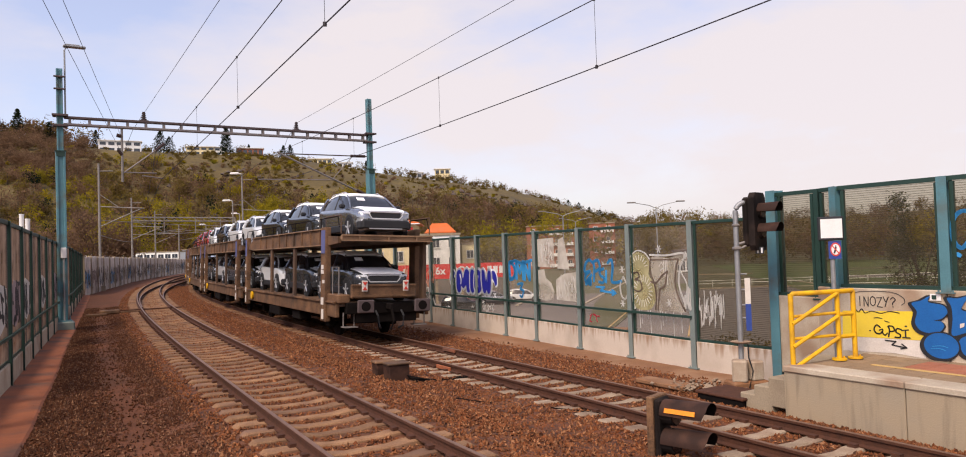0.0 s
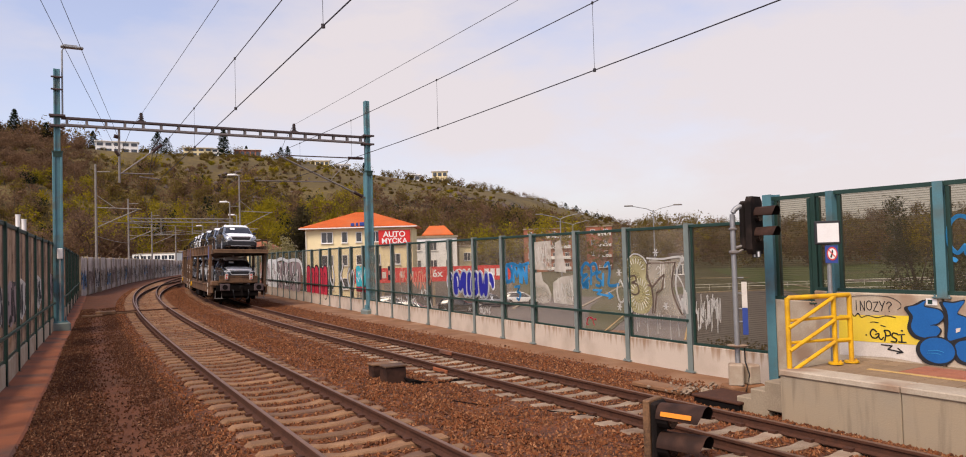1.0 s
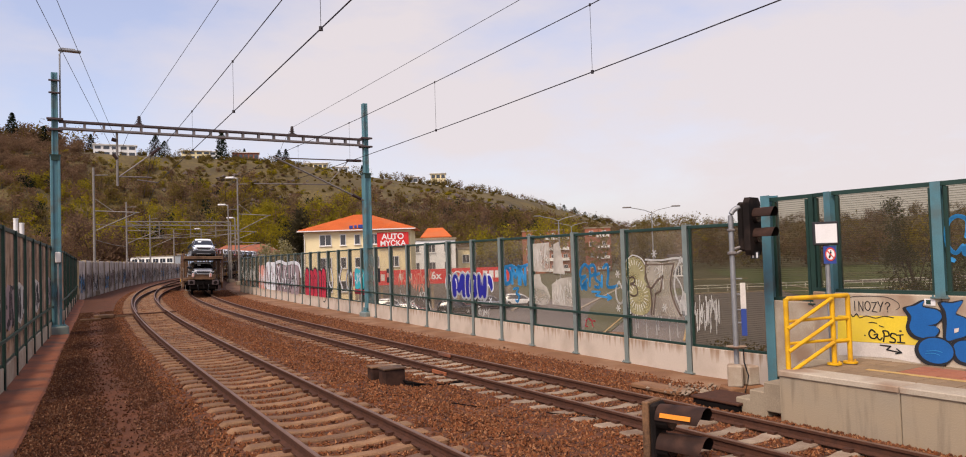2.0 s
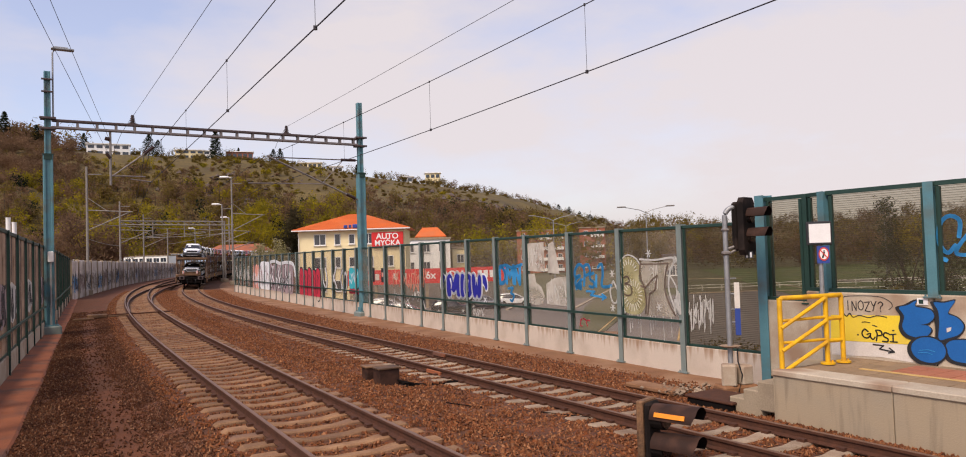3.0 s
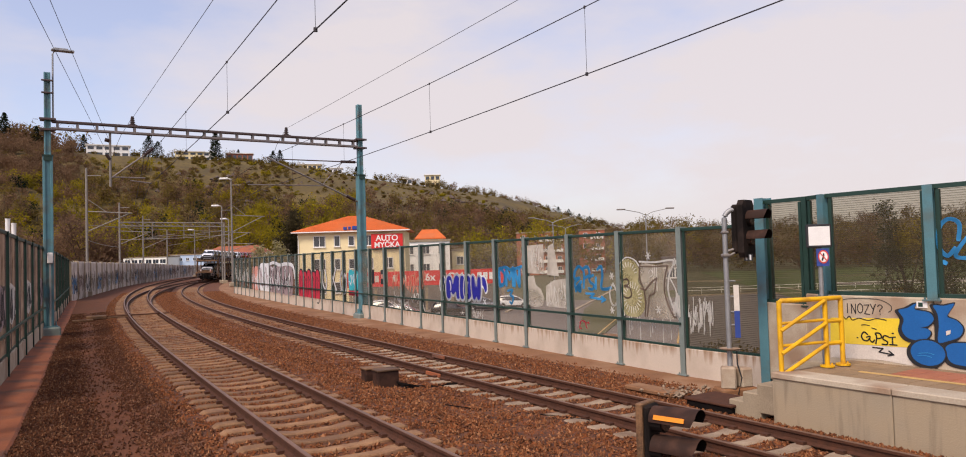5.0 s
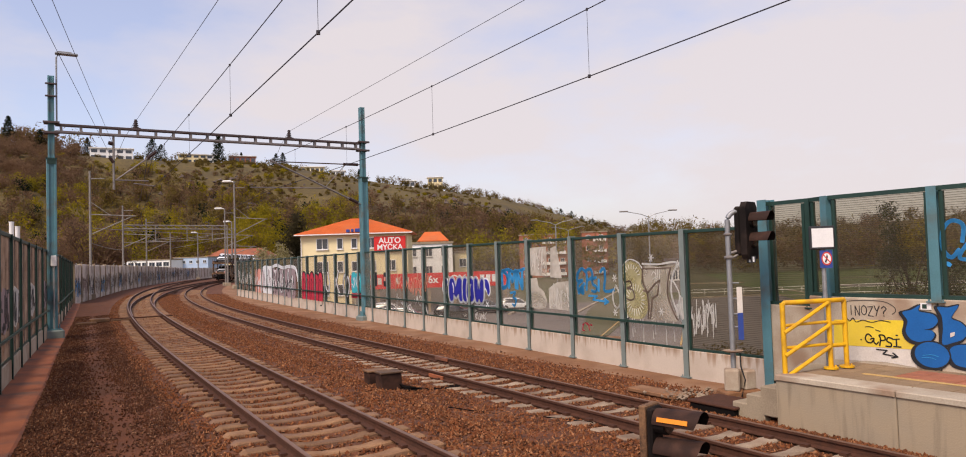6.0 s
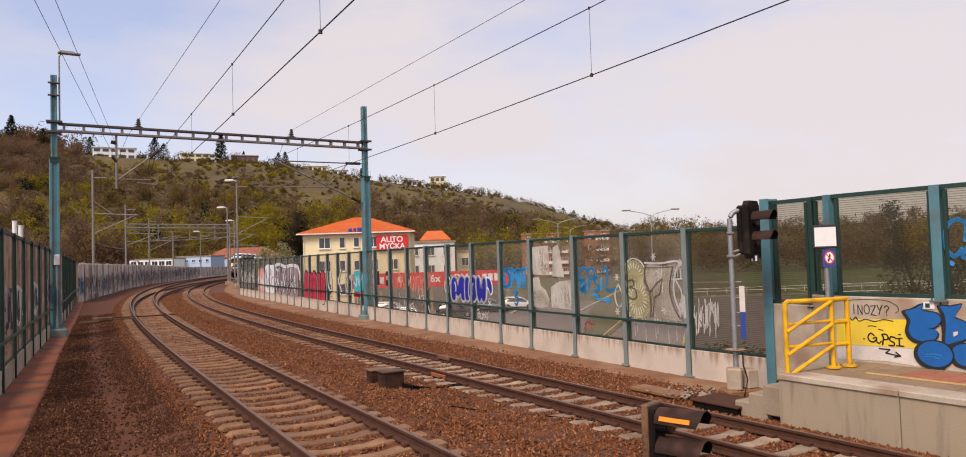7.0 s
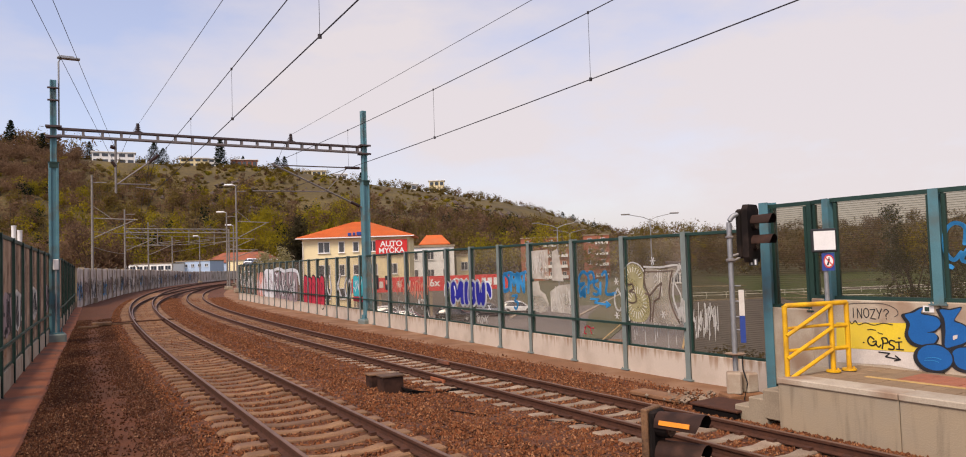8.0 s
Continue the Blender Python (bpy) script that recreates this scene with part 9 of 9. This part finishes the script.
# ---- loose ballast stones ----
def stone_mesh(name, pts, size, material, label, seed):
    """Loose irregular stones, one eight-sided lump at each point."""
    rng = np.random.default_rng(seed)
    octa = np.array([(1, 0, 0), (-1, 0, 0), (0, 1, 0), (0, -1, 0), (0, 0, 1), (0, 0, -1)], float)
    tris = np.array([(0, 2, 4), (2, 1, 4), (1, 3, 4), (3, 0, 4), (2, 0, 5), (1, 2, 5), (3, 1, 5), (0, 3, 5)])
    p = np.array(pts)
    n = len(p)
    sc = rng.uniform(0.4, 1.0, (n, 1, 1)) * rng.uniform(0.6, 1.35, (n, 1, 3)) * size
    v = (octa[None] + rng.normal(size=(n, 6, 3)) * 0.28) * sc
    a = rng.uniform(0, 2 * np.pi, n)
    c, s = np.cos(a)[:, None], np.sin(a)[:, None]
    v = np.stack([v[:, :, 0] * c - v[:, :, 1] * s, v[:, :, 0] * s + v[:, :, 1] * c, v[:, :, 2]], 2) + p[:, None, :]
    me = tri_mesh(name, v[:, tris].reshape(-1, 3))
    me.materials.append(M[material])
    tagged(new(name, me), label, "stones", kind="stuff")


def make_stones():
    rng = np.random.default_rng(3)
    bed, strip = [], []
    while len(bed) < 112000:
        s = -6 + 78 * rng.random() ** 1.9
        if rng.random() < 0.42:
            u = rng.uniform(-1.75, 2.7)
            x, y, _ = line_a(s, u)
            z = np.interp(u, [-1.9, -1.45, 0, 1.45, 1.9, 2.7], [0.01, 0.05, 0.02, 0.05, 0.0, -0.12])
            s0 = -57.92
        else:
            u = rng.uniform(-2.6, 2.95) if rng.random() < 0.9 else rng.uniform(1.4, 3.2)
            s += 7.3
            x, y, _ = line_b(s, u)
            z = np.interp(u, [-2.6, -2.1, -1.45, -0.7, 0, 0.7, 1.45, 1.9, 2.5, 3.2], [-0.12, -0.14, -0.12, -0.175, -0.22, -0.23, -0.235, -0.23, -0.24, -0.22])
            s0 = -52.09
        k = (s - s0) / 0.61
        if abs(u) < 1.33 and abs(k - round(k)) * 0.61 < 0.15 or abs(abs(u) - 0.7525) < 0.09:
            continue
        bed.append((x, y, z + 0.008))
    while len(strip) < 60000:
        s, u = -6 + 46 * rng.random() ** 1.6, rng.uniform(-4.3, -1.6)
        if rng.random() < 0.9 * math.exp(-((u + 2.6) / 0.45) ** 2):
            continue
        x, y, _ = line_a(s, u)
        strip.append((x, y, np.interp(u, [-4.3, -1.9, -1.5], [-0.02, 0.01, 0.04]) + 0.006))
    stone_mesh("ballast_stones", bed, 0.036, "stone", "loose reddish-brown ballast stones between the rails", 3)
    stone_mesh("gravel", strip, 0.03, "gravel", "dark brown gravel beside the trodden path", 4)


make_stones()


def motions():
    times = [0.25 * i for i in range(33)]
    for ob, s, dy, z in MOVERS:
        walk(ob, [(t, on_line(rear_at(t) + s) @ Matrix.Translation((0.1, dy, z))) for t in times])


motions()
